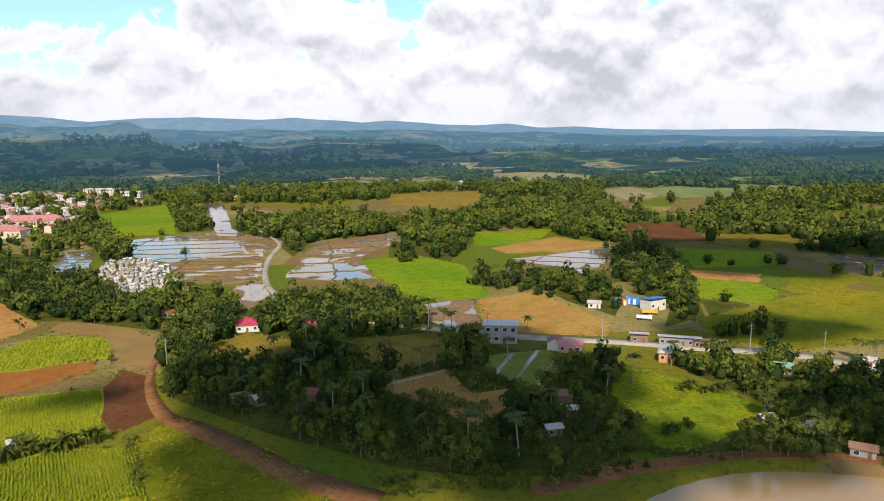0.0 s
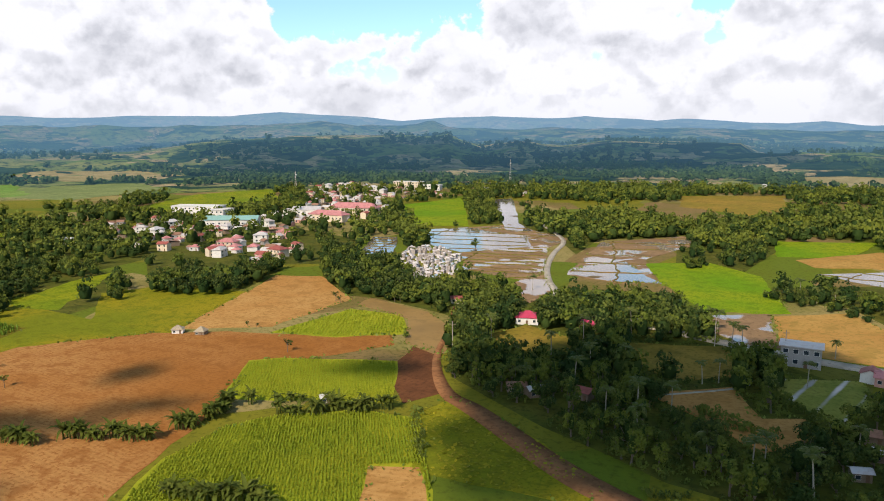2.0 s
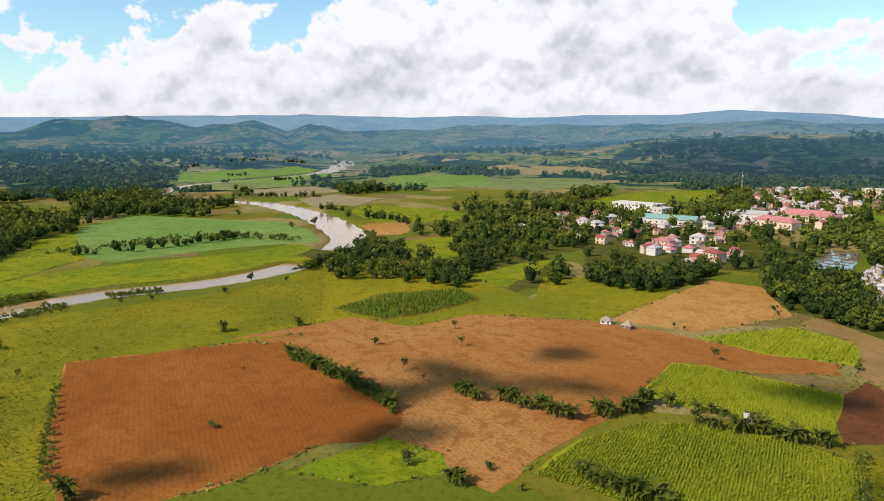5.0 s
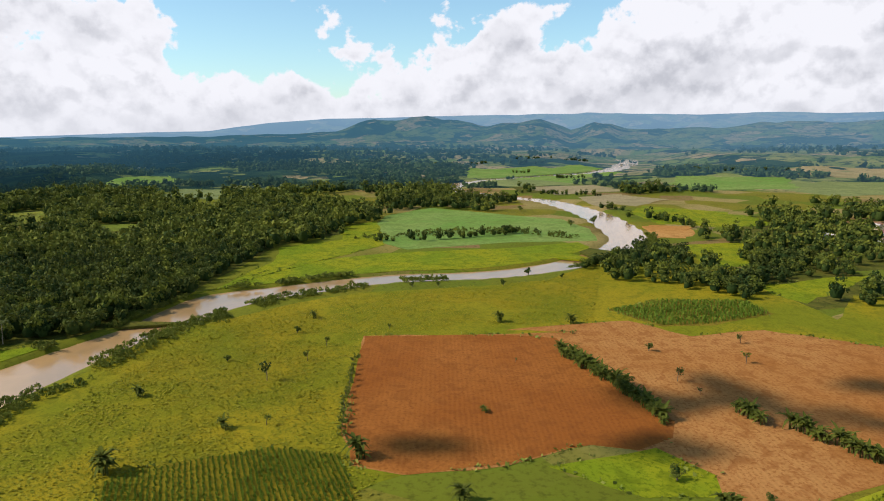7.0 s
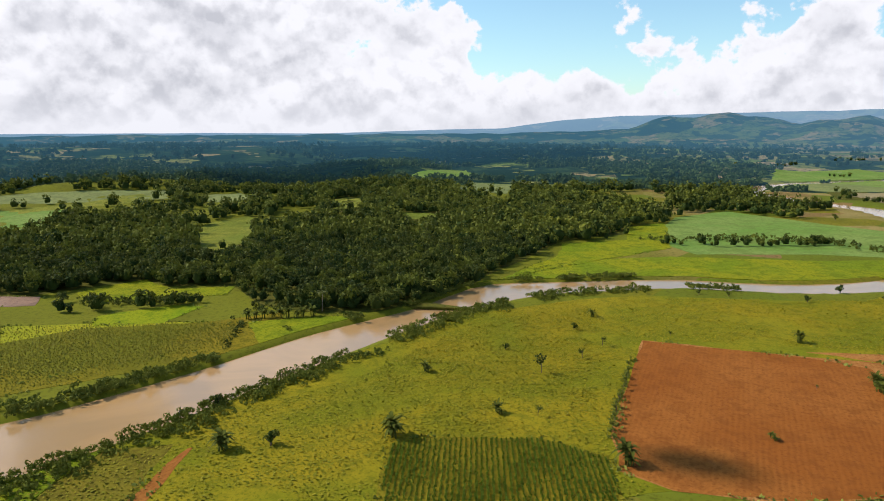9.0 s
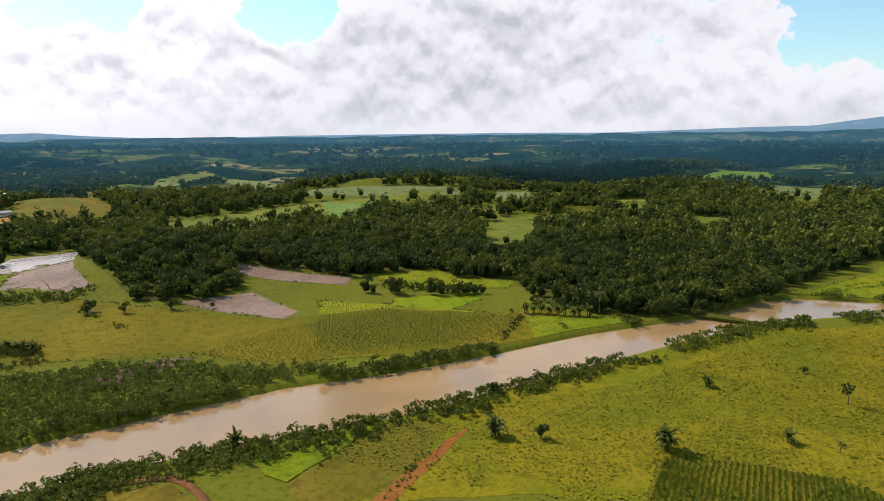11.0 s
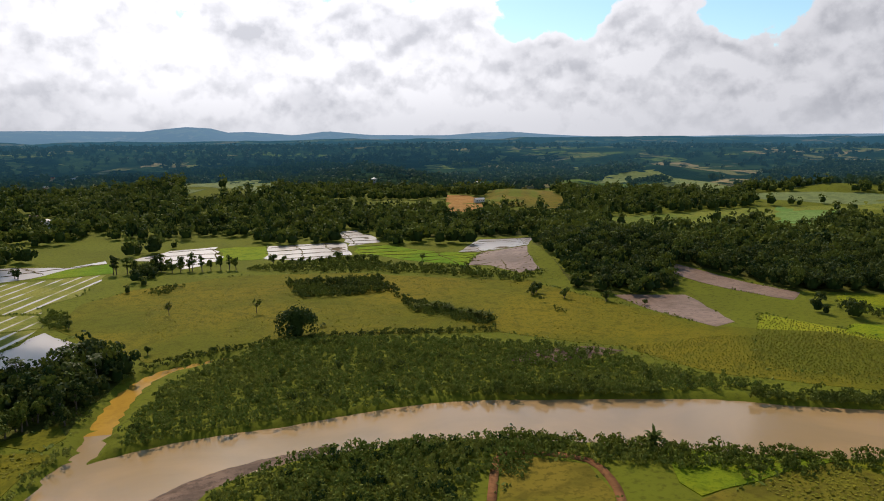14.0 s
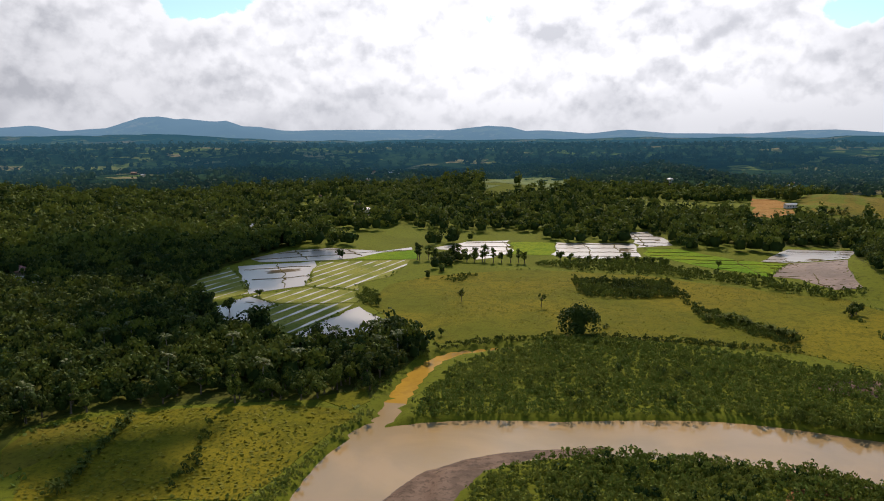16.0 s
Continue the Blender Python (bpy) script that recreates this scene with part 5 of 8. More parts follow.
def roof_mesh(w, d, h, kind, eave=0.5, thick=0.12):
    """Gable, hip, shed or flat roof over a w by d plan, its underside at 0."""
    bm = bmesh.new()
    W, D = w / 2 + eave, d / 2 + eave
    ridge = {"gable": W, "hip": max(0.3, W - D), "pyramid": 0.2}.get(kind, 0)
    if kind == "flat":
        return box(bm, -W, W, -D, D, 0, 0.25)
    if kind == "shed":
        top = [(-W, -D, h), (W, -D, h), (W, D, 0), (-W, D, 0)]
        faces = [(0, 1, 2, 3)]
    else:
        top = [(-W, -D, 0), (W, -D, 0), (W, D, 0), (-W, D, 0), (-ridge, 0, h), (ridge, 0, h)]
        faces = [(0, 1, 5, 4), (2, 3, 4, 5), (1, 2, 5), (3, 0, 4)]
        if kind == "gable":
            faces = faces[:2]
    vs = [bm.verts.new(p) for p in top]
    fs = [bm.faces.new([vs[i] for i in f]) for f in faces]
    made = bmesh.ops.extrude_face_region(bm, geom=fs)
    for v in made["geom"]:
        if isinstance(v, bmesh.types.BMVert):
            v.co.z += thick
    bmesh.ops.recalc_face_normals(bm, faces=bm.faces)
    return bm


def house(w, d, h, roof, roof_h, wall_mat, roof_mat, label, windows=2, storeys=1, group="houses of the village", name="house", category="house", eave=0.5, far=False):
    root = tagged(new(name), label, category, group)
    bm = box(bmesh.new(), -w / 2, w / 2, -d / 2, d / 2, -0.4, h)
    if roof == "gable":
        for s in (-1, 1):
            a = [bm.verts.new((s * (w / 2 - 0.01), y, z)) for y, z in ((-d / 2, h), (d / 2, h), (0, h + roof_h * (d / (d + 2 * eave))))]
            bm.faces.new(a if s > 0 else a[::-1])
    part("wall", bm, wall_mat, root)
    r = part("roof", roof_mesh(w, d, roof_h, roof, eave), roof_mat, root)
    r.location.z = h
    fh = h / storeys
    for side in (-1,) if far else (-1, 1):
        for level in range(storeys):
            for k in range(windows):
                x = (k + 0.5) / windows * w - w / 2
                if side < 0 and level == 0 and k == windows // 2:
                    continue
                sx, sz = min(0.6, w / windows * 0.32), min(0.55, fh * 0.22)
                z = level * fh + fh * 0.55
                y = side * d / 2
                fr = block("window", (x - sx - 0.08, x + sx + 0.08, min(y, y + side * 0.05), max(y, y + side * 0.05), z - sz - 0.08, z + sz + 0.08), GLASS if far else TRIM, root)
                if far:
                    continue
                block("pane", (x - sx, x + sx, min(y, y + side * 0.075), max(y, y + side * 0.075), z - sz, z + sz), GLASS, fr)
    x = (windows // 2 + 0.5) / windows * w - w / 2
    block("door", (x - 0.45, x + 0.45, -d / 2 - 0.06, -d / 2, 0, min(2.05, fh * 0.85)), DOOR, root)
    return root


WHITE_WALL = plain("white_plaster", rgb(0.62, 0.59, 0.54), 0.85)
CREAM_WALL = plain("cream_plaster", rgb(0.60, 0.50, 0.36), 0.85)
PINK_WALL = plain("pink_plaster", rgb(0.55, 0.30, 0.24), 0.85)
GREY_WALL = plain("bare_blockwork", rgb(0.32, 0.30, 0.28), 0.9)
ORANGE_WALL = plain("orange_plaster", rgb(0.62, 0.30, 0.12), 0.85)
WOOD_WALL = plain("weathered_boards", rgb(0.22, 0.16, 0.11), 0.9)
RED_ROOF = plain("red_sheet_roof", rgb(0.30, 0.085, 0.065), 0.6, 0, 0.4)
PINK_ROOF = plain("faded_red_sheet_roof", rgb(0.48, 0.20, 0.19), 0.6, 0, 0.5, 0.5)
CRIMSON_ROOF = plain("crimson_sheet_roof", rgb(0.46, 0.05, 0.10), 0.45)
ZINC_ROOF = plain("zinc_sheet_roof", rgb(0.56, 0.53, 0.51), 0.45, 0.2, 0.3, 0.6, 0.1, rgb(0.36, 0.25, 0.18))
RUST_ROOF = plain("rusty_sheet_roof", rgb(0.30, 0.16, 0.10), 0.7, 0.1, 0.4)
TEAL_ROOF = plain("pale_teal_sheet_roof", rgb(0.22, 0.38, 0.34), 0.5)
BLUE_ROOF = plain("blue_sheet_roof", rgb(0.03, 0.16, 0.45), 0.45)
THATCH = plain("palm_thatch", rgb(0.34, 0.28, 0.19), 1.0, 0, 0.4, 3.0, 0.6)
TRIM = plain("painted_trim", rgb(0.70, 0.68, 0.62), 0.6)
DOOR = plain("brown_door", rgb(0.16, 0.09, 0.05), 0.6)
GLASS = plain("dark_window_glass", rgb(0.03, 0.04, 0.05), 0.08, 0, 0.05)
STEEL = plain("painted_steel", rgb(0.55, 0.50, 0.46), 0.5, 0.4)
TOMB = plain("whitewashed_concrete", rgb(0.60, 0.54, 0.52), 0.8, 0, 0.35)
TOMB_BLUE = plain("pale_blue_concrete", rgb(0.40, 0.50, 0.60), 0.8, 0, 0.3)
TOMB_GREY = plain("grey_concrete", rgb(0.34, 0.29, 0.25), 0.9, 0, 0.3)
BLUE_PAINT = plain("bright_blue_paint", rgb(0.04, 0.22, 0.60), 0.4)
RED_PAINT = plain("bright_red_paint", rgb(0.60, 0.07, 0.04), 0.4)
YELLOW_PAINT = plain("yellow_paint", rgb(0.70, 0.42, 0.05), 0.5)
RUBBER = plain("black_rubber", rgb(0.02, 0.02, 0.02), 0.8)
WHITE_PAINT = plain("white_car_paint", rgb(0.78, 0.78, 0.77), 0.3)
BUND = soil_or_grass("grassy_bund", rgb(0.13, 0.12, 0.02), rgb(0.18, 0.11, 0.04), rgb(0.07, 0.06, 0.015), 0.1, 0.8)


def put(ob, x, y, turn=0.0, scale=0.7, room=3.2):
    if ob.name.startswith("building") or ob.name.startswith("radio"):
        scale, room = 0.95, 9.0
    x, y = seat((x, y))
    ob.matrix_basis = pose(x, y, float(land(x, y)), 0, 0, turn)
    ob.scale = (scale, scale, scale)
    CLEAR.append([(x * 0.99 + room * math.cos(a), y * 0.99 + room * math.sin(a)) for a in np.linspace(0, 6.28, 7)])
    return ob


def again(ob, x, y, turn=0.0, scale=1.0, room=5.0):
    made = copy_thing(ob, pose(x, y, float(land(x, y)), 0, 0, turn))
    made.scale = (scale, scale, scale)
    CLEAR.append([(x * 0.99 + room * math.cos(a), y * 0.99 + room * math.sin(a)) for a in np.linspace(0, 6.28, 7)])
    return made


# single houses of the grove and the road side
put(house(10, 8, 3.2, "hip", 2.4, WHITE_WALL, CRIMSON_ROOF, "white house with a bright crimson hipped roof", 3), -59.7, 212.7, 10)
put(house(7, 5, 2.8, "gable", 1.3, PINK_WALL, CRIMSON_ROOF, "small house with a crimson gabled roof under trees"), -40.0, 211.9, -8)
put(house(5, 4, 3.0, "shed", 0.6, BLUE_ROOF, ZINC_ROOF, "small blue roadside shed with a white roof"), -27.1, 219.9, 0)
put(house(6, 4.5, 2.6, "gable", 1.2, WOOD_WALL, RUST_ROOF, "dark wooden shack with a rusty roof"), -45.2, 152.1, 25)
put(house(5, 4, 2.6, "gable", 1.0, WOOD_WALL, ZINC_ROOF, "wooden shack with a shiny zinc roof"), -40.7, 151.6, 40)
put(house(5, 4.5, 2.7, "gable", 1.3, WOOD_WALL, RED_ROOF, "small shack with a dull red roof"), -29.7, 154.0, -15)
put(house(9, 6, 3.2, "gable", 1.8, PINK_WALL, PINK_ROOF, "long house with a faded pink gabled roof", 3), 35.9, 187.9, -14)
put(house(6, 6, 3.2, "gable", 1.8, WHITE_WALL, RED_ROOF, "white house with a maroon roof"), 32.1, 190.1, 76)
put(house(5, 3.6, 2.5, "gable", 0.9, WOOD_WALL, ZINC_ROOF, "small hut with a white zinc roof"), 27.4, 143.1, -10)
put(house(4.4, 3.2, 2.4, "gable", 0.8, WOOD_WALL, ZINC_ROOF, "small hut with a pale zinc roof in the grove"), 22.4, 133.6, 12)
put(house(9, 5, 2.6, "gable", 1.3, WOOD_WALL, RUST_ROOF, "low barn with a rusty brown roof"), 26.4, 151.5, -8)
put(house(10, 6, 5.6, "flat", 0.3, GREY_WALL, ZINC_ROOF, "unfinished grey two-storey concrete building", 4, 2, name="building", category="building"), 17.5, 198.2, -6)
put(house(8, 5, 3.0, "gable", 1.3, GREY_WALL, ZINC_ROOF, "grey roadside house with a zinc roof", 3), 7.7, 198.6, -4)
put(house(8, 6, 3.8, "hip", 2.2, ORANGE_WALL, ZINC_ROOF, "orange house with a broad white hipped roof", 3), 60.3, 178.2, -20)
put(house(7, 5, 3.0, "shed", 0.9, WOOD_WALL, ZINC_ROOF, "open-sided shed with a zinc roof"), 57.1, 196.1, -12)
put(house(6, 4, 2.6, "gable", 1.0, WHITE_WALL, ZINC_ROOF, "small white house among bushes"), 53.0, 236.2, -12)
put(house(10, 7, 5.0, "shed", 1.1, WHITE_WALL, BLUE_ROOF, "white building with a bright blue roof", 3), 72.2, 232.9, 28)
put(house(16, 4.5, 3.0, "shed", 0.7, GREY_WALL, ZINC_ROOF, "long low row building with a zinc roof", 6), 67.6, 192.5, -16)
put(house(12, 4.5, 2.8, "shed", 0.6, WOOD_WALL, RUST_ROOF, "long low row building with a rusty roof", 5), 75.0, 189.5, -16)
put(house(7, 5, 2.6, "gable", 1.3, GREY_WALL, TEAL_ROOF, "house with a teal roof below the road"), 84.9, 168.5, -24)
put(house(4, 3.5, 2.4, "gable", 1.0, WOOD_WALL, ZINC_ROOF, "tiny hut with a pale roof"), 66.8, 137.3, 10)
put(house(6, 4, 2.4, "gable", 1.1, WOOD_WALL, ZINC_ROOF, "hut with a worn zinc roof under trees"), 73.6, 133.7, -24)
put(house(6, 4, 2.4, "gable", 1.1, GREY_WALL, RUST_ROOF, "hut with a rust-stained roof"), 78.1, 122.6, -30)
put(house(6, 4, 2.5, "gable", 1.0, WHITE_WALL, ZINC_ROOF, "small white hut beside the road"), 108.7, 172.9, -26)
put(house(6, 4.4, 2.3, "pyramid", 2.2, WHITE_WALL, THATCH, "small white farm hut with a pale thatched roof"), -156.5, 162.6, 30, 0.55)
put(house(5.4, 5, 1.9, "pyramid", 2.6, WOOD_WALL, THATCH, "thatched farm hut at the field's edge"), -148.9, 164.2, 15, 0.55)
put(house(4, 3, 2.2, "gable", 0.8, WOOD_WALL, ZINC_ROOF, "small shelter with a white roof at a hedge"), -83.1, 130.1, 40)
put(house(8, 5, 2.8, "gable", 1.2, GREY_WALL, ZINC_ROOF, "pale-roofed house in the dark wood"), 179.6, -266.9, -10)
put(house(5, 4, 2.6, "gable", 1.0, GREY_WALL, ZINC_ROOF, "small pale-roofed house in the wood"), 196.5, -279.5, 20)
put(house(6, 4, 2.6, "gable", 1.0, CREAM_WALL, RED_ROOF, "red-roofed house at the village's edge"), -90.6, 229.6, 15)
put(house(18, 6, 3.4, "gable", 1.6, CREAM_WALL, RUST_ROOF, "long farm building on a far hill", 6), -440.9, -638.7, -10)
put(house(12, 6, 3.4, "gable", 1.6, WHITE_WALL, ZINC_ROOF, "white-roofed building beyond the woods", 4), -248.2, -595.4, 10)
put(house(14, 8, 3.6, "gable", 2.0, WHITE_WALL, ZINC_ROOF, "white-roofed building in a meadow", 4), -403.1, -335.7, 20)
put(house(14, 7, 3.6, "gable", 2.0, WHITE_WALL, ZINC_ROOF, "white-roofed hall among trees", 4), -347.0, 281.8, 15)

# the large buildings of the town
put(house(38, 14, 10.5, "flat", 0.3, WHITE_WALL, WHITE_WALL, "large white three-storey public building", 11, 3, name="building", category="building", eave=0.3), -357.6, 400.0, 10)
put(house(14, 16, 9.0, "flat", 0.3, WHITE_WALL, WHITE_WALL, "white three-storey wing of the public building", 4, 3, name="building", category="building", eave=0.3), -335.1, 396.0, 10)
put(house(36, 12, 5.0, "gable", 2.6, WHITE_WALL, TEAL_ROOF, "long hall with a pale teal roof", 9, 1, name="building", category="building"), -308.3, 376.4, 24)
put(house(30, 10, 5.0, "hip", 3.0, CREAM_WALL, PINK_ROOF, "long school wing with a faded red hipped roof", 9, 1, name="building", category="building"), -262.7, 422.5, -4)
put(house(40, 12, 6.0, "hip", 3.6, CREAM_WALL, PINK_ROOF, "large school building with a faded red roof", 11, 2, name="building", category="building"), -265.1, 462.7, 6)
put(house(34, 12, 9.0, "flat", 0.3, CREAM_WALL, WHITE_WALL, "cream three-storey school building", 10, 3, name="building", category="building", eave=0.3), -330.2, 695.5, 0)
put(house(24, 10, 6.0, "flat", 0.3, WHITE_WALL, WHITE_WALL, "white two-storey block beside the school", 7, 2, name="building", category="building", eave=0.3), -302.8, 692.3, 4)
put(house(22, 12, 4.5, "gable", 2.2, WHITE_WALL, ZINC_ROOF, "white hall with a broad zinc roof", 6, 1, name="building", category="building"), -299.1, 451.1, 20)
put(house(20, 12, 4.5, "gable", 2.2, WHITE_WALL, ZINC_ROOF, "white market hall with a pale roof", 6, 1, name="building", category="building"), -348.0, 658.8, -10)
put(house(13, 9, 5.6, "hip", 2.4, CREAM_WALL, RED_ROOF, "two-storey house with a red hipped roof", 4, 2), -209.6, 288.4, -10)
put(house(12, 9, 5.6, "hip", 2.4, PINK_WALL, PINK_ROOF, "two-storey house with a pale pink roof", 4, 2), -243.9, 343.1, 14)
put(house(14, 9, 5.2, "hip", 2.6, CREAM_WALL, PINK_ROOF, "large house with a washed-out pink roof", 4, 2), -250.9, 301.6, 8)
put(house(9, 7, 3.2, "gable", 2.0, CREAM_WALL, RED_ROOF, "house with a bright red gabled roof", 3), -213.2, 281.3, 0)

VILLAGE_KINDS = [
    house(9, 7, 3.2, "gable", 2.0, CREAM_WALL, ZINC_ROOF, "village house with a pale zinc roof", 2, far=True),
    house(8, 7, 3.2, "hip", 2.0, WHITE_WALL, PINK_ROOF, "village house with a faded red roof", 2, far=True),
    house(7, 6, 3.0, "gable", 1.6, GREY_WALL, RUST_ROOF, "village house with a rusty roof", 2, far=True),
    house(10, 7, 5.4, "hip", 2.0, WHITE_WALL, ZINC_ROOF, "two-storey white village house", 2, 2, far=True),
    house(6, 5, 2.8, "gable", 1.4, PINK_WALL, ZINC_ROOF, "small pink-walled village house", 2, far=True),
    house(9, 6, 3.0, "shed", 1.2, WOOD_WALL, RUST_ROOF, "wooden village house with a rusty shed roof", 2, far=True),
    house(8, 6, 5.2, "gable", 1.6, CREAM_WALL, RED_ROOF, "two-storey cream house with a red roof", 2, 2, far=True)]
TOWN = [
    ([(-293, 322), (-278, 335), (-247, 349), (-219.7, 324.4), (-195.6, 276.9), (-200.2, 264.5), (-223.9, 275.5), (-251.7, 277.6)], 12.0, 0.85),
    ([(-403, 362), (-366, 386), (-303, 335), (-262.8, 286.3), (-281.6, 273.2), (-332, 296)], 13, 0.8),
    ([(-348, 361), (-290, 381), (-275, 407), (-234, 352), (-260, 346), (-298, 330)], 13, 0.8),
    ([(-323, 411), (-314, 466), (-389, 597), (-338, 640), (-237, 465), (-248, 420), (-275, 407)], 13, 0.85),
    ([(-411, 593), (-440, 737), (-296, 684), (-259, 625), (-291, 572), (-270, 509), (-324, 497)], 15, 0.8),
    ([(-286, 679), (-245, 686), (-197, 652), (-137, 661), (-145, 705), (-234, 736), (-305, 724)], 16, 0.5),
    ([(1, 841), (42, 863), (43, 751), (7, 719)], 22, 0.5),
    ([(-368, 359), (-358, 420), (-275, 380), (-242.8, 309.3), (-270, 298), (-312, 307)], 15, 0.45),
    ([(-310, 497), (-316, 549), (-256, 492), (-221, 411), (-246, 402)], 13, 0.5),
    ([(222.3, -303.7), (215.8, -318.2), (185.6, -280.0), (192.5, -268.5)], 14, 0.5),
    ([(153.2, -848.2), (231.1, -1283.8), (103.5, -1370.3), (64.2, -847.6)], 52, 0.5),
    ([(145.7, -519.7), (189.3, -677.9), (113.8, -691.0), (86.1, -520.9)], 34, 0.5),
    ([(446.1, -803.7), (662.8, -1198.7), (549.8, -1194.8), (371.1, -803.5)], 70, 0.4),
    ([(-162.1, -725.4), (-225.4, -1013.0), (-310.1, -1011.1), (-223.5, -725.6)], 46, 0.5),
    ([(165, -415), (92, -429), (90, -456), (165, -454)], 24, 0.3),
    ([(227, -1035), (109, -1181), (56, -1053), (124, -848)], 40, 0.3),
    ([(-319, -905), (-417, -978), (-345, -775), (-289, -780)], 26, 0.5),
]
HOUSE_RNG = random.Random(5)
first_used = [False] * len(VILLAGE_KINDS)
for k, (outline, spacing, keep) in enumerate(TOWN):
    outline = [seat(p) for p in outline]
    x, y = spread_points(outline, spacing * 0.98, 1200 + k, keep)
    ok = free_of_fields(x, y)
    for hx, hy in zip(x[ok], y[ok]):
        n = HOUSE_RNG.randrange(len(VILLAGE_KINDS))
        turn = HOUSE_RNG.choice([10, 100, 25, -20, 80]) + HOUSE_RNG.uniform(-12, 12)
        if not first_used[n]:
            put(VILLAGE_KINDS[n], float(hx), float(hy), turn)
            first_used[n] = True
        else:
            again(VILLAGE_KINDS[n], float(hx), float(hy), turn, HOUSE_RNG.uniform(0.5, 0.8))


def tomb(w, d, h, mat, label, cross=True, canopy=False):
    root = tagged(new("tomb"), label, "tomb", "tombs of the graveyard")
    block("plinth", (-w / 2 - 0.15, w / 2 + 0.15, -d / 2 - 0.15, d / 2 + 0.15, -0.3, 0.25), TOMB_GREY, root)
    block("vault", (-w / 2, w / 2, -d / 2, d / 2, 0.25, h), mat, root, bevel=0.05)
    if canopy:
        for sx in (-1, 1):
            for sy in (-1, 1):
                block("post", (sx * w / 2 - 0.08, sx * w / 2 + 0.08, sy * d / 2 - 0.08, sy * d / 2 + 0.08, h, h + 1.4), mat, root)
        r = part("roof", roof_mesh(w, d, 0.6, "gable", 0.25, 0.1), mat, root)
        r.location.z = h + 1.4
    if cross:
        bm = box(bmesh.new(), -0.07, 0.07, d / 2 - 0.2, d / 2 - 0.06, h, h + 1.0)
        part("cross", box(bm, -0.32, 0.32, d / 2 - 0.2, d / 2 - 0.06, h + 0.55, h + 0.7), mat, root)
    return root


TOMB_KINDS = [tomb(1.3, 2.4, 1.2, TOMB, "whitewashed concrete tomb with a cross"), tomb(1.5, 2.6, 2.0, TOMB, "tall whitewashed tomb with a cross"),
              tomb(2.6, 2.8, 1.6, TOMB, "roofed white family tomb", False, True), tomb(1.4, 2.4, 1.0, TOMB_BLUE, "pale blue painted tomb with a cross"),
              tomb(2.2, 2.6, 2.6, TOMB_GREY, "grey concrete stacked tomb", False)]
x, y = spread_points([(-144.6, 282.8), (-160.4, 338.9), (-147.6, 344.3), (-123.2, 316.6), (-108.0, 273.6), (-115.1, 266.0), (-124.4, 262.6)], 2.9, 1300, 0.9)
used = 0
for k, (tx, ty) in enumerate(zip(x, y)):
    n = HOUSE_RNG.choice([0, 0, 1, 2, 3, 4, 4])
    if k < len(TOMB_KINDS):
        put(TOMB_KINDS[k], float(tx), float(ty), HOUSE_RNG.uniform(-15, 15))
    elif k < 290:
        again(TOMB_KINDS[n], float(tx), float(ty), HOUSE_RNG.uniform(-15, 15) + HOUSE_RNG.choice([0, 0, 90]), HOUSE_RNG.uniform(0.48, 0.8), 1.5)


def mast(height, label):
    root = tagged(new("radio_mast"), label, "mast", "radio masts")
    for k in range(3):
        a = k * 2.094
        piece("leg", *tube([(1.5 * math.cos(a), 1.5 * math.sin(a), -0.3), (0.25 * math.cos(a), 0.25 * math.sin(a), height)], [0.12, 0.08], 5), [STEEL], root)
    bars = []
    for i in range(14):
        z0, z1 = height * i / 14, height * (i + 1) / 14
        for k in range(3):
            a, b = k * 2.094, (k + 1) * 2.094
            r0, r1 = 1.5 - 1.25 * z0 / height, 1.5 - 1.25 * z1 / height
            bars.append(tube([(r0 * math.cos(a), r0 * math.sin(a), z0), (r1 * math.cos(b), r1 * math.sin(b), z1)], [0.05, 0.05], 4))
    piece("lattice", *merge(bars), [STEEL], root)
    piece("antenna", *tube([(0, 0, height - 0.2), (0, 0, height + 3)], [0.06, 0.04], 5), [STEEL], root)
    bm = bmesh.new()
    bmesh.ops.create_cone(bm, cap_ends=True, segments=14, radius1=0.9, radius2=0.75, depth=0.5, matrix=Matrix.Translation((0.9, 0, height * 0.85)) @ Matrix.Rotation(1.57, 4, "Y"))
    part("dish", bm, TRIM, root)
    return root


put(mast(26, "pale lattice radio mast behind the town"), -399.0, 582.9, 0)
put(mast(30, "lattice radio mast at the foot of the hills"), -252.4, 814.5, 40)


def pole(label):
    root = tagged(new("utility_pole"), label, "utility pole", "utility poles")
    piece("shaft", *tube([(0, 0, -0.4), (0, 0, 4), (0, 0, 8.5)], [0.15, 0.13, 0.10], 7), [TOMB_GREY], root)
    block("crossarm", (-0.9, 0.9, -0.06, 0.06, 7.7, 7.85), WOOD_WALL, root)
    return root


POLES = [[(-24.8, 216.4)][0], [(13.8, 199.5)][0], [(46.5, 196.0)][0], [(83.9, 184.1)][0], [(99.5, 175.9)][0], [(-70.9, 176.0)][0], [(-3.6, 207.3)][0]]
first_pole = pole("grey concrete utility pole beside the road")
put(first_pole, *POLES[0], 20)
for p in POLES[1:]:
    again(first_pole, *p, 20)


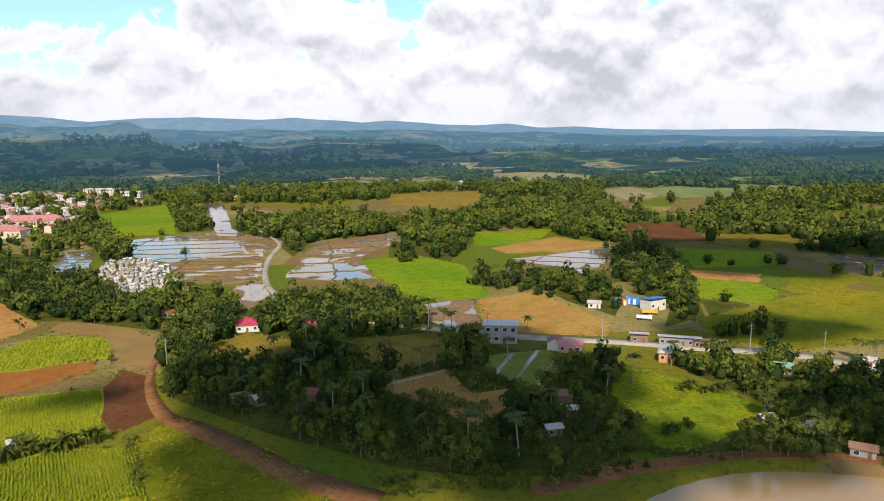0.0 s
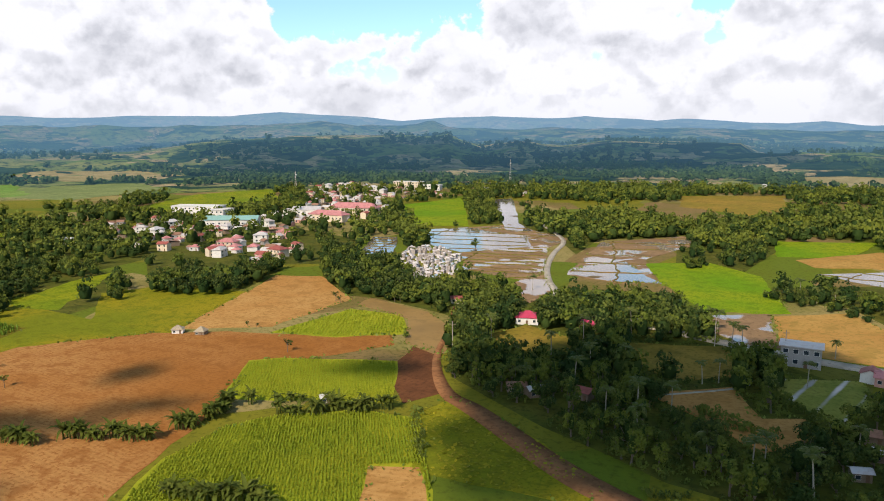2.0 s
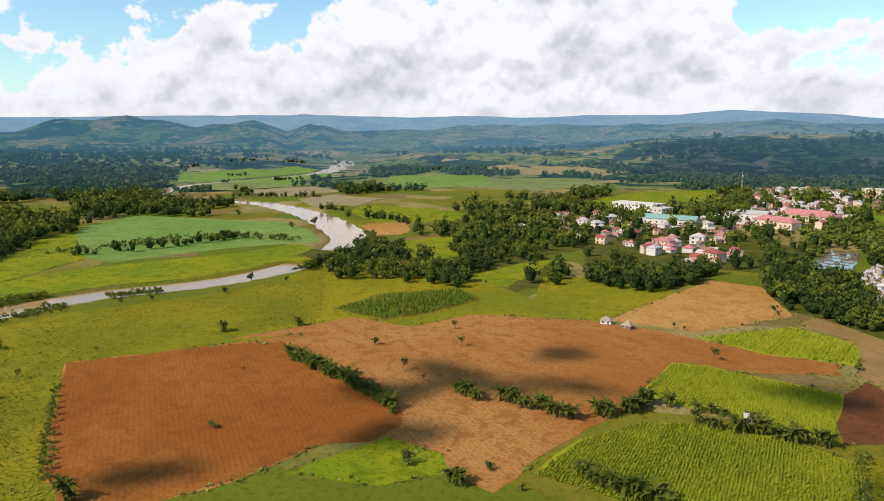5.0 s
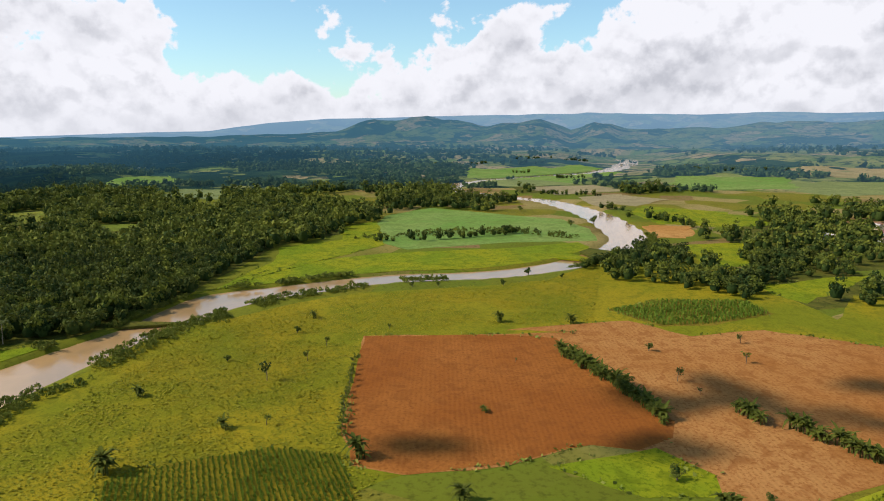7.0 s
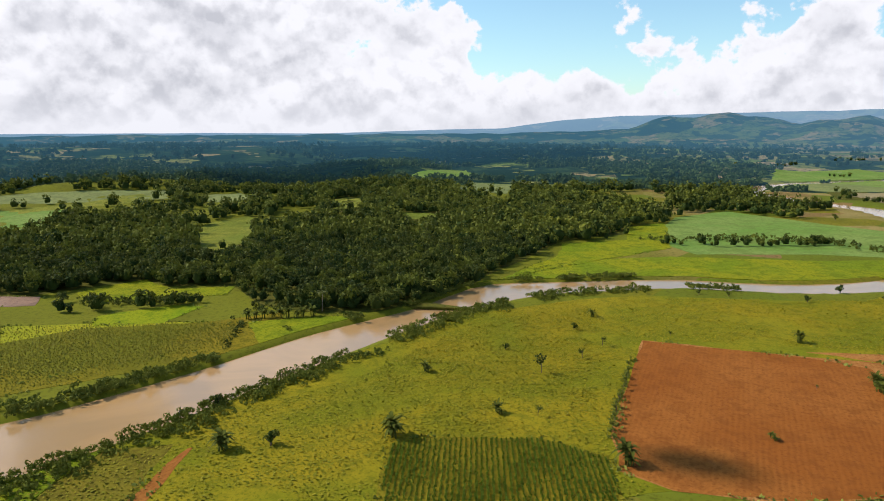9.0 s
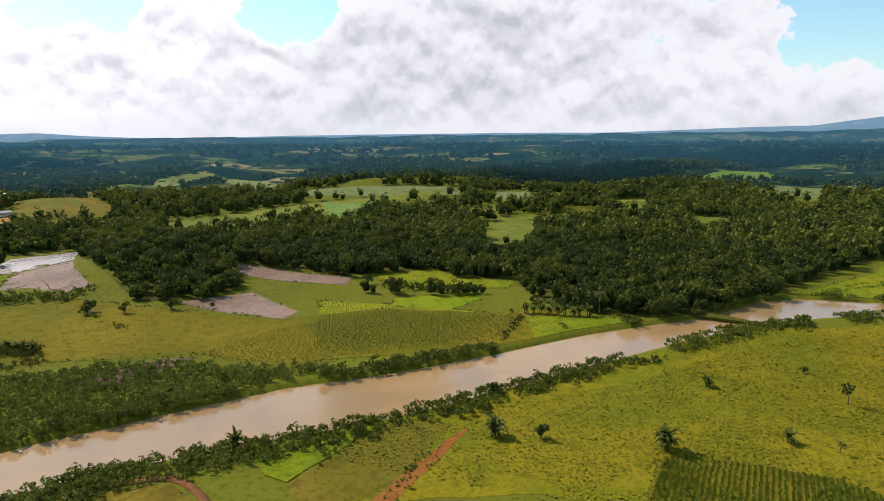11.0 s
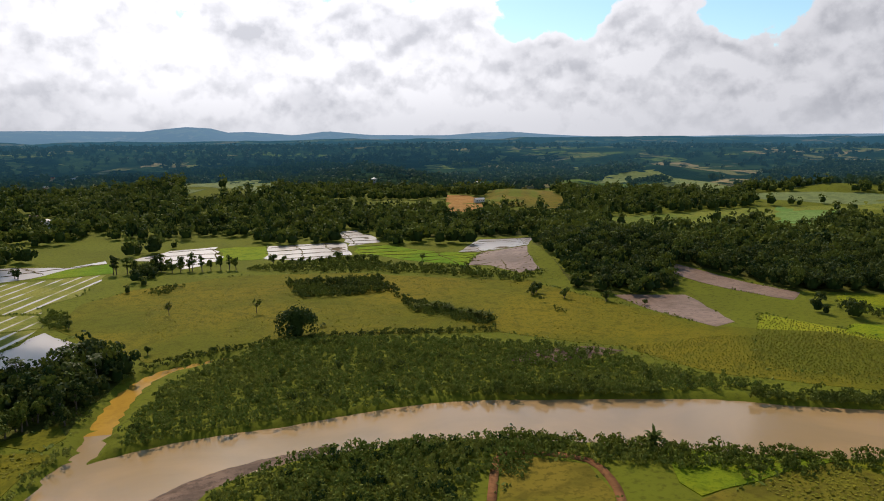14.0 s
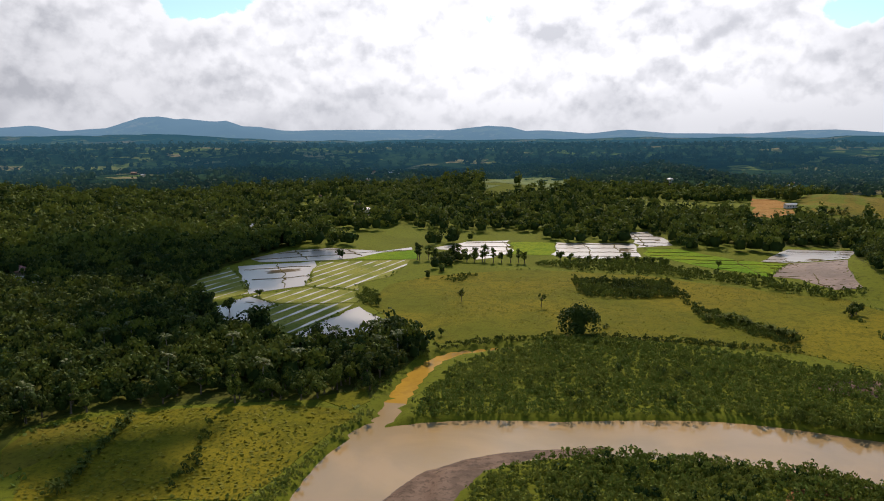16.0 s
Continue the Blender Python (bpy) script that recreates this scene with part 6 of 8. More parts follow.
def car(mat, label):
    root = tagged(new("car"), label, "car", "parked cars")
    bm = box(bmesh.new(), -2.1, 2.1, -0.85, 0.85, 0.35, 0.95, 0.12)
    part("body", bm, mat, root)
    bm = box(bmesh.new(), -1.2, 1.1, -0.75, 0.75, 0.95, 1.5, 0.18)
    part("cabin", bm, GLASS, root)
    block("roof", (-1.0, 0.9, -0.7, 0.7, 1.48, 1.54), mat, root)
    for sx in (-1.3, 1.3):
        for sy in (-0.82, 0.82):
            w = bmesh.new()
            bmesh.ops.create_cone(w, cap_ends=True, segments=14, radius1=0.34, radius2=0.34, depth=0.22, matrix=Matrix.Translation((sx, sy, 0.34)) @ Matrix.Rotation(1.5708, 4, "X"))
            part("wheel", w, RUBBER, root)
    return root


def truck(mat, label):
    root = tagged(new("truck"), label, "truck", "parked trucks")
    block("cab", (2.0, 3.6, -1.0, 1.0, 0.6, 2.4), mat, root, bevel=0.12)
    block("windscreen", (3.55, 3.64, -0.85, 0.85, 1.5, 2.2), GLASS, root)
    block("load_bed", (-3.4, 1.9, -1.1, 1.1, 0.9, 2.0), mat, root, bevel=0.05)
    block("chassis", (-3.3, 3.4, -0.5, 0.5, 0.5, 0.9), RUBBER, root)
    for sx in (-2.4, -1.4, 2.8):
        for sy in (-0.95, 0.95):
            w = bmesh.new()
            bmesh.ops.create_cone(w, cap_ends=True, segments=14, radius1=0.48, radius2=0.48, depth=0.3, matrix=Matrix.Translation((sx, sy, 0.48)) @ Matrix.Rotation(1.5708, 4, "X"))
            part("wheel", w, RUBBER, root)
    return root


put(car(WHITE_PAINT, "small white car parked on the village road"), 8.1, 210.5, 80)
put(truck(WHITE_PAINT, "white flatbed truck beside the blue-roofed building"), 65.3, 219.4, -20)
put(truck(YELLOW_PAINT, "yellow truck beside the blue-roofed building"), 69.1, 226.3, -10)


def tank_stand(mat, label, w=3.0):
    """A painted container on low legs."""
    root = tagged(new("container"), label, "container", "painted containers")
    block("body", (-w / 2, w / 2, -1.1, 1.1, 0.3, 2.7), mat, root, bevel=0.1)
    for sx in (-1, 1):
        block("skid", (sx * w * 0.35 - 0.15, sx * w * 0.35 + 0.15, -1.1, 1.1, -0.1, 0.3), TOMB_GREY, root)
    block("door", (-0.5, 0.5, -1.16, -1.1, 0.4, 2.4), TRIM, root)
    return root


BLUE_BOX = tank_stand(BLUE_PAINT, "bright blue painted container in the grass")
put(BLUE_BOX, 62.7, 242.2, -10)
again(BLUE_BOX, 66.1, 239.6, -10)
again(BLUE_BOX, 67.5, 238.7, -14)
put(tank_stand(RED_PAINT, "bright red painted container in the grass"), 64.6, 241.3, -10)
put(tank_stand(YELLOW_PAINT, "yellow painted container in the grass", 2.0), 64.0, 238.1, -10)


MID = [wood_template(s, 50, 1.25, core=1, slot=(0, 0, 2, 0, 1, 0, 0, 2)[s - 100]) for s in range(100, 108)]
FAR = [wood_template(s, 12, 3.0, 4, 4.6, 5.5, 1.2, sides=4) for s in range(200, 206)]


def wood_scatter(name, templates, x, y, seed, mats, label, low=0.8, high=1.35):
    rng = np.random.default_rng(seed)
    n = len(x)
    return stamp(name, templates, x, y, rng.uniform(low, high, n), rng.uniform(0, 6.28, n), rng.uniform(0.85, 1.25, n), mats, label, "woods")


def belt(r0, r1, spacing, seed, grow):
    """Points for woods on the whole plain between two distances, thinned by a broad noise."""
    ring = [(math.cos(a) * r1, math.sin(a) * r1) for a in np.linspace(0, 2 * np.pi, 64)]
    x, y = spread_points(ring, spacing, seed, 1.0, r0, r1)
    az = azimuth(x, y)
    n = 0.75 * value_noise(x / 170, y / 170, seed, 3) + 0.55 * value_noise(x / 55, y / 55, seed + 5, 3)
    limit = interp(az, WOOD_AZ, WOOD_COVER)
    ok = (n < limit + grow) & (az < 224) | (n < limit + grow) & (az > 322)
    x, y = x[ok], y[ok]
    ok = free_of_fields(x, y)
    if r1 < 900:
        ok &= ~hides_field(x, y) | (np.random.default_rng(seed).uniform(size=x.size) < 0.1)
    x, y = x[ok], y[ok]
    town = np.zeros(x.shape, bool)
    for poly, *_ in TOWN:
        town |= inside(x, y, poly)
    ok = ~town | (value_noise(x / 7, y / 7, seed + 9, 2) > -0.12)
    x, y = x[ok], y[ok]
    near = water_distance(x, y) > 5 if r0 < 1000 else np.ones(x.shape, bool)
    return x[near], y[near]


WOOD_AZ = [0, 30, 45, 55, 66, 76, 82, 90, 110, 150, 170, 200, 225, 315, 335, 360]
WOOD_COVER = [0.14, 0.12, 0.02, -0.12, -0.22, -0.05, 0.18, 0.25, 0.22, 0.22, 0.36, 0.42, 0.42, 0.12, 0.12, 0.14]

x, y = belt(385, 760, 8.2, 41, 0.04)
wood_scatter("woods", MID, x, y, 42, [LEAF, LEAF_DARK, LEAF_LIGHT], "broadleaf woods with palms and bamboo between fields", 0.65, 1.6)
x, y = belt(760, 1180, 10.5, 43, -0.14)
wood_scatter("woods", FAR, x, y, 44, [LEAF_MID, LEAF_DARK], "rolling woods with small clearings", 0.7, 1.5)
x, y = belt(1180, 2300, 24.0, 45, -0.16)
wood_scatter("far_woods", FAR, x, y, 46, [LEAF_FAR], "woods of the distant hills under painted blue haze", 0.9, 1.9)


# ---- trees, palms, bananas ----
def make_tree(seed, spread, height, base, leaves, leaf, mat, label, lumps=8):
    rng = np.random.default_rng(seed)
    root = tagged(new("tree"), label, "tree", "trees of the plain")
    p, nrm, cs = crown_points(rng, leaves, lumps, spread, height, base)
    limbs = [tube([(0, 0, -0.3), (0.1, 0.05, base * 0.6), (0.15, 0, base + height * 0.3)], [0.34, 0.24, 0.16], 7)]
    for c in cs[:6]:
        start = np.array([0.1, 0.05, base * rng.uniform(0.55, 1.0)])
        limbs.append(tube([start, (start + c[:3]) / 2 + (0, 0, -0.3), c[:3]], [0.15, 0.10, 0.05], 5))
    piece("trunk", *merge(limbs), [BARK], root)
    v, f = quads(p, nrm, np.full(leaves, leaf), rng, 0.8)
    # bodies in the dark leaf colour paint the shade between the lumps
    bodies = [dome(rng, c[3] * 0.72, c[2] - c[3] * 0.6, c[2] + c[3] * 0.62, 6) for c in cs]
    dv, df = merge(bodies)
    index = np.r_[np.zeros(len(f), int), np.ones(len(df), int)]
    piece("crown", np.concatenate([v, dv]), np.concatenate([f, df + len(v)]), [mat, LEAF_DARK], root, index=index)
    return root


def make_bare_tree(seed, height, label):
    """A thin young tree with few leaves."""
    rng = np.random.default_rng(seed)
    root = tagged(new("tree"), label, "tree", "sparse young trees")
    limbs = [tube([(0, 0, -0.2), (0.05, 0, height * 0.5), (0.1, 0.1, height)], [0.12, 0.09, 0.03], 5)]
    pts = []
    for k in range(6):
        a = rng.uniform(0, 6.28)
        s = np.array([0.05, 0.05, height * rng.uniform(0.35, 0.7)])
        e = s + np.array([np.cos(a) * height * 0.28, np.sin(a) * height * 0.28, height * 0.28])
        limbs.append(tube([s, (s + e) / 2, e], [0.05, 0.035, 0.015], 4))
        pts.append(e + rng.normal(size=(14, 3)) * height * 0.09)
    pts = np.concatenate(pts)
    piece("trunk", *merge(limbs), [BARK], root)
    v, f = quads(pts, rng.normal(size=pts.shape) + (0, 0, 0.8), np.full(len(pts), 0.5), rng)
    piece("crown", v, f, [LEAF], root)
    return root


def frond(length, droop, width, rng, segments=6):
    """A feathered palm leaf: two rows of leaflets hanging from an arching rib."""
    v, f = [], []
    rise = rng.uniform(0.5, 1.25)
    for k in range(segments):
        s0, s1 = k / segments, (k + 0.8) / segments
        for side in (-1, 1):
            def at(s, out):
                w = width * math.sin(math.pi * min(0.97, s * 0.85 + 0.12)) * out
                return (length * s * (1 - 0.25 * s * s), side * w, length * (rise * s - droop * s * s) - 0.3 * w)
            i = len(v)
            v += [at(s0, 0), at(s1, 0), at(min(1.0, s1 + 0.12), 1), at(min(1.0, s0 + 0.12), 1)]
            f.append((i, i + 1, i + 2, i + 3))
    return np.array(v), np.array(f)


def make_palm(seed, height, label):
    rng = np.random.default_rng(seed)
    root = tagged(new("coconut_palm"), label, "palm", "coconut palms")
    lean = rng.uniform(-0.9, 0.9)
    path = [(0, 0, -0.3), (lean * 0.15, 0, height * 0.35), (lean * 0.5, 0, height * 0.7), (lean, 0, height)]
    piece("trunk", *tube(path, [0.24, 0.17, 0.15, 0.13], 7), [PALM_BARK], root)
    for k in range(11):
        v, f = frond(3.4 * rng.uniform(0.85, 1.1), rng.uniform(0.8, 1.35), 0.8, rng)
        ob = piece("frond", v, f, [PALM_LEAF], root)
        ob.location, ob.rotation_euler = (lean, 0, height - 0.1), (0, rng.uniform(-0.3, 0.2), k * 2.4)
    return root


def make_banana(seed, height, leaves, label, name="banana_plant"):
    rng = np.random.default_rng(seed)
    root = tagged(new(name), label, "banana plant", "banana plants of the field edges")
    stems = [tube([(dx, dy, -0.2), (dx * 1.1, dy * 1.1, height * 0.55)], [0.16, 0.10], 6) for dx, dy in ((0, 0), (0.5, 0.3), (-0.4, 0.45))]
    piece("stem", *merge(stems), [PALM_LEAF], root)
    for k in range(leaves):
        v, f = [], []
        for turn in (-0.75, 0.0, 0.8):
            L = height * rng.uniform(0.6, 0.92)
            lift, droop, out = rng.uniform(0.6, 1.35), rng.uniform(0.55, 1.1), rng.uniform(0.55, 0.95)
            c, q = math.cos(turn + rng.uniform(-0.2, 0.2)), math.sin(turn)
            a = len(v)
            for i in range(4):
                t = i / 3
                w = 0.34 * (0.3, 1.0, 0.85, 0.08)[i]
                x, z = L * out * t, L * (lift * t - droop * t * t)
                v += [(c * px - q * py, q * px + c * py, pz) for px, py, pz in ((x - w * 0.15, -w, z - 0.06), (x, 0, z - 0.10), (x - w * 0.15, w, z - 0.06))]
            for i in range(3):
                b = a + 3 * i
                f += [(b, b + 3, b + 4, b + 1), (b + 1, b + 4, b + 5, b + 2)]
        ob = piece("leaf", np.array(v), np.array(f), [BANANA_LEAF], root)
        stem = ((0, 0), (0.5, 0.3), (-0.4, 0.45))[k % 3]
        ob.location, ob.rotation_euler = (stem[0] * 1.1, stem[1] * 1.1, height * 0.42), (0, 0, k * 2.4 + rng.uniform(-0.4, 0.4))
    return root


def make_bush(seed, spread, height, label, mat):
    rng = np.random.default_rng(seed)
    root = tagged(new("bush"), label, "bush", "bushes in the fields")
    p, nrm, cs = crown_points(rng, 170, 5, spread, height, 0.1)
    v, f = quads(p, nrm, np.full(170, 0.42), rng, 0.6)
    piece("crown", v, f, [mat], root)
    stems = [tube([(0, 0, -0.2), c[:3] * 0.5, c[:3]], [0.06, 0.05, 0.03], 4) for c in cs]
    piece("stem", *merge(stems), [BARK], root)
    return root


PALM_BARK = plain("palm_bark", rgb(0.30, 0.26, 0.20), 0.9, 0, 0.4, 2.0, 0.5)
TREE_KINDS = [make_tree(301, 3.6, 5.6, 2.4, 560, 0.62, LEAF, "leafy green broadleaf tree in a grove"),
              make_tree(302, 4.3, 6.8, 2.8, 640, 0.66, LEAF, "tall broadleaf tree with an uneven green crown"),
              make_tree(303, 3.2, 7.2, 2.5, 560, 0.58, LEAF_LIGHT, "yellow-green bamboo-like tree with a loose crown"),
              make_tree(304, 4.6, 5.2, 2.2, 640, 0.62, LEAF_DARK, "dark mango tree with a dense round crown"),
              make_tree(305, 2.6, 4.6, 1.6, 420, 0.55, LEAF, "small leafy tree beside a field"),
              make_tree(306, 3.0, 8.0, 3.6, 520, 0.60, LEAF, "slender tall tree with a narrow crown")]
BIG_MANGO = make_tree(307, 5.6, 7.6, 0.6, 1700, 0.62, LEAF_DARK, "great dark mango tree with a wide crown", 16)
PALM_KINDS = [make_palm(401, 8.5, "tall coconut palm with drooping fronds"), make_palm(402, 7.0, "coconut palm with a slightly leaning trunk")]
BANANA_KINDS = [make_banana(501, 3.6, 7, "banana plant with broad ragged leaves"), make_banana(502, 3.0, 6, "low banana plant at a field's edge"),
                make_banana(503, 4.2, 9, "tall dense banana clump")]
BUSH_KINDS = [make_bush(601, 1.5, 1.5, "low leafy green bush in grass", LEAF), make_bush(602, 1.9, 2.0, "rounded green bush in a field", LEAF_LIGHT)]
YOUNG_KINDS = [make_bare_tree(701, 3.6, "thin young tree in a field"), make_bare_tree(702, 2.6, "spindly sapling in tilled soil")]
FIRST_KINDS = [BIG_MANGO] + TREE_KINDS + PALM_KINDS + BANANA_KINDS + BUSH_KINDS + YOUNG_KINDS
for k, ob in enumerate(FIRST_KINDS):
    ob.matrix_basis = pose(-40 + 6 * k, -60, float(land(-40 + 6 * k, -60)))
PLANT_RNG = random.Random(77)


def plant(kinds, x, y, scale=1.0, spin=None):
    ob = kinds if not isinstance(kinds, list) else kinds[PLANT_RNG.randrange(len(kinds))]
    z = float(land(x, y)) - 0.05
    s = scale * PLANT_RNG.uniform(0.88, 1.12)
    m = pose(x, y, z, PLANT_RNG.uniform(-3, 3), PLANT_RNG.uniform(-3, 3), PLANT_RNG.uniform(0, 360) if spin is None else spin)
    made = copy_thing(ob, m)
    made.scale = (s, s, s * PLANT_RNG.uniform(0.92, 1.1))
    return made


# groves near the camera
GROVES = [
    ([(-76.2, 183.1), (-85.4, 230.9), (-64.3, 229.9), (-44.9, 249.0), (-16.9, 256.5), (-7.6, 227.5), (8.1, 200.9), (32.5, 179.2), (43.7, 169.9), (41.9, 147.7), (37.0, 125.5), (21.4, 115.9), (6.6, 116.3), (-8.6, 119.9), (-19.8, 127.1), (-34.6, 135.1), (-49.3, 145.7), (-63.0, 156.1)], 4.5, 0.95),
    ([(-144.9, 226.2), (-199.5, 315.6), (-168.8, 301.2), (-139.8, 272.1), (-104.0, 265.4), (-88.0, 269.5), (-59.4, 241.3), (-62.4, 222.7), (-77.9, 220.0), (-76.0, 204.2), (-90.0, 213.9), (-120.3, 225.2)], 6.0, 0.9),
    ([(-155.9, 243.0), (-180.9, 298.2), (-166.2, 331.2), (-133.6, 277.0), (-109.4, 260.5), (-93.0, 221.2), (-102.8, 221.9), (-128.1, 226.4)], 6.0, 0.9),
    ([(-221.2, 217.3), (-214.9, 229.7), (-195.4, 229.4), (-199.3, 251.7), (-203.8, 277.7), (-186.0, 257.7), (-177.7, 223.7), (-178.6, 209.1), (-189.5, 201.8), (-205.0, 202.1)], 4.5, 0.9),
    ([(-251.4, 152.2), (-277.4, 180.3), (-306.6, 220.9), (-271.0, 230.1), (-236.2, 220.0), (-209.6, 192.9), (-208.2, 162.4), (-214.4, 159.1), (-230.4, 154.6)], 6.0, 0.9),
    ([(-303.3, 114.8), (-336.4, 144.3), (-333.8, 169.8), (-311.5, 179.5), (-285.0, 172.9), (-254.6, 183.1), (-227.9, 175.0), (-227.0, 152.2), (-243.3, 142.0), (-272.3, 113.7)], 6.0, 0.7),
    ([(-407, 257), (-456, 330), (-408, 347), (-334, 325), (-266.4, 259.3), (-264.6, 224.6), (-300.1, 202.1), (-339, 217)], 8.0, 0.8),
    ([(-334, 325), (-284, 392), (-198, 352), (-172.1, 282.0), (-219.0, 257.3), (-231.1, 224.9)], 12, 0.5),
    ([(-218.3, -95.0), (-230.5, -71.4), (-237.2, -57.8), (-248.5, -48.5), (-295.6, -48.4), (-323.4, -44.0), (-397.4, -24.9), (-424, -8), (-565, -13), (-620, -182), (-649, -269)], 5.6, 0.95),
    ([(-207.3, -210.9), (-325, -326), (-347, -221), (-355, -188), (-451, -77), (-389.6, -22.7), (-333.1, -35.2), (-289.3, -47.1), (-237.8, -50.7), (-224.3, -67.5), (-216.5, -92.8), (-223.4, -117.1), (-247.0, -138.8), (-247.9, -184.8), (-234.2, -197.6)], 5.8, 0.95),
    ([(-389.6, -22.7), (-480, -10), (-474, 30), (-447, 32), (-416, -2)], 6.5, 0.8),
    ([(-167.3, -329.3), (-212, -410), (-284, -463), (-276, -385), (-232.7, -297.8), (-179.8, -226.0), (-157.4, -218.8), (-139.7, -236.2), (-151.6, -273.7)], 5.0, 1.0),
    ([(-199.9, -255.7), (-274, -346), (-320, -366), (-386, -326), (-408, -290), (-350, -221), (-356.0, -175.9), (-353.4, -143.2), (-256.9, -102.5), (-247.5, -120.6), (-253.0, -142.8), (-243.3, -166.1), (-255.8, -188.3), (-231.2, -197.1), (-221.2, -206.3), (-209.7, -239.4)], 5.4, 0.97),
    ([(67.7, -185.5), (58.4, -201.0), (48.3, -199.3), (30.4, -211.2), (19.5, -204.5), (14.8, -184.9), (19.3, -169.9), (24.7, -154.4), (28.9, -160.3), (38.5, -156.5), (54.5, -150.7)], 4.3, 1.0),
    ([(-100, -463), (-120, -402), (-148, -389), (-161, -388), (-190, -381), (-260, -525), (-194, -511), (-112, -519)], 7.0, 1.0),
    ([(131.2, -132.0), (107.1, -125.1), (94.1, -123.2), (96.7, -133.8), (88.5, -142.7), (68.0, -148.4), (49.4, -151.4), (38.1, -153.4), (30.8, -164.3), (24.3, -178.5), (20.4, -202.7), (28.6, -211.0), (57.2, -198.7), (69.8, -217.7), (87.9, -226.3), (98.6, -243.5), (111.9, -271.8), (122.2, -314.4), (111.4, -372.8), (103, -416), (218, -468), (337, -465), (438, -462)], 4.7, 0.97),
    ([(35.2, 126.8), (52.7, 119.4), (79.0, 117.6), (90.7, 124.1), (108.8, 150.7), (106.5, 161.7), (90.1, 174.9), (69.4, 177.9), (60.5, 173.7), (71.5, 148.5), (66.7, 137.8), (46.6, 125.3)], 4.6, 0.9),
    ([(69.3, 210.6), (86.3, 223.4), (97.5, 265.2), (101.4, 311.7), (82.9, 299.6), (73.5, 256.7), (80.3, 238.9)], 6.0, 0.85),
    ([(9.5, 291.5), (56.2, 314.3), (68.5, 300.5), (67.0, 248.0), (57.2, 224.6), (46.0, 244.7), (37.5, 270.3), (15.4, 271.4)], 6.0, 0.65),
    ([(-134, 440), (-140, 515), (-100, 479), (-55, 491), (-7, 457), (14.9, 364.4), (-27, 419), (-71, 400), (-72.4, 344.4), (-83.8, 371.0)], 7.5, 0.9),
    ([(-231, 605), (-209, 617), (-141, 446), (-161, 437)], 6.5, 0.9),
    ([(-197, 398), (-186, 408), (-153.1, 349.5), (-150.7, 326.5), (-166.1, 342.3)], 5.5, 1.0),
    ([(-33.9, 473.3), (39.0, 600.0), (134.2, 641.6), (152.5, 472.6), (217.3, 529.3), (246.8, 449.6), (311.8, 490.9), (224.2, 350.4), (203.3, 380.3), (150.2, 394.8), (101.8, 358.6), (72.4, 436.6), (29.5, 453.6), (18.7, 383.3), (2.6, 317.5), (-24.3, 333.7)], 8.5, 0.8),
    ([(86.0, 359.7), (110.9, 333.0), (100.1, 275.4), (81.1, 216.6), (75.4, 223.9), (90.1, 275.9), (70.0, 277.0)], 5.5, 0.9),
    ([(95.2, 255.7), (107.3, 237.7), (99.3, 219.3), (88.1, 223.3)], 5.5, 0.8),
    ([(-690, 205), (-860, 235), (-935, 320), (-985, 385), (-960, 400), (-910, 345), (-840, 268), (-690, 245)], 8.5, 0.9),
]
CLEAR.append([(62.0, -204.0), (33.0, -206.0), (30.0, -191.0), (55.0, -188.0)])      # open bank below the large paddy
TREES_NEAR = 215
for k, (outline, spacing, keep) in enumerate(GROVES):
    field("forest_floor", FOREST_FLOOR, outline, "dark weedy floor under a grove", "forest floor", 0.08, False, None, 0.006 + 0.001 * k)
gx, gy = [], []
for k, (outline, spacing, keep) in enumerate(GROVES):
    x, y = spread_points(outline, spacing, 900 + k, keep)
    gx.append(x)
    gy.append(y)
gx, gy = np.concatenate(gx), np.concatenate(gy)
ok = free_of_fields(gx, gy) & (water_distance(gx, gy) > 3)
hides = hides_field(gx, gy) & ((gy > -120) | (np.hypot(gx, gy) > 196))
ok &= ~hides | (np.random.default_rng(8).uniform(size=gx.size) < 0.15)
gx, gy = gx[ok], gy[ok]
order = np.argsort(np.hypot(gx, gy))
gx, gy = gx[order], gy[order]
for x, y in zip(gx[:TREES_NEAR], gy[:TREES_NEAR]):
    kind = PLANT_RNG.choice([0, 0, 1, 2, 2, 3, 4, 5])
    plant(TREE_KINDS[kind], float(x), float(y), 0.72)
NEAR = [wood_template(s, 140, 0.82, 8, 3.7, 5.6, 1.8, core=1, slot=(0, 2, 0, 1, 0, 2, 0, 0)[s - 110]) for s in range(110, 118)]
far = np.hypot(gx, gy) > 380
rest = np.arange(len(gx)) >= TREES_NEAR
for name, sel, templates, mats in (("grove", rest & ~far, NEAR, [LEAF, LEAF_DARK, LEAF_LIGHT]), ("woods", rest & far, MID, [LEAF, LEAF_DARK, LEAF_LIGHT])):
    rng = np.random.default_rng(55)
    n = int(sel.sum())
    stamp(name, templates, gx[sel], gy[sel], rng.uniform(0.6, 1.2, n), rng.uniform(0, 6.28, n), rng.uniform(0.85, 1.3, n), mats,
          "dense broadleaf grove with mixed crowns", "woods")

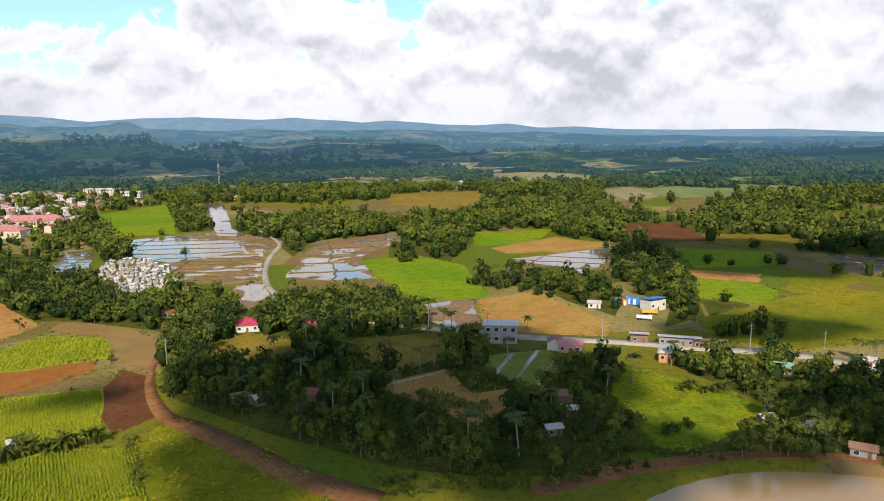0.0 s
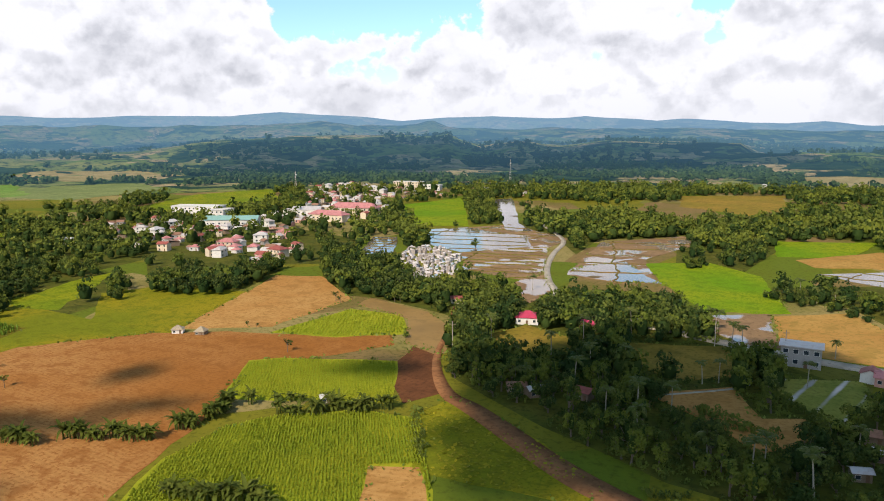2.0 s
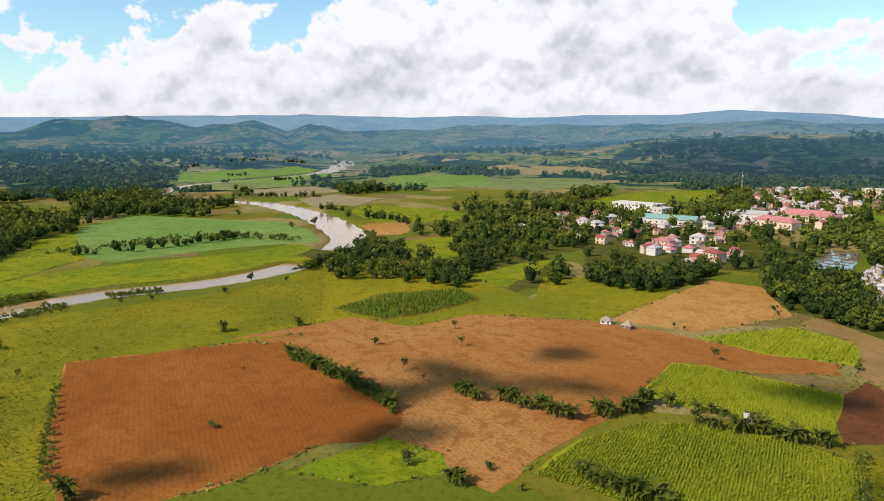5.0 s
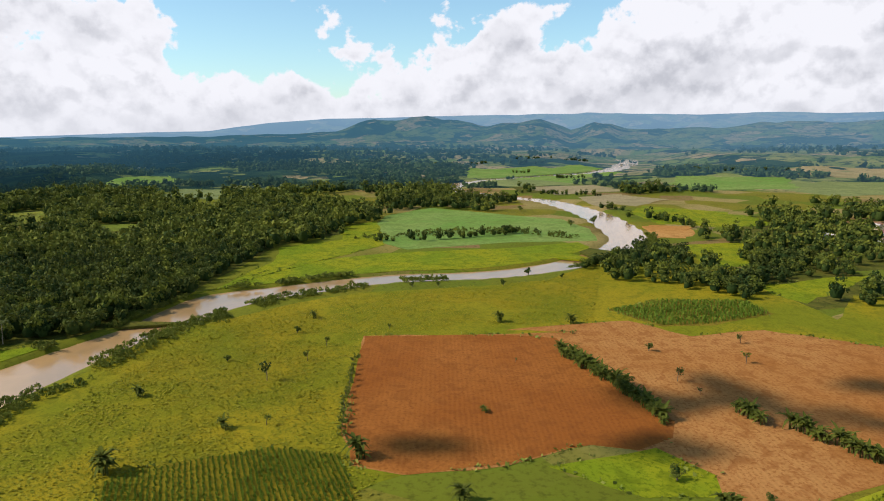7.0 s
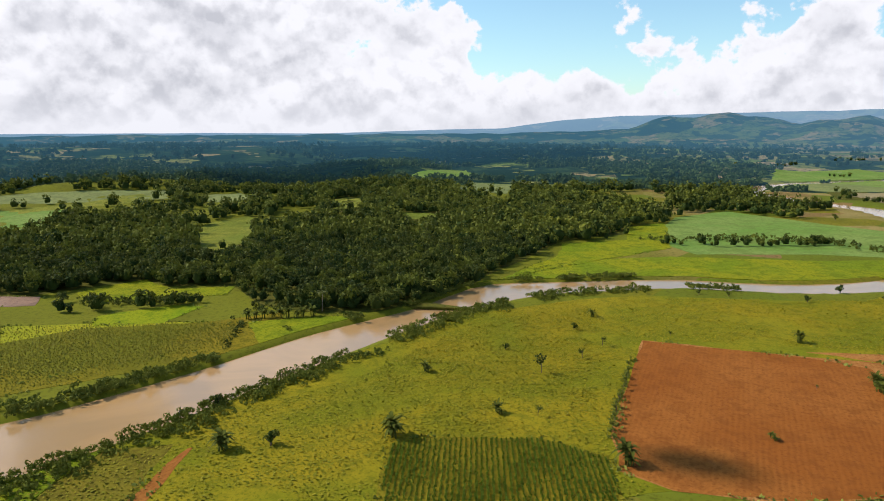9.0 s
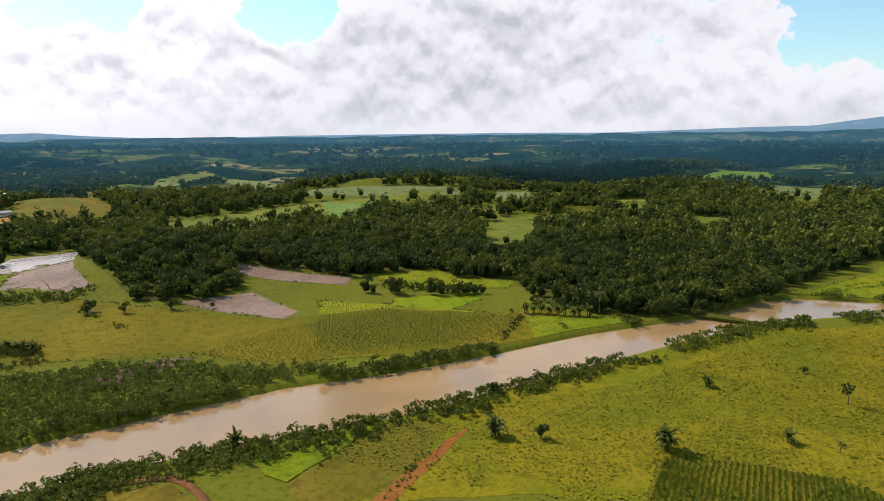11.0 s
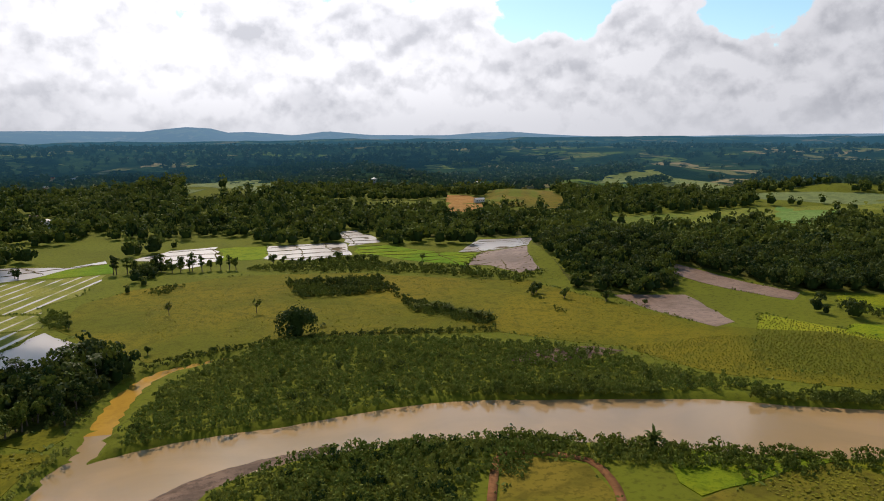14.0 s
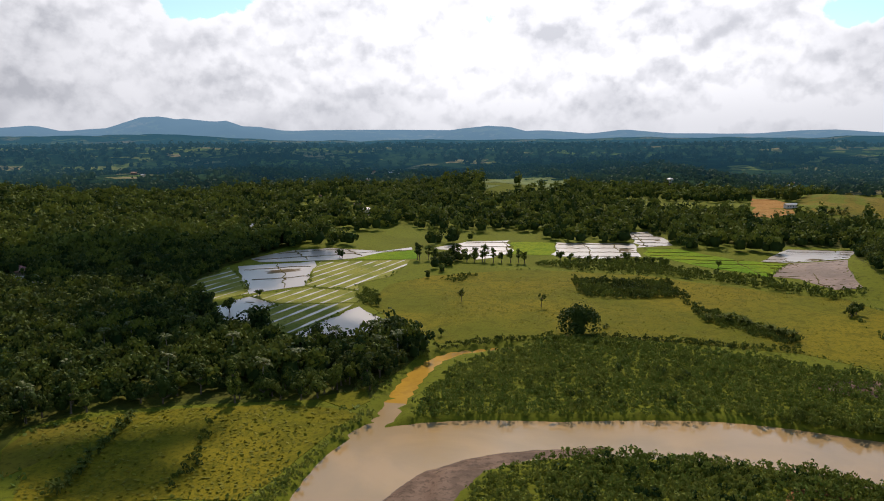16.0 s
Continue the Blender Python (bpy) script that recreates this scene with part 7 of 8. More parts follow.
# rows of trees along field edges
HEDGEROWS = [
    [(109.0, 300.7), (127.6, 307.4), (148.4, 308.9), (163.1, 308.1)],
    [(158.3, 354.8), (184.6, 344.4), (209.5, 326.8)],
    [(100.5, 387.7), (108.2, 333.1), (94.5, 275.7)],
    [(157.7, 292.9), (180.2, 279.9)],
    [(9.1, 280.2), (25.8, 263.9), (44.8, 249.1), (54.2, 236.1)],
    [(77.0, 202.8), (89.8, 197.7), (103.4, 201.8)],
    [(-23.3, 319.0), (-5.4, 340.3), (15.2, 373.7)],
    [(-214.3, 211.5), (-187.8, 217.2), (-190.5, 260.3)],
    [(-457.5, 233.5), (-401.6, 238.1)],
    [(-296.6, 194.2), (-310.3, 222.9)],
    [(-1367.8, 224.1), (-1448.7, 367.0)],
    [(-1595.3, 443.2), (-1407.2, 566.4)],
    [(-915.4, 308.1), (-907.3, 358.6)],
    [(-1053.1, 301.8), (-1047.4, 334.9)],
    [(-1092.6, 551.4), (-1031.5, 609.3), (-994.0, 733.3)],
    [(-760.0, 339.4), (-679.8, 367.9)],
    [(-680.5, 218.3), (-641.9, 270.8)],
    [(-537.9, 222.8), (-495.6, 248.0)],
    [(-197.8, -178.7), (-209.5, -161.4), (-217.8, -142.5), (-225.5, -127.0)],
    [(-397.6, 34.5), (-395.0, 68.7), (-411.7, 119.8)],
    [(22.6, -293.0), (20.1, -329.8), (2.7, -352.4)],
]
hx, hy = [], []
HEDGE_RNG = np.random.default_rng(61)
for line in HEDGEROWS:
    line = [seat(p) for p in line]
    long = [math.dist(a, b) for a, b in zip(line, line[1:])]
    for (ax, ay), (bx, by), d in zip(line, line[1:], long):
        n = max(2, int(d / 3.4))
        u = HEDGE_RNG.uniform(0, 1, n)
        hx.append(ax + (bx - ax) * u + HEDGE_RNG.normal(size=n) * 1.8)
        hy.append(ay + (by - ay) * u + HEDGE_RNG.normal(size=n) * 1.8)
hx, hy = np.concatenate(hx), np.concatenate(hy)
ok = (water_distance(hx, hy) > 4) & (value_noise(hx / 16, hy / 16, 63, 2) > -0.35)
hx, hy = hx[ok], hy[ok]
n = len(hx)
stamp("hedgerow_trees", NEAR, hx, hy, HEDGE_RNG.uniform(0.35, 1.0, n), HEDGE_RNG.uniform(0, 6.28, n), HEDGE_RNG.uniform(0.8, 1.3, n), [LEAF, LEAF_DARK, LEAF_LIGHT],
      "ragged rows of trees and bushes along field edges", "hedgerow")

# shrubs and reeds on the river banks
def shrub_template(seed):
    """Upright ragged leaves round a low heap, without a solid body."""
    rng = np.random.default_rng(seed)
    p, nrm, cs = crown_points(rng, 40, 4, 1.2, 1.4, 0.1)
    nrm[:, 2] *= 0.6
    v, f = quads(p, nrm, np.full(40, 0.55), rng, 0.55)
    return v, f, np.zeros(len(f), int)


SHRUBS = [shrub_template(s) for s in range(130, 136)]


def shrub_patch(outline, spacing, seed, mat, label, name="shrubs", low=0.6, high=1.4, keep=0.95):
    x, y = spread_points(outline, spacing, seed, keep)
    ok = water_distance(x, y) > 0.8
    x, y = x[ok], y[ok]
    rng = np.random.default_rng(seed)
    n = len(x)
    return stamp(name, SHRUBS, x, y, rng.uniform(low, high, n), rng.uniform(0, 6.28, n), rng.uniform(0.7, 1.3, n), [mat, LEAF_DARK], label, "shrubs")


shrub_patch([(15.6, -142.4), (6.9, -145.3), (-22.8, -146.6), (-52.5, -148.0), (-79.9, -139.7), (-105.2, -131.4), (-129.5, -125.1), (-115.7, -144.8), (-99.1, -174.0), (-68.1, -191.9), (-39.3, -204.1), (-19.7, -206.6), (-6.3, -193.6), (7.7, -179.9), (14.1, -159.7)], 1.6, 71, REED, "tangled reeds and shrubs on the river bank", "reeds")
shrub_patch([(-10.4, -120.7), (-24.0, -127.8), (-44.5, -125.6), (-67.2, -117.2), (-64.9, -117.5), (-63.2, -113.2), (-54.3, -116.0), (-48.3, -115.6), (-39.4, -98.8), (-9.2, -109.9)], 1.6, 72, REED, "shrubs inside the river bend", "shrubs")
shrub_patch([(-32.7, -126.5), (-42.0, -127.9), (-59.6, -121.6), (-77.4, -110.7), (-98.1, -100.1), (-85.4, -96.5), (-72.0, -103.3), (-59.6, -111.3), (-50.9, -105.1)], 1.6, 73, REED, "shrubs along the near bank", "shrubs")
shrub_patch([(-35.7, -291.3), (-74.1, -286.4), (-73.6, -262.8), (-56.2, -258.1), (-35.3, -261.4)], 2.0, 74, LEAF, "dark green thicket of tall shrubs", "hedge", 1.2, 2.0)
shrub_patch([(15.2, -191.0), (-2.2, -198.6), (-27.7, -204.0), (-60.6, -199.7), (-86.3, -192.5), (-88.2, -196.9), (-62.0, -204.4), (-28.3, -208.9), (-2.3, -204.3), (14.0, -196.2)], 1.8, 75, LEAF, "dark hedge along the bank terrace", "hedge", 0.7, 1.3)
shrub_patch([(-72.5, -271.0), (-74.9, -241.7), (-85.7, -221.5), (-91.4, -206.4), (-88.4, -199.2), (-79.9, -210.9), (-69.5, -226.9)], 1.9, 76, LEAF, "dark hedge in the pasture", "hedge", 0.9, 1.7)
shrub_patch([(-17.5, -330.0), (-74.8, -341.6), (-85.1, -319.3), (-113.5, -295.8), (-133.7, -265.9), (-149.5, -270.1), (-126.4, -255.4), (-107.0, -278.5), (-77.4, -299.5), (-42.3, -313.9)], 2.6, 77, LEAF, "hedge along the flooded paddies", "hedge", 1.0, 2.0, 0.85)
shrub_patch([(-119.7, -241.4), (-120.6, -237.1), (-119.5, -205.9), (-115.6, -203.7)], 2.2, 73, LEAF, "ragged hedge in the pasture", "hedge", 0.6, 1.1, 0.8)
shrub_patch([(-208.6, -180.1), (-210.5, -163.6), (-215.9, -149.2), (-223.7, -139.5), (-229.5, -145.4), (-219.7, -168.5), (-217.4, -185.1)], 2.4, 78, LEAF, "hedge between rice paddies", "hedge", 0.8, 1.6, 0.85)
shrub_patch([(-199.0, -116.4), (-210.6, -116.3), (-216.9, -105.0), (-223.8, -97.2), (-233.5, -101.7), (-219.8, -118.0)], 2.4, 79, LEAF, "dark hedge by the corn", "hedge", 0.8, 1.5, 0.85)
shrub_patch([(21.3, -292.8), (8.6, -304.2), (3.6, -298.8), (12.7, -284.2)], 2.2, 70, LEAF, "bushes at the paddies' edge", "hedge", 0.7, 1.4, 0.85)
shrub_patch([(48.9, -256.5), (47.1, -270.6), (40.2, -260.5), (38.6, -243.0), (43.9, -245.0)], 2.0, 69, LEAF, "bushes at the paddies' edge", "hedge", 0.8, 1.5, 0.85)
shrub_patch([(-175.0, -103.7), (-201.3, -111.7), (-198.6, -108.3), (-170.6, -99.5)], 1.8, 80, LEAF, "hedge beside the corn", "hedge", 0.6, 1.0)
shrub_patch([(-406, 14), (-408, 66), (-410, 116), (-376, 145), (-391, 151), (-435, 123), (-432, 70)], 4.0, 81, LEAF, "far hedges in the meadow", "hedge", 1.2, 2.2, 0.7)
shrub_patch([(74.6, -126.8), (78.9, -139.2), (78.6, -142.3), (72.6, -112.0), (74.1, -103.3), (76.0, -103.2)], 2.2, 82, LEAF, "hedge between two pastures", "hedge", 0.7, 1.3)
shrub_patch([(55.2, -111.9), (56.8, -127.7), (60.1, -143.3), (58.8, -143.3), (52.9, -118.4), (52.5, -108.1)], 2.0, 83, LEAF, "hedge in the pasture", "hedge", 0.6, 1.2)
shrub_patch([(38.9, -105.2), (32.8, -126.5), (27.4, -145.0), (24.6, -143.5), (29.0, -129.2), (33.3, -105.5)], 1.7, 84, REED, "bank shrubs by the creek", "shrubs", 0.7, 1.4)
shrub_patch([(-64.0, 133.3), (-61.7, 134.6), (-51.2, 114.7), (-51.7, 110.8), (-57.6, 121.1)], 1.8, 85, LEAF, "row of bushes across the grass", "hedge", 0.6, 1.2)
shrub_patch([(-10.6, 153.4), (-1.6, 155.9), (2.2, 150.6), (10.9, 148.7), (9.4, 144.0), (-0.3, 147.4), (-7.9, 149.3)], 2.2, 86, LEAF, "hedge between brown plots", "hedge", 1.0, 1.8)
shrub_patch([(7.2, 180.1), (12.4, 168.9), (20.9, 158.1), (19.2, 155.2), (9.4, 165.0), (5.6, 175.6)], 2.2, 87, LEAF, "hedge between plots", "hedge", 1.0, 1.7)
shrub_patch([(-14.3, 115.8), (16.3, 115.0), (38.1, 122.0), (37.1, 118.7), (15.9, 111.5), (-7.9, 108.9)], 2.0, 88, LEAF, "undergrowth at the grove's edge", "shrubs", 0.7, 1.5)
shrub_patch([(38.6, 154.6), (36.0, 125.6), (46.1, 124.1), (52.9, 120.1), (44.3, 121.9), (33.8, 125.6)], 2.2, 89, LEAF, "undergrowth beside the grass slope", "shrubs", 0.7, 1.5)


def undergrowth(outline, spacing, seed, rmax, label):
    x, y = spread_points(outline, spacing, seed, 0.9, 0, rmax)
    ok = free_of_fields(x, y) & (water_distance(x, y) > 1.5) & (value_noise(x / 12, y / 12, seed, 3) > -0.25)
    x, y = x[ok], y[ok]
    rng = np.random.default_rng(seed)
    n = len(x)
    return stamp("undergrowth", SHRUBS, x, y, rng.uniform(0.6, 1.7, n), rng.uniform(0, 6.28, n), rng.uniform(0.6, 1.2, n), [LEAF, LEAF_DARK], label, "undergrowth")


undergrowth(GROVES[0][0], 2.5, 401, 300, "bushes and weeds under the grove")
undergrowth(GROVES[14][0], 2.5, 402, 300, "bushes and weeds under the trees")
undergrowth(GROVES[13][0], 2.4, 403, 225, "bushes at the wood's edge")
shrub_patch([(15.6, -142.4), (6.9, -145.3), (-22.8, -146.6), (-52.5, -148.0), (-79.9, -139.7), (-105.2, -131.4), (-129.5, -125.1), (-115.7, -144.8), (-99.1, -174.0), (-68.1, -191.9), (-39.3, -204.1), (-19.7, -206.6), (-6.3, -193.6), (7.7, -179.9), (14.1, -159.7)], 4.6, 404, LEAF, "dark bushes among the reeds", "shrubs", 1.0, 1.9, 0.3)
shrub_patch([(-10.4, -120.7), (-24.0, -127.8), (-44.5, -125.6), (-67.2, -117.2), (-64.9, -117.5), (-63.2, -113.2), (-54.3, -116.0), (-48.3, -115.6), (-39.4, -98.8), (-9.2, -109.9)], 4.2, 405, LEAF_DARK, "dark bushes inside the river bend", "shrubs", 1.0, 1.8, 0.6)

shrub_patch([(3.6, -106.8), (1.1, -115.6), (-3.2, -120.0), (-7.8, -125.2), (-16.4, -127.4), (-23.9, -129.5), (-34.1, -128.0), (-41.3, -126.4), (-34.7, -104.9)], 1.7, 406, REED, "shrubs behind the sandbar", "shrubs")


def bank_growth(side, offset, depth, seed, label, lo, hi, gap, mat):
    """Bushes in a broken strip along one bank of the river."""
    rng = np.random.default_rng(seed)
    tangent = np.gradient(RIVER_LINE, axis=0)
    tangent /= np.linalg.norm(tangent, axis=1)[:, None]
    normal = np.stack([-tangent[:, 1], tangent[:, 0]], 1) * side
    s = rng.uniform(lo, hi, 1500)
    i = s.astype(int)
    d = offset + rng.uniform(0, 1, s.size) ** 1.5 * depth
    p = RIVER_LINE[i] + normal[i] * (RIVER_WIDE[i] / 2 + d)[:, None] + rng.normal(size=(s.size, 2)) * 2.0
    ok = (value_noise(p[:, 0] / 22, p[:, 1] / 22, seed, 2) > gap) & (water_distance(p[:, 0], p[:, 1]) > 0.5)
    p = p[ok]
    n = len(p)
    stamp("bank_bushes", SHRUBS, p[:, 0], p[:, 1], rng.uniform(0.6, 1.5, n), rng.uniform(0, 6.28, n), rng.uniform(0.6, 1.2, n), [mat, LEAF_DARK], label, "shrubs")


START = int(np.argmin(np.hypot(RIVER_LINE[:, 0] - 20, RIVER_LINE[:, 1] + 126)))
MIDDLE = int(np.argmin(np.hypot(RIVER_LINE[:, 0] + 283, RIVER_LINE[:, 1] - 20)))
LAST = int(np.argmin(np.hypot(RIVER_LINE[:, 0] + 396, RIVER_LINE[:, 1] - 180)))
bank_growth(-1, 1.0, 8.0, 91, "green bushes along the inner bank", START + 20, MIDDLE, -0.3, LEAF_LIGHT)
bank_growth(1, 1.0, 3.5, 92, "dark bushes along the far bank", START + 20, MIDDLE, -0.25, LEAF)
bank_growth(-1, 0.5, 2.0, 93, "low scrub along the river", MIDDLE, LAST, 0.1, LEAF_LIGHT)


# ---- single plants, rows and crops ----
def row(pts, step, kinds, scale, jitter=0.6):
    line, _ = smooth_line(pts, [1] * len(pts), 0.5)
    d = np.r_[0, np.cumsum(np.linalg.norm(np.diff(line, axis=0), axis=1))]
    for s in np.arange(0, d[-1], step):
        x, y = np.interp(s, d, line[:, 0]), np.interp(s, d, line[:, 1])
        plant(kinds, float(x) + PLANT_RNG.uniform(-jitter, jitter), float(y) + PLANT_RNG.uniform(-jitter, jitter), scale)


row([(-179.9, 65.1), (-164.8, 67.2), (-146.6, 69.8), (-127.9, 70.5)], 1.5, BANANA_KINDS, 0.95, 0.9)
row([(-181.7, 65.8), (-166.4, 67.9), (-147.9, 70.4), (-128.9, 71.1)], 1.9, BANANA_KINDS, 0.95, 0.9)
row([(-131.6, 88.2), (-124.5, 90.3)], 1.3, BANANA_KINDS, 1.0)
row([(-121.5, 93.8), (-114.8, 96.7), (-106.6, 99.4), (-103.7, 100.6)], 1.3, BANANA_KINDS, 1.0, 0.8)
row([(-104.7, 105.1), (-100.7, 111.5), (-103.0, 118.1)], 1.5, BANANA_KINDS, 1.0, 1.2)
row([(-100.5, 112.8), (-102.0, 120.9)], 1.6, BANANA_KINDS, 1.0, 1.2)
row([(-98.7, 123.1), (-97.6, 123.8)], 1.5, BANANA_KINDS, 1.0)
row([(-94.2, 126.8), (-92.6, 127.0), (-87.0, 129.3)], 3.2, BANANA_KINDS, 0.9)
row([(-88.9, 120.4), (-81.6, 123.5), (-76.6, 127.2), (-67.8, 131.8)], 2.4, BANANA_KINDS, 1.05)
row([(-85.6, 83.7), (-79.6, 84.7), (-73.4, 86.4), (-67.4, 88.1)], 1.3, BANANA_KINDS, 1.05, 0.8)
row([(-96.4, 62.8), (-93.5, 64.7)], 1.2, BANANA_KINDS, 0.95)
row([(-84.0, 130.0), (-78.1, 127.4), (-72.7, 127.3), (-71.3, 130.9)], 2.2, BANANA_KINDS, 0.9)
row([(-83.7, 125.9), (-80.0, 125.1)], 1.8, BANANA_KINDS, 0.9)
row([(-72.8, -228.2), (-80.7, -223.3), (-87.4, -211.8), (-90.4, -205.2)], 2.0, BANANA_KINDS, 0.9, 1.2)
row([(-204.2, -111.3), (-210.0, -98.1), (-213.0, -91.4)], 2.6, BANANA_KINDS, 1.0)
row([(76.5, -139.3), (75.3, -128.1), (73.2, -113.0), (72.7, -105.5)], 1.8, BANANA_KINDS, 0.6)
row([(64.6, 127.2), (73.6, 132.1), (81.8, 134.6), (82.3, 124.3)], 3.0, BANANA_KINDS, 1.0, 2.5)
row([(56.5, 157.7), (65.5, 153.8), (74.8, 157.1)], 3.0, BANANA_KINDS, 0.9, 2.0)
row([(-187.2, 9.2), (-165.8, 6.5), (-148.7, 4.4), (-134.4, 3.3)], 3.4, BUSH_KINDS, 0.6, 0.4)
row([(-180.3, 8.3), (-155.1, 5.2), (-139.8, 3.8)], 4.0, YOUNG_KINDS, 0.6, 0.4)

# single big banana clumps and bushes in the open
for x, y, s in ((-126.1, 6.1, 1.15), (-128.1, -39.6, 1.35), (-106.3, 21.7, 1.1), (-167.4, -42.3, 0.8), (-144.6, -20.4, 0.7), (-115.6, -69.7, 1.2), (-208.6, 78.8, 0.9), (-214.5, 56.5, 0.9), (-143.1, 34.3, 0.5), (-231.5, -2.1, 0.7), (-82.2, -108.3, 0.9), (9.5, -264.5, 0.6), (-37.7, -218.3, 0.5)):
    plant(BANANA_KINDS[2], x, y, s)
    plant(BANANA_KINDS[1], x + 0.9, y + 0.5, s)
for x, y, s in ((-118.7, -61.2, 0.75), (-134.1, -81.7, 0.7), (-176.4, 89.8, 0.5), (-106.2, 60.5, 0.6), (-214.3, -7.0, 0.5), (-189.6, -24.8, 0.45), (-272.8, 36.6, 0.5), (-271.8, 47.0, 0.4), (-268.3, 72.8, 0.5), (-88.1, 182.6, 0.5), (-140.1, -216.2, 0.9), (44.8, 131.6, 0.7), (46.9, 132.9, 0.55), (49.7, 135.0, 0.6), (-286.4, 88.7, 0.7), (-277.1, 100.6, 0.5), (72.1, -342.8, 0.9), (-529.5, 156.8, 1.0), (-444.2, 182.7, 1.3), (-435.3, 163.3, 0.9), (-128.2, -225.3, 0.9), (-126.5, 347.8, 1.0), (-87.0, 71.7, 0.3), (-96.1, 71.7, 0.35)):
    plant(TREE_KINDS[4], x, y, s)
for x, y, s in ((-172.5, -13.4, 1.1), (-186.2, -3.7, 0.8), (-198.9, 1.6, 0.7), (-144.4, -11.8, 0.7), (-152.3, 85.4, 0.9), (-160.9, 109.5, 0.9), (-177.7, 118.6, 0.7), (-142.7, 85.9, 0.5), (-113.3, 158.2, 0.9), (-112.2, 222.8, 0.9), (-109.6, 222.0, 0.8), (-19.1, -244.8, 1.4), (9.2, -251.6, 0.9), (-132.3, 215.6, 0.9), (-129.7, 214.2, 0.8), (-140.4, 175.7, 0.5), (-137.0, 175.6, 0.5), (-174.3, 50.8, 0.3), (-213.4, 21.3, 0.4)):
    plant(YOUNG_KINDS[0], x, y, s)
# the great mango tree in the pasture
plant(BIG_MANGO, -28.1, -211.4, 1.2)
plant(TREE_KINDS[3], 86.3, 177.3, 1.0)
for x, y, s in ((45.8, 161.0, 0.95), (67.7, 140.2, 1.0), (26.3, 206.1, 0.8), (0.8, 207.1, 0.9), (3.5, 205.8, 0.85), (59.1, 173.7, 0.8), (108.6, 176.5, 0.9), (110.2, 174.2, 0.85), (111.5, 172.8, 0.8), (38.0, 170.1, 0.8), (42.2, 166.7, 0.8), (22.7, 279.5, 0.9), (27.9, 273.9, 0.9), (33.3, 272.5, 0.8), (71.6, 128.3, 1.0), (-31.9, 172.5, 0.9), (-23.5, 174.4, 0.9), (-10.4, 149.3, 0.9), (-2.6, 131.6, 1.0), (5.0, 126.4, 1.0), (14.4, 123.8, 1.0), (-71.0, 259.1, 0.8), (-114.3, 232.1, 0.9), (-122.1, 236.2, 0.8), (-99.3, 227.8, 0.9), (-132.2, 244.6, 0.8), (17.7, 179.8, 0.8), (-1.7, 175.9, 0.8), (-5.3, 173.8, 0.7)):
    plant(PALM_KINDS, x, y, s * 0.85)
for k in range(45):
    g = PLANT_RNG.randrange(len(gx[:900]))
    plant(PALM_KINDS, float(gx[g]) + 2.5, float(gy[g]) + 2.0, 0.85)
for k in range(40):
    a = spread_points(GROVES[14][0], 4.5, 1400 + k, 0.02)
    if len(a[0]):
        plant(BANANA_KINDS, float(a[0][0]), float(a[1][0]), 1.0)


def crop_rows(name, outline, spacing, step, turn, height, mat, seed, label, leaves=3, loose=0.2, blade=0.10, bare=()):
    """Standing crop in rows: upright leaf blades at every plant."""
    rng = np.random.default_rng(seed)
    o = np.array(outline)
    c = o.mean(0)
    reach = np.linalg.norm(o - c, axis=1).max()
    u, v = np.meshgrid(np.arange(-reach, reach, spacing), np.arange(-reach, reach, step))
    u = u.ravel() + rng.normal(size=u.size) * spacing * loose
    v = v.ravel() + rng.normal(size=v.size) * step * 0.3
    ca, sa = math.cos(radians(turn)), math.sin(radians(turn))
    x, y = c[0] + u * ca - v * sa, c[1] + u * sa + v * ca
    ok = inside(x, y, outline) & (water_distance(x, y) > 3.5)
    for poly in bare:
        ok &= ~inside(x, y, poly)
    x, y = x[ok], y[ok]
    grow = 0.75 + 0.35 * value_noise(x / 9, y / 9, seed, 3)
    n = len(x)
    verts, count = [], 0
    for k in range(leaves):
        a = rng.uniform(0, 6.28, n)
        h = height * grow * rng.uniform(0.75, 1.15, n)
        r = h * rng.uniform(0.25, 0.5, n) * min(1.0, 0.35 + 3 * loose)
        dx, dy = np.cos(a), np.sin(a)
        wx, wy = -dy * blade, dx * blade
        z = np.zeros(n)
        verts.append(np.stack([np.stack([x - wx, y - wy, z], 1), np.stack([x + wx, y + wy, z], 1),
                               np.stack([x + dx * r + wx * 2, y + dy * r + wy * 2, h * 0.85], 1), np.stack([x + dx * r * 0.6 - wx * 2, y + dy * r * 0.6 - wy * 2, h], 1)], 1).reshape(-1, 3))
    v = np.concatenate(verts)
    v[:, 2] += land(v[:, 0], v[:, 1])
    f = np.arange(len(v)).reshape(-1, 4)
    return tagged(new(name, mesh_from(name, v, f, [mat])), label, "crop", kind="stuff")


crop_rows("corn", [(-101.3, -33.6), (-124.2, -38.6), (-128.1, -31.9), (-132.9, -10.1), (-126.8, 2.7), (-109.9, 5.1)], 1.0, 0.34, 100, 0.8, CORN_LEAF, 21, "rows of dark green corn", 4, 0.11, 0.07)
crop_rows("corn", [(-95.6, 111.1), (-88.2, 120.1), (-73.4, 128.3), (-59.5, 129.2), (-42.5, 96.6), (-90.3, 77.4), (-96.4, 94.4)], 0.62, 0.36, 30, 0.75, CORN_RIPE, 22, "dense yellow-green corn", 4, 0.16, 0.055, [[(-53.8, 92.1), (-60.0, 106.7), (-50.9, 110.8), (-42.8, 96.5)]])
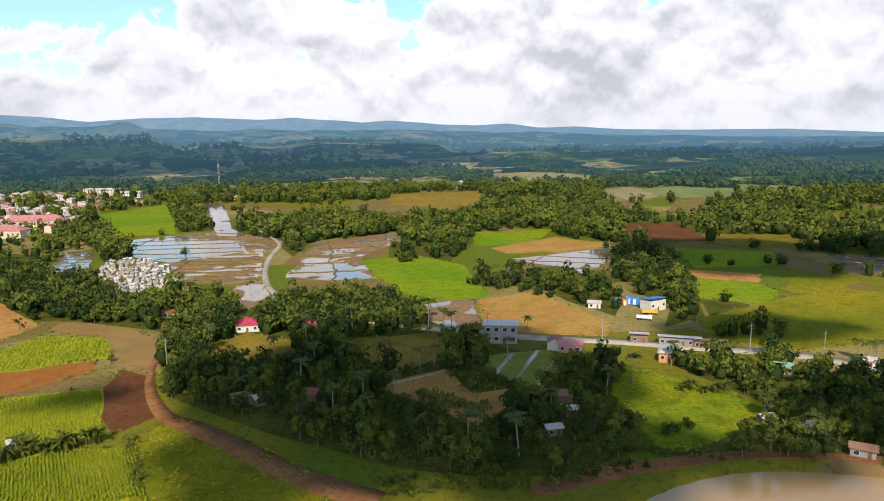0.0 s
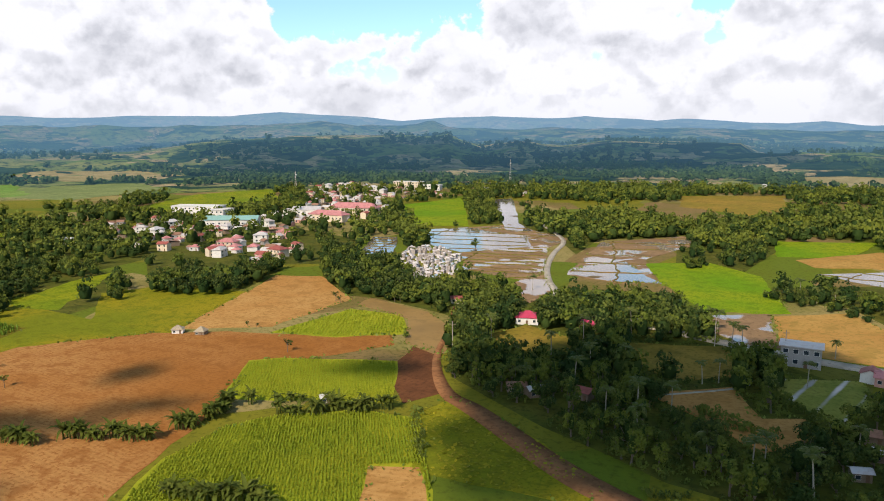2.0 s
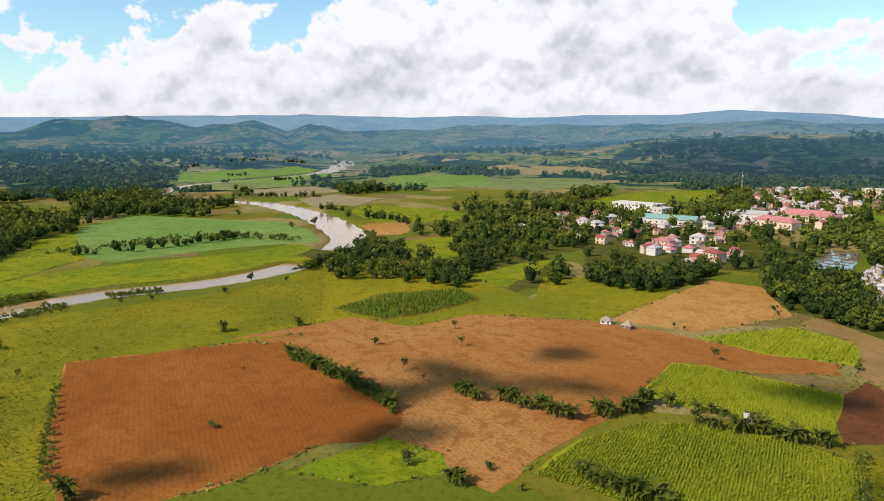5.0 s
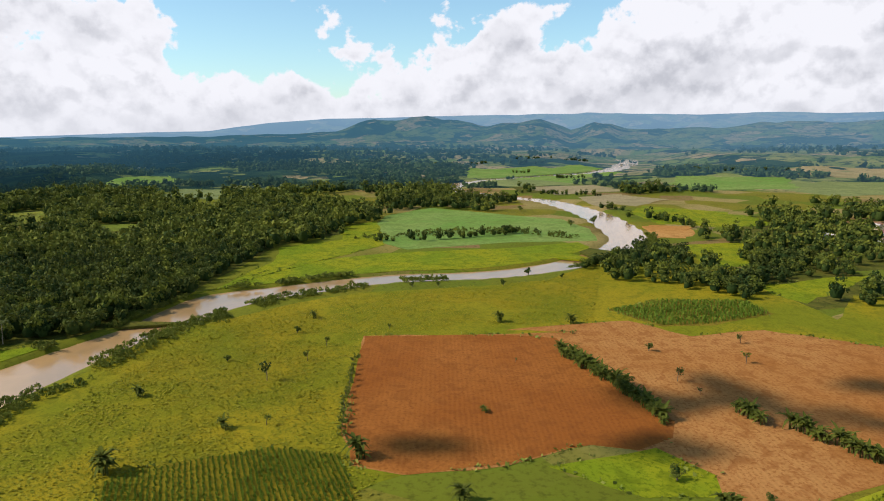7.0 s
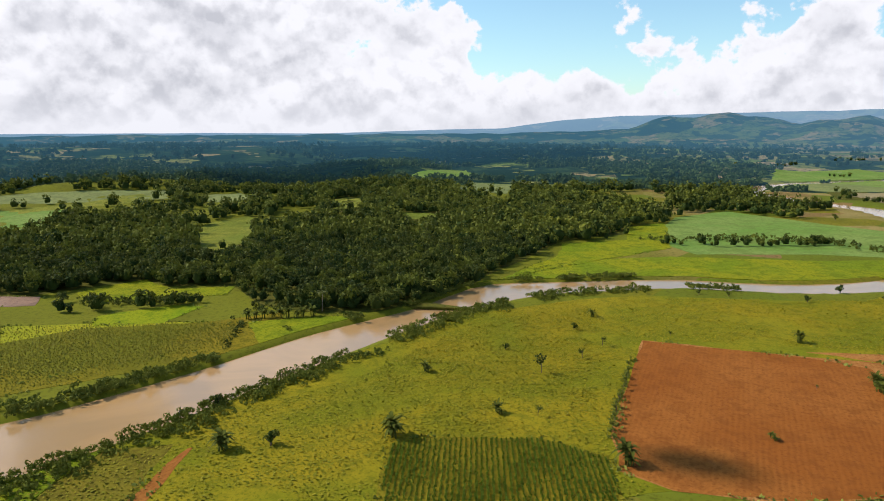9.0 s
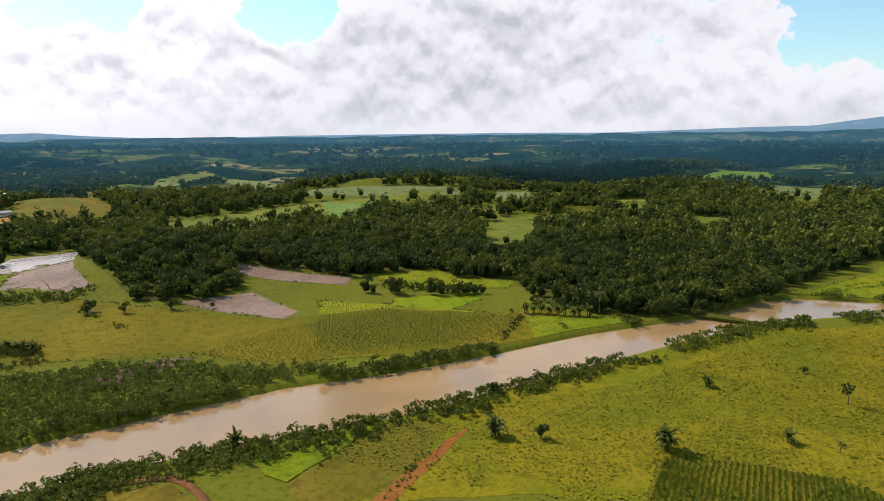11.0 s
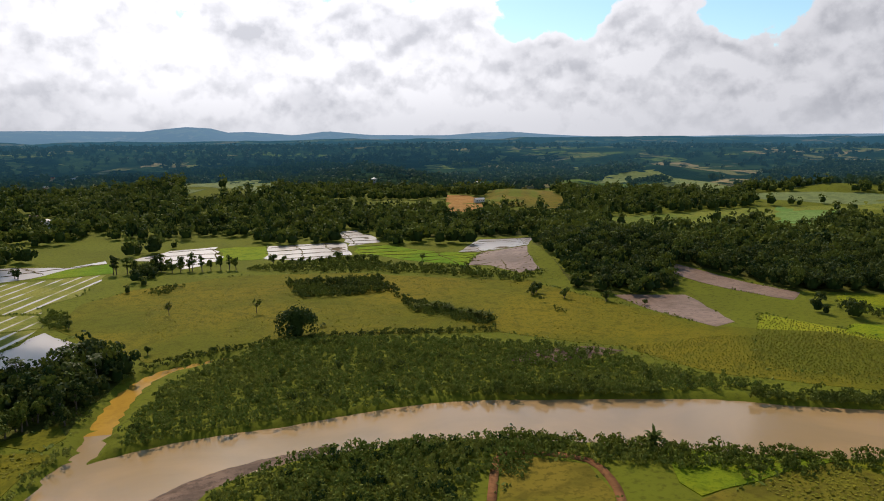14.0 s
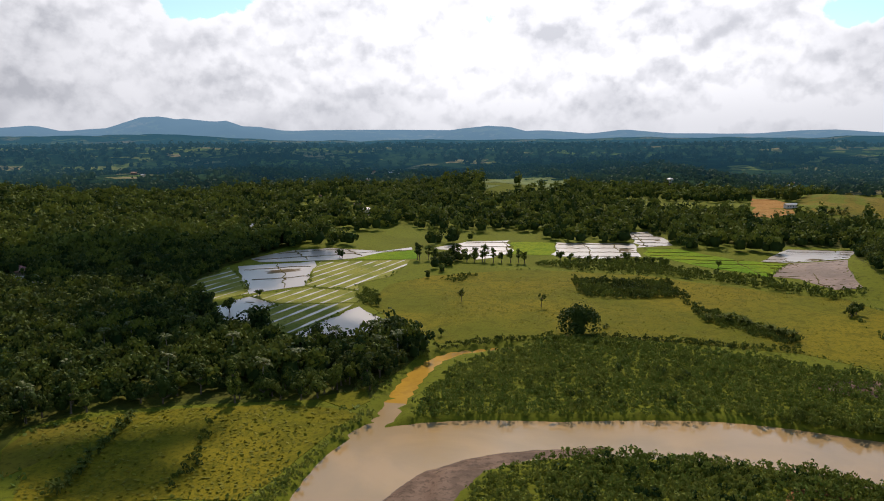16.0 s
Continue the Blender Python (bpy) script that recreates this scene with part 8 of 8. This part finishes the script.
crop_rows("corn", [(-107.4, 124.6), (-118.0, 147.3), (-111.5, 153.0), (-81.3, 161.7), (-69.7, 136.9), (-88.7, 129.4)], 0.7, 0.42, 30, 0.6, CORN_RIPE, 23, "yellow-green corn", 3, 0.2, 0.055)
crop_rows("corn", [(-129.1, 173.2), (-121.2, 206.1), (-101.0, 205.8), (-90.7, 188.1), (-108.1, 176.8)], 1.1, 0.8, 20, 0.8, CORN_RIPE, 24, "low yellow-green crop", 2)
crop_rows("corn", [(-221.7, 97.9), (-231.1, 120.9), (-223.7, 150.0), (-206.8, 148.3), (-198.8, 122.5), (-199.7, 106.0)], 1.1, 0.7, 60, 1.4, CORN_LEAF, 25, "dark green crop", 2)
crop_rows("corn", [(-177.8, -181.9), (-189.9, -150.9), (-198.7, -110.7), (-176.0, -104.6), (-159.8, -119.1), (-147.7, -131.8), (-133.7, -138.7)], 1.2, 1.1, 70, 0.5, CORN_DRY, 26, "corn on the far bank", 2)
crop_rows("corn", [(-117.8, -166.4), (-146.2, -166.3), (-179.8, -154.9), (-187.8, -129.2), (-203.5, -112.2), (-174.3, -101.3), (-158.5, -113.4), (-123.4, -140.1), (-112.7, -156.4)], 1.2, 1.1, 70, 0.5, CORN_DRY, 27, "ripening corn beyond the river", 2)


def grass_tufts(outline, spacing, seed, mat, label, height=0.5, cut=0.0):
    x, y = spread_points(outline, spacing, seed, 1.0, 0, 330)
    ok = (value_noise(x / 14, y / 14, seed, 4) > cut) & (water_distance(x, y) > 2.0)
    for poly in TUFT_FREE:
        ok &= ~inside(x, y, poly)
    x, y = x[ok], y[ok]
    rng = np.random.default_rng(seed)
    n = len(x)
    c = np.stack([x, y, land(x, y) + 0.2 + height * 0.12], 1)
    nrm = rng.normal(size=(n, 3))
    nrm[:, 2] = np.abs(nrm[:, 2]) * 0.6 + 2.4
    v, f = quads(c, nrm, height * 2.0 * rng.uniform(0.6, 1.3, n), rng, 0.7)
    return tagged(new("grass_tufts", mesh_from("grass_tufts", v, f, [mat])), label, "grass", kind="stuff")


TUFT = leafage("tuft_grass", rgb(0.155, 0.160, 0.009), rgb(0.235, 0.200, 0.010), rgb(0.28, 0.24, 0.016), patch=0.06)
# darker tufts to match, with that shade in their colour too
TUFT_DIM = leafage("dimmed_tuft_grass", rgb(0.125, 0.125, 0.008), rgb(0.185, 0.160, 0.010), rgb(0.215, 0.185, 0.014), patch=0.06)
TUFT_FREE = [[(-101.3, -33.6), (-124.2, -38.6), (-128.1, -31.9), (-132.9, -10.1), (-126.8, 2.7), (-109.9, 5.1)], [(-207.1, 12.7), (-200.3, 56.3), (-198.1, 76.7), (-205.2, 56.3), (-207.1, 77.0), (-207.4, 98.4), (-187.6, 108.9), (-88.9, 67.1), (-111.1, 63.6), (-119.3, 58.3), (-123.5, 51.7), (-117.1, 32.8), (-117.1, 13.8), (-122.3, 4.9), (-137.0, 3.9), (-165.7, 7.0)], [(-92.3, -73.8), (-113.5, -76.8), (-114.2, -74.9), (-93.1, -70.2)]]
grass_tufts([(-208.6, -62.4), (-227.3, -40.1), (-254.6, -7.7), (-268.1, 44.8), (-274.8, 93.6), (-294.0, 114.0), (-306.9, 132.5), (-210.0, 86.8), (-208.4, 12.4), (-131.7, 3.8), (-111.1, 13.0), (-110.1, 3.7), (-123.0, -40.7), (-180.8, -57.2)], 0.92, 31, TUFT, "rough yellow-green grass tufts", 0.33, -0.3)
grass_tufts([(-95.0, -100.7), (-110.0, -83.6), (-130.8, -77.7), (-159.8, -57.1), (-196.6, -44.6), (-226.6, -29.2), (-244.6, -0.1), (-109.0, 1.0), (-87.9, -93.7)], 0.88, 32, TUFT, "rough yellow-green grass tufts by the river", 0.33, -0.3)
grass_tufts([(21.9, -256.4), (3.9, -297.9), (-25.0, -298.6), (-108.4, -292.8), (-149.1, -263.0), (-147.4, -191.6), (-117.3, -151.7), (-101.1, -177.5), (-68.5, -193.0), (-23.4, -210.2), (8.4, -213.0), (18.7, -232.8)], 1.3, 33, TUFT_DIM, "rough pasture grass beyond the shrubs", 0.3, -0.2)
grass_tufts([(79.3, -105.2), (94.3, -133.9), (81.8, -142.1), (67.0, -146.1), (48.8, -149.4), (31.7, -148.0), (27.4, -145.0), (33.4, -129.0), (40.6, -107.3)], 1.2, 34, TUFT_DIM, "rough grass below the wood", 0.45, 0.0)
grass_tufts([(-62.3, 130.7), (-58.1, 142.9), (-47.0, 138.3), (-32.8, 127.4), (-18.0, 113.9), (-20.6, 106.5), (-51.1, 107.2)], 1.2, 35, TUFT, "grass tufts beside the track", 0.45, -0.1)
grass_tufts([(46.2, 174.2), (58.0, 166.1), (70.2, 146.9), (66.4, 138.4), (45.6, 124.1), (40.8, 127.4), (39.3, 154.6)], 1.4, 36, TUFT, "grass tufts on the sunlit slope", 0.4, 0.1)


# ---- bunds between the paddies ----
def bunds(outline, across, along, turn, label, width=0.7):
    """Low earth banks that divide a plot into paddies."""
    o = np.array(outline)
    c = o.mean(0)
    reach = np.linalg.norm(o - c, axis=1).max()
    ca, sa = math.cos(radians(turn)), math.sin(radians(turn))
    rng = np.random.default_rng(int(abs(c[0]) + abs(c[1])))
    pieces = []
    lines = []
    for s in np.arange(-reach, reach, across):
        lines.append([(s + rng.uniform(-1, 1) + 0.8 * math.sin(t / 9 + s), t) for t in np.arange(-reach, reach, 3.0)])
    for s in np.arange(-reach, reach, along):
        lines.append([(t, s + rng.uniform(-1, 1) + 0.8 * math.sin(t / 8 + s)) for t in np.arange(-reach, reach, 3.0)])
    for ln in lines:
        w = np.array([(c[0] + u * ca - v * sa, c[1] + u * sa + v * ca) for u, v in ln])
        ins = inside(w[:, 0], w[:, 1], outline)
        for a, b, i, j in zip(w[:-1], w[1:], ins[:-1], ins[1:]):
            if i and j:
                z = float(land(*a)) + 0.12
                pieces.append(tube([(a[0], a[1], z), (b[0], b[1], z)], [width / 2, width / 2], 5))
    if not pieces:
        return None
    return tagged(new("paddy_bunds", mesh_from("paddy_bunds", *merge(pieces), [BUND])), label, "bund", kind="stuff")


bunds([(-180, 404), (-159, 422), (-112, 392), (-99.2, 361.2), (-128.6, 331.0), (-152.4, 347.8)], 15, 75, 96, "low earth bunds between flooded paddies", 0.5)
bunds([(-159, 422), (-138, 445), (-87, 395), (-90.3, 360.7), (-99.2, 361.2), (-112, 392)], 12, 45, 80, "muddy bunds beside the road", 0.6)
bunds([(-128.1, 329.5), (-98.7, 359.5), (-89.4, 357.1), (-76.6, 296.2), (-76.0, 274.0), (-109.6, 286.4)], 9, 70, 96, "grassy bunds in harvested paddies", 0.9)
bunds([(-66.9, 352.3), (-67.4, 389.3), (-27, 427), (-19.0, 396.3), (-38.7, 342.3), (-28.2, 287.8), (-41.5, 282.9), (-65.6, 293.2)], 21, 46, 100, "dark bunds between wet paddies", 0.7)
bunds([(33.5, 330.1), (87.5, 359.6), (83.7, 330.1), (60.9, 293.5), (56.5, 308.9), (43.9, 317.9)], 14, 30, 70, "bunds between flooded paddies", 0.5)
bunds([(-174.1, 306.5), (-197, 364), (-183, 370), (-161.2, 318.8)], 9, 30, 100, "bunds between flooded paddies", 0.5)
bunds([(-129.1, -337.7), (-157, -375), (-188, -369), (-164.3, -328.7), (-141.7, -270.7), (-131.7, -271.3), (-126.9, -292.4), (-119.0, -300.5)], 9, 30, 80, "bunds of terraced paddies", 0.5)
bunds([(-37.8, -397.1), (-80, -394), (-77.0, -351.5), (-52.1, -344.9), (-33.1, -353.0)], 13, 16, 88, "bunds of shining paddies", 0.45)
bunds([(-90, -441), (-100, -446), (-103, -388), (-82.4, -381.1), (-83, -407)], 12, 30, 88, "bunds of small terraces", 0.45)
bunds([(28.4, -373.8), (11, -401), (-12, -404), (-13.3, -359.7), (4.0, -340.8), (12.8, -358.1)], 14, 26, 95, "bunds of flooded paddies", 0.45)
bunds([(117.8, -339.6), (103.7, -366.5), (85.1, -374.3), (55.5, -364.8), (40.8, -378.5), (40.1, -370.9), (54.9, -361.2), (66.9, -340.6), (84.6, -335.7), (109.4, -330.1)], 16, 26, 115, "bunds of long flooded paddies", 0.45)
bunds([(117.1, -318.2), (83.9, -332.7), (80.4, -322.4), (74.0, -277.5), (90.9, -261.9), (104.0, -290.3)], 24, 20, 110, "bunds of flooded terraces", 0.45)
bunds([(-83.5, -379.0), (-100.3, -377.7), (-109.4, -356.2), (-135.1, -324.7), (-117.8, -300.6), (-107.5, -314.9), (-94.4, -333.8), (-79.0, -351.4)], 11, 60, 85, "low bunds of a rice strip", 0.4)

# the row of slender trees before the flooded paddies, and single trees on their banks
row([(35.8, -339.9), (22.9, -335.9), (9.4, -335.0), (-4.1, -332.5), (-17.6, -331.5)], 3.6, [TREE_KINDS[5], TREE_KINDS[2], TREE_KINDS[0]], 0.75, 2.0)
row([(-34.5, -338.1), (-53.1, -333.6), (-72.7, -335.3), (-83.2, -322.4)], 4.5, [TREE_KINDS[4], TREE_KINDS[0]], 0.7, 1.2)
for x, y, s in ((107.2, -251.5, 0.8), (88.8, -232.3, 0.9), (86.1, -257.1, 0.45), (73.6, -344.2, 0.7), (49.5, -196.1, 1.0), (73.7, -216.3, 0.8), (-105.0, -323.8, 0.5), (-122.6, -237.0, 0.7), (38.9, -244.7, 0.5), (13.8, -206.5, 0.4), (-149.9, -206.6, 0.4), (-119.6, -233.7, 0.7), (-210.3, -187.3, 0.7)):
    plant(TREE_KINDS[0], x, y, s)


# ---- weedy verges along the field edges ----
def verges(seed):
    rng = np.random.default_rng(seed)
    pts = []
    for poly in [c for c in CLEAR[:EDGE_COUNT]]:
        for a, b in zip(poly, poly[1:] + poly[:1]):
            a, b = np.array(a), np.array(b)
            n = int(np.linalg.norm(b - a) / 0.8)
            if n > 1 and min(np.linalg.norm(a), np.linalg.norm(b)) < 330:
                t = rng.uniform(0, 1, n)[:, None]
                pts.append(a + (b - a) * t + rng.normal(size=(n, 2)) * 0.7)
    p = np.concatenate(pts)
    ok = (value_noise(p[:, 0] / 11, p[:, 1] / 11, seed, 3) > 0.0) & (water_distance(p[:, 0], p[:, 1]) > 2.5)
    for poly in TUFT_FREE[:1]:
        ok &= ~inside(p[:, 0], p[:, 1], poly)
    p = p[ok]
    n = len(p)
    c = np.c_[p, land(p[:, 0], p[:, 1]) + 0.3]
    nrm = rng.normal(size=(n, 3))
    nrm[:, 2] = np.abs(nrm[:, 2]) * 0.7 + 0.2
    v, f = quads(c, nrm, rng.uniform(0.5, 1.3, n), rng, 0.6)
    return tagged(new("verge_weeds", mesh_from("verge_weeds", v, f, [REED])), "ragged green weeds along field edges", "weeds", kind="stuff")


verges(61)
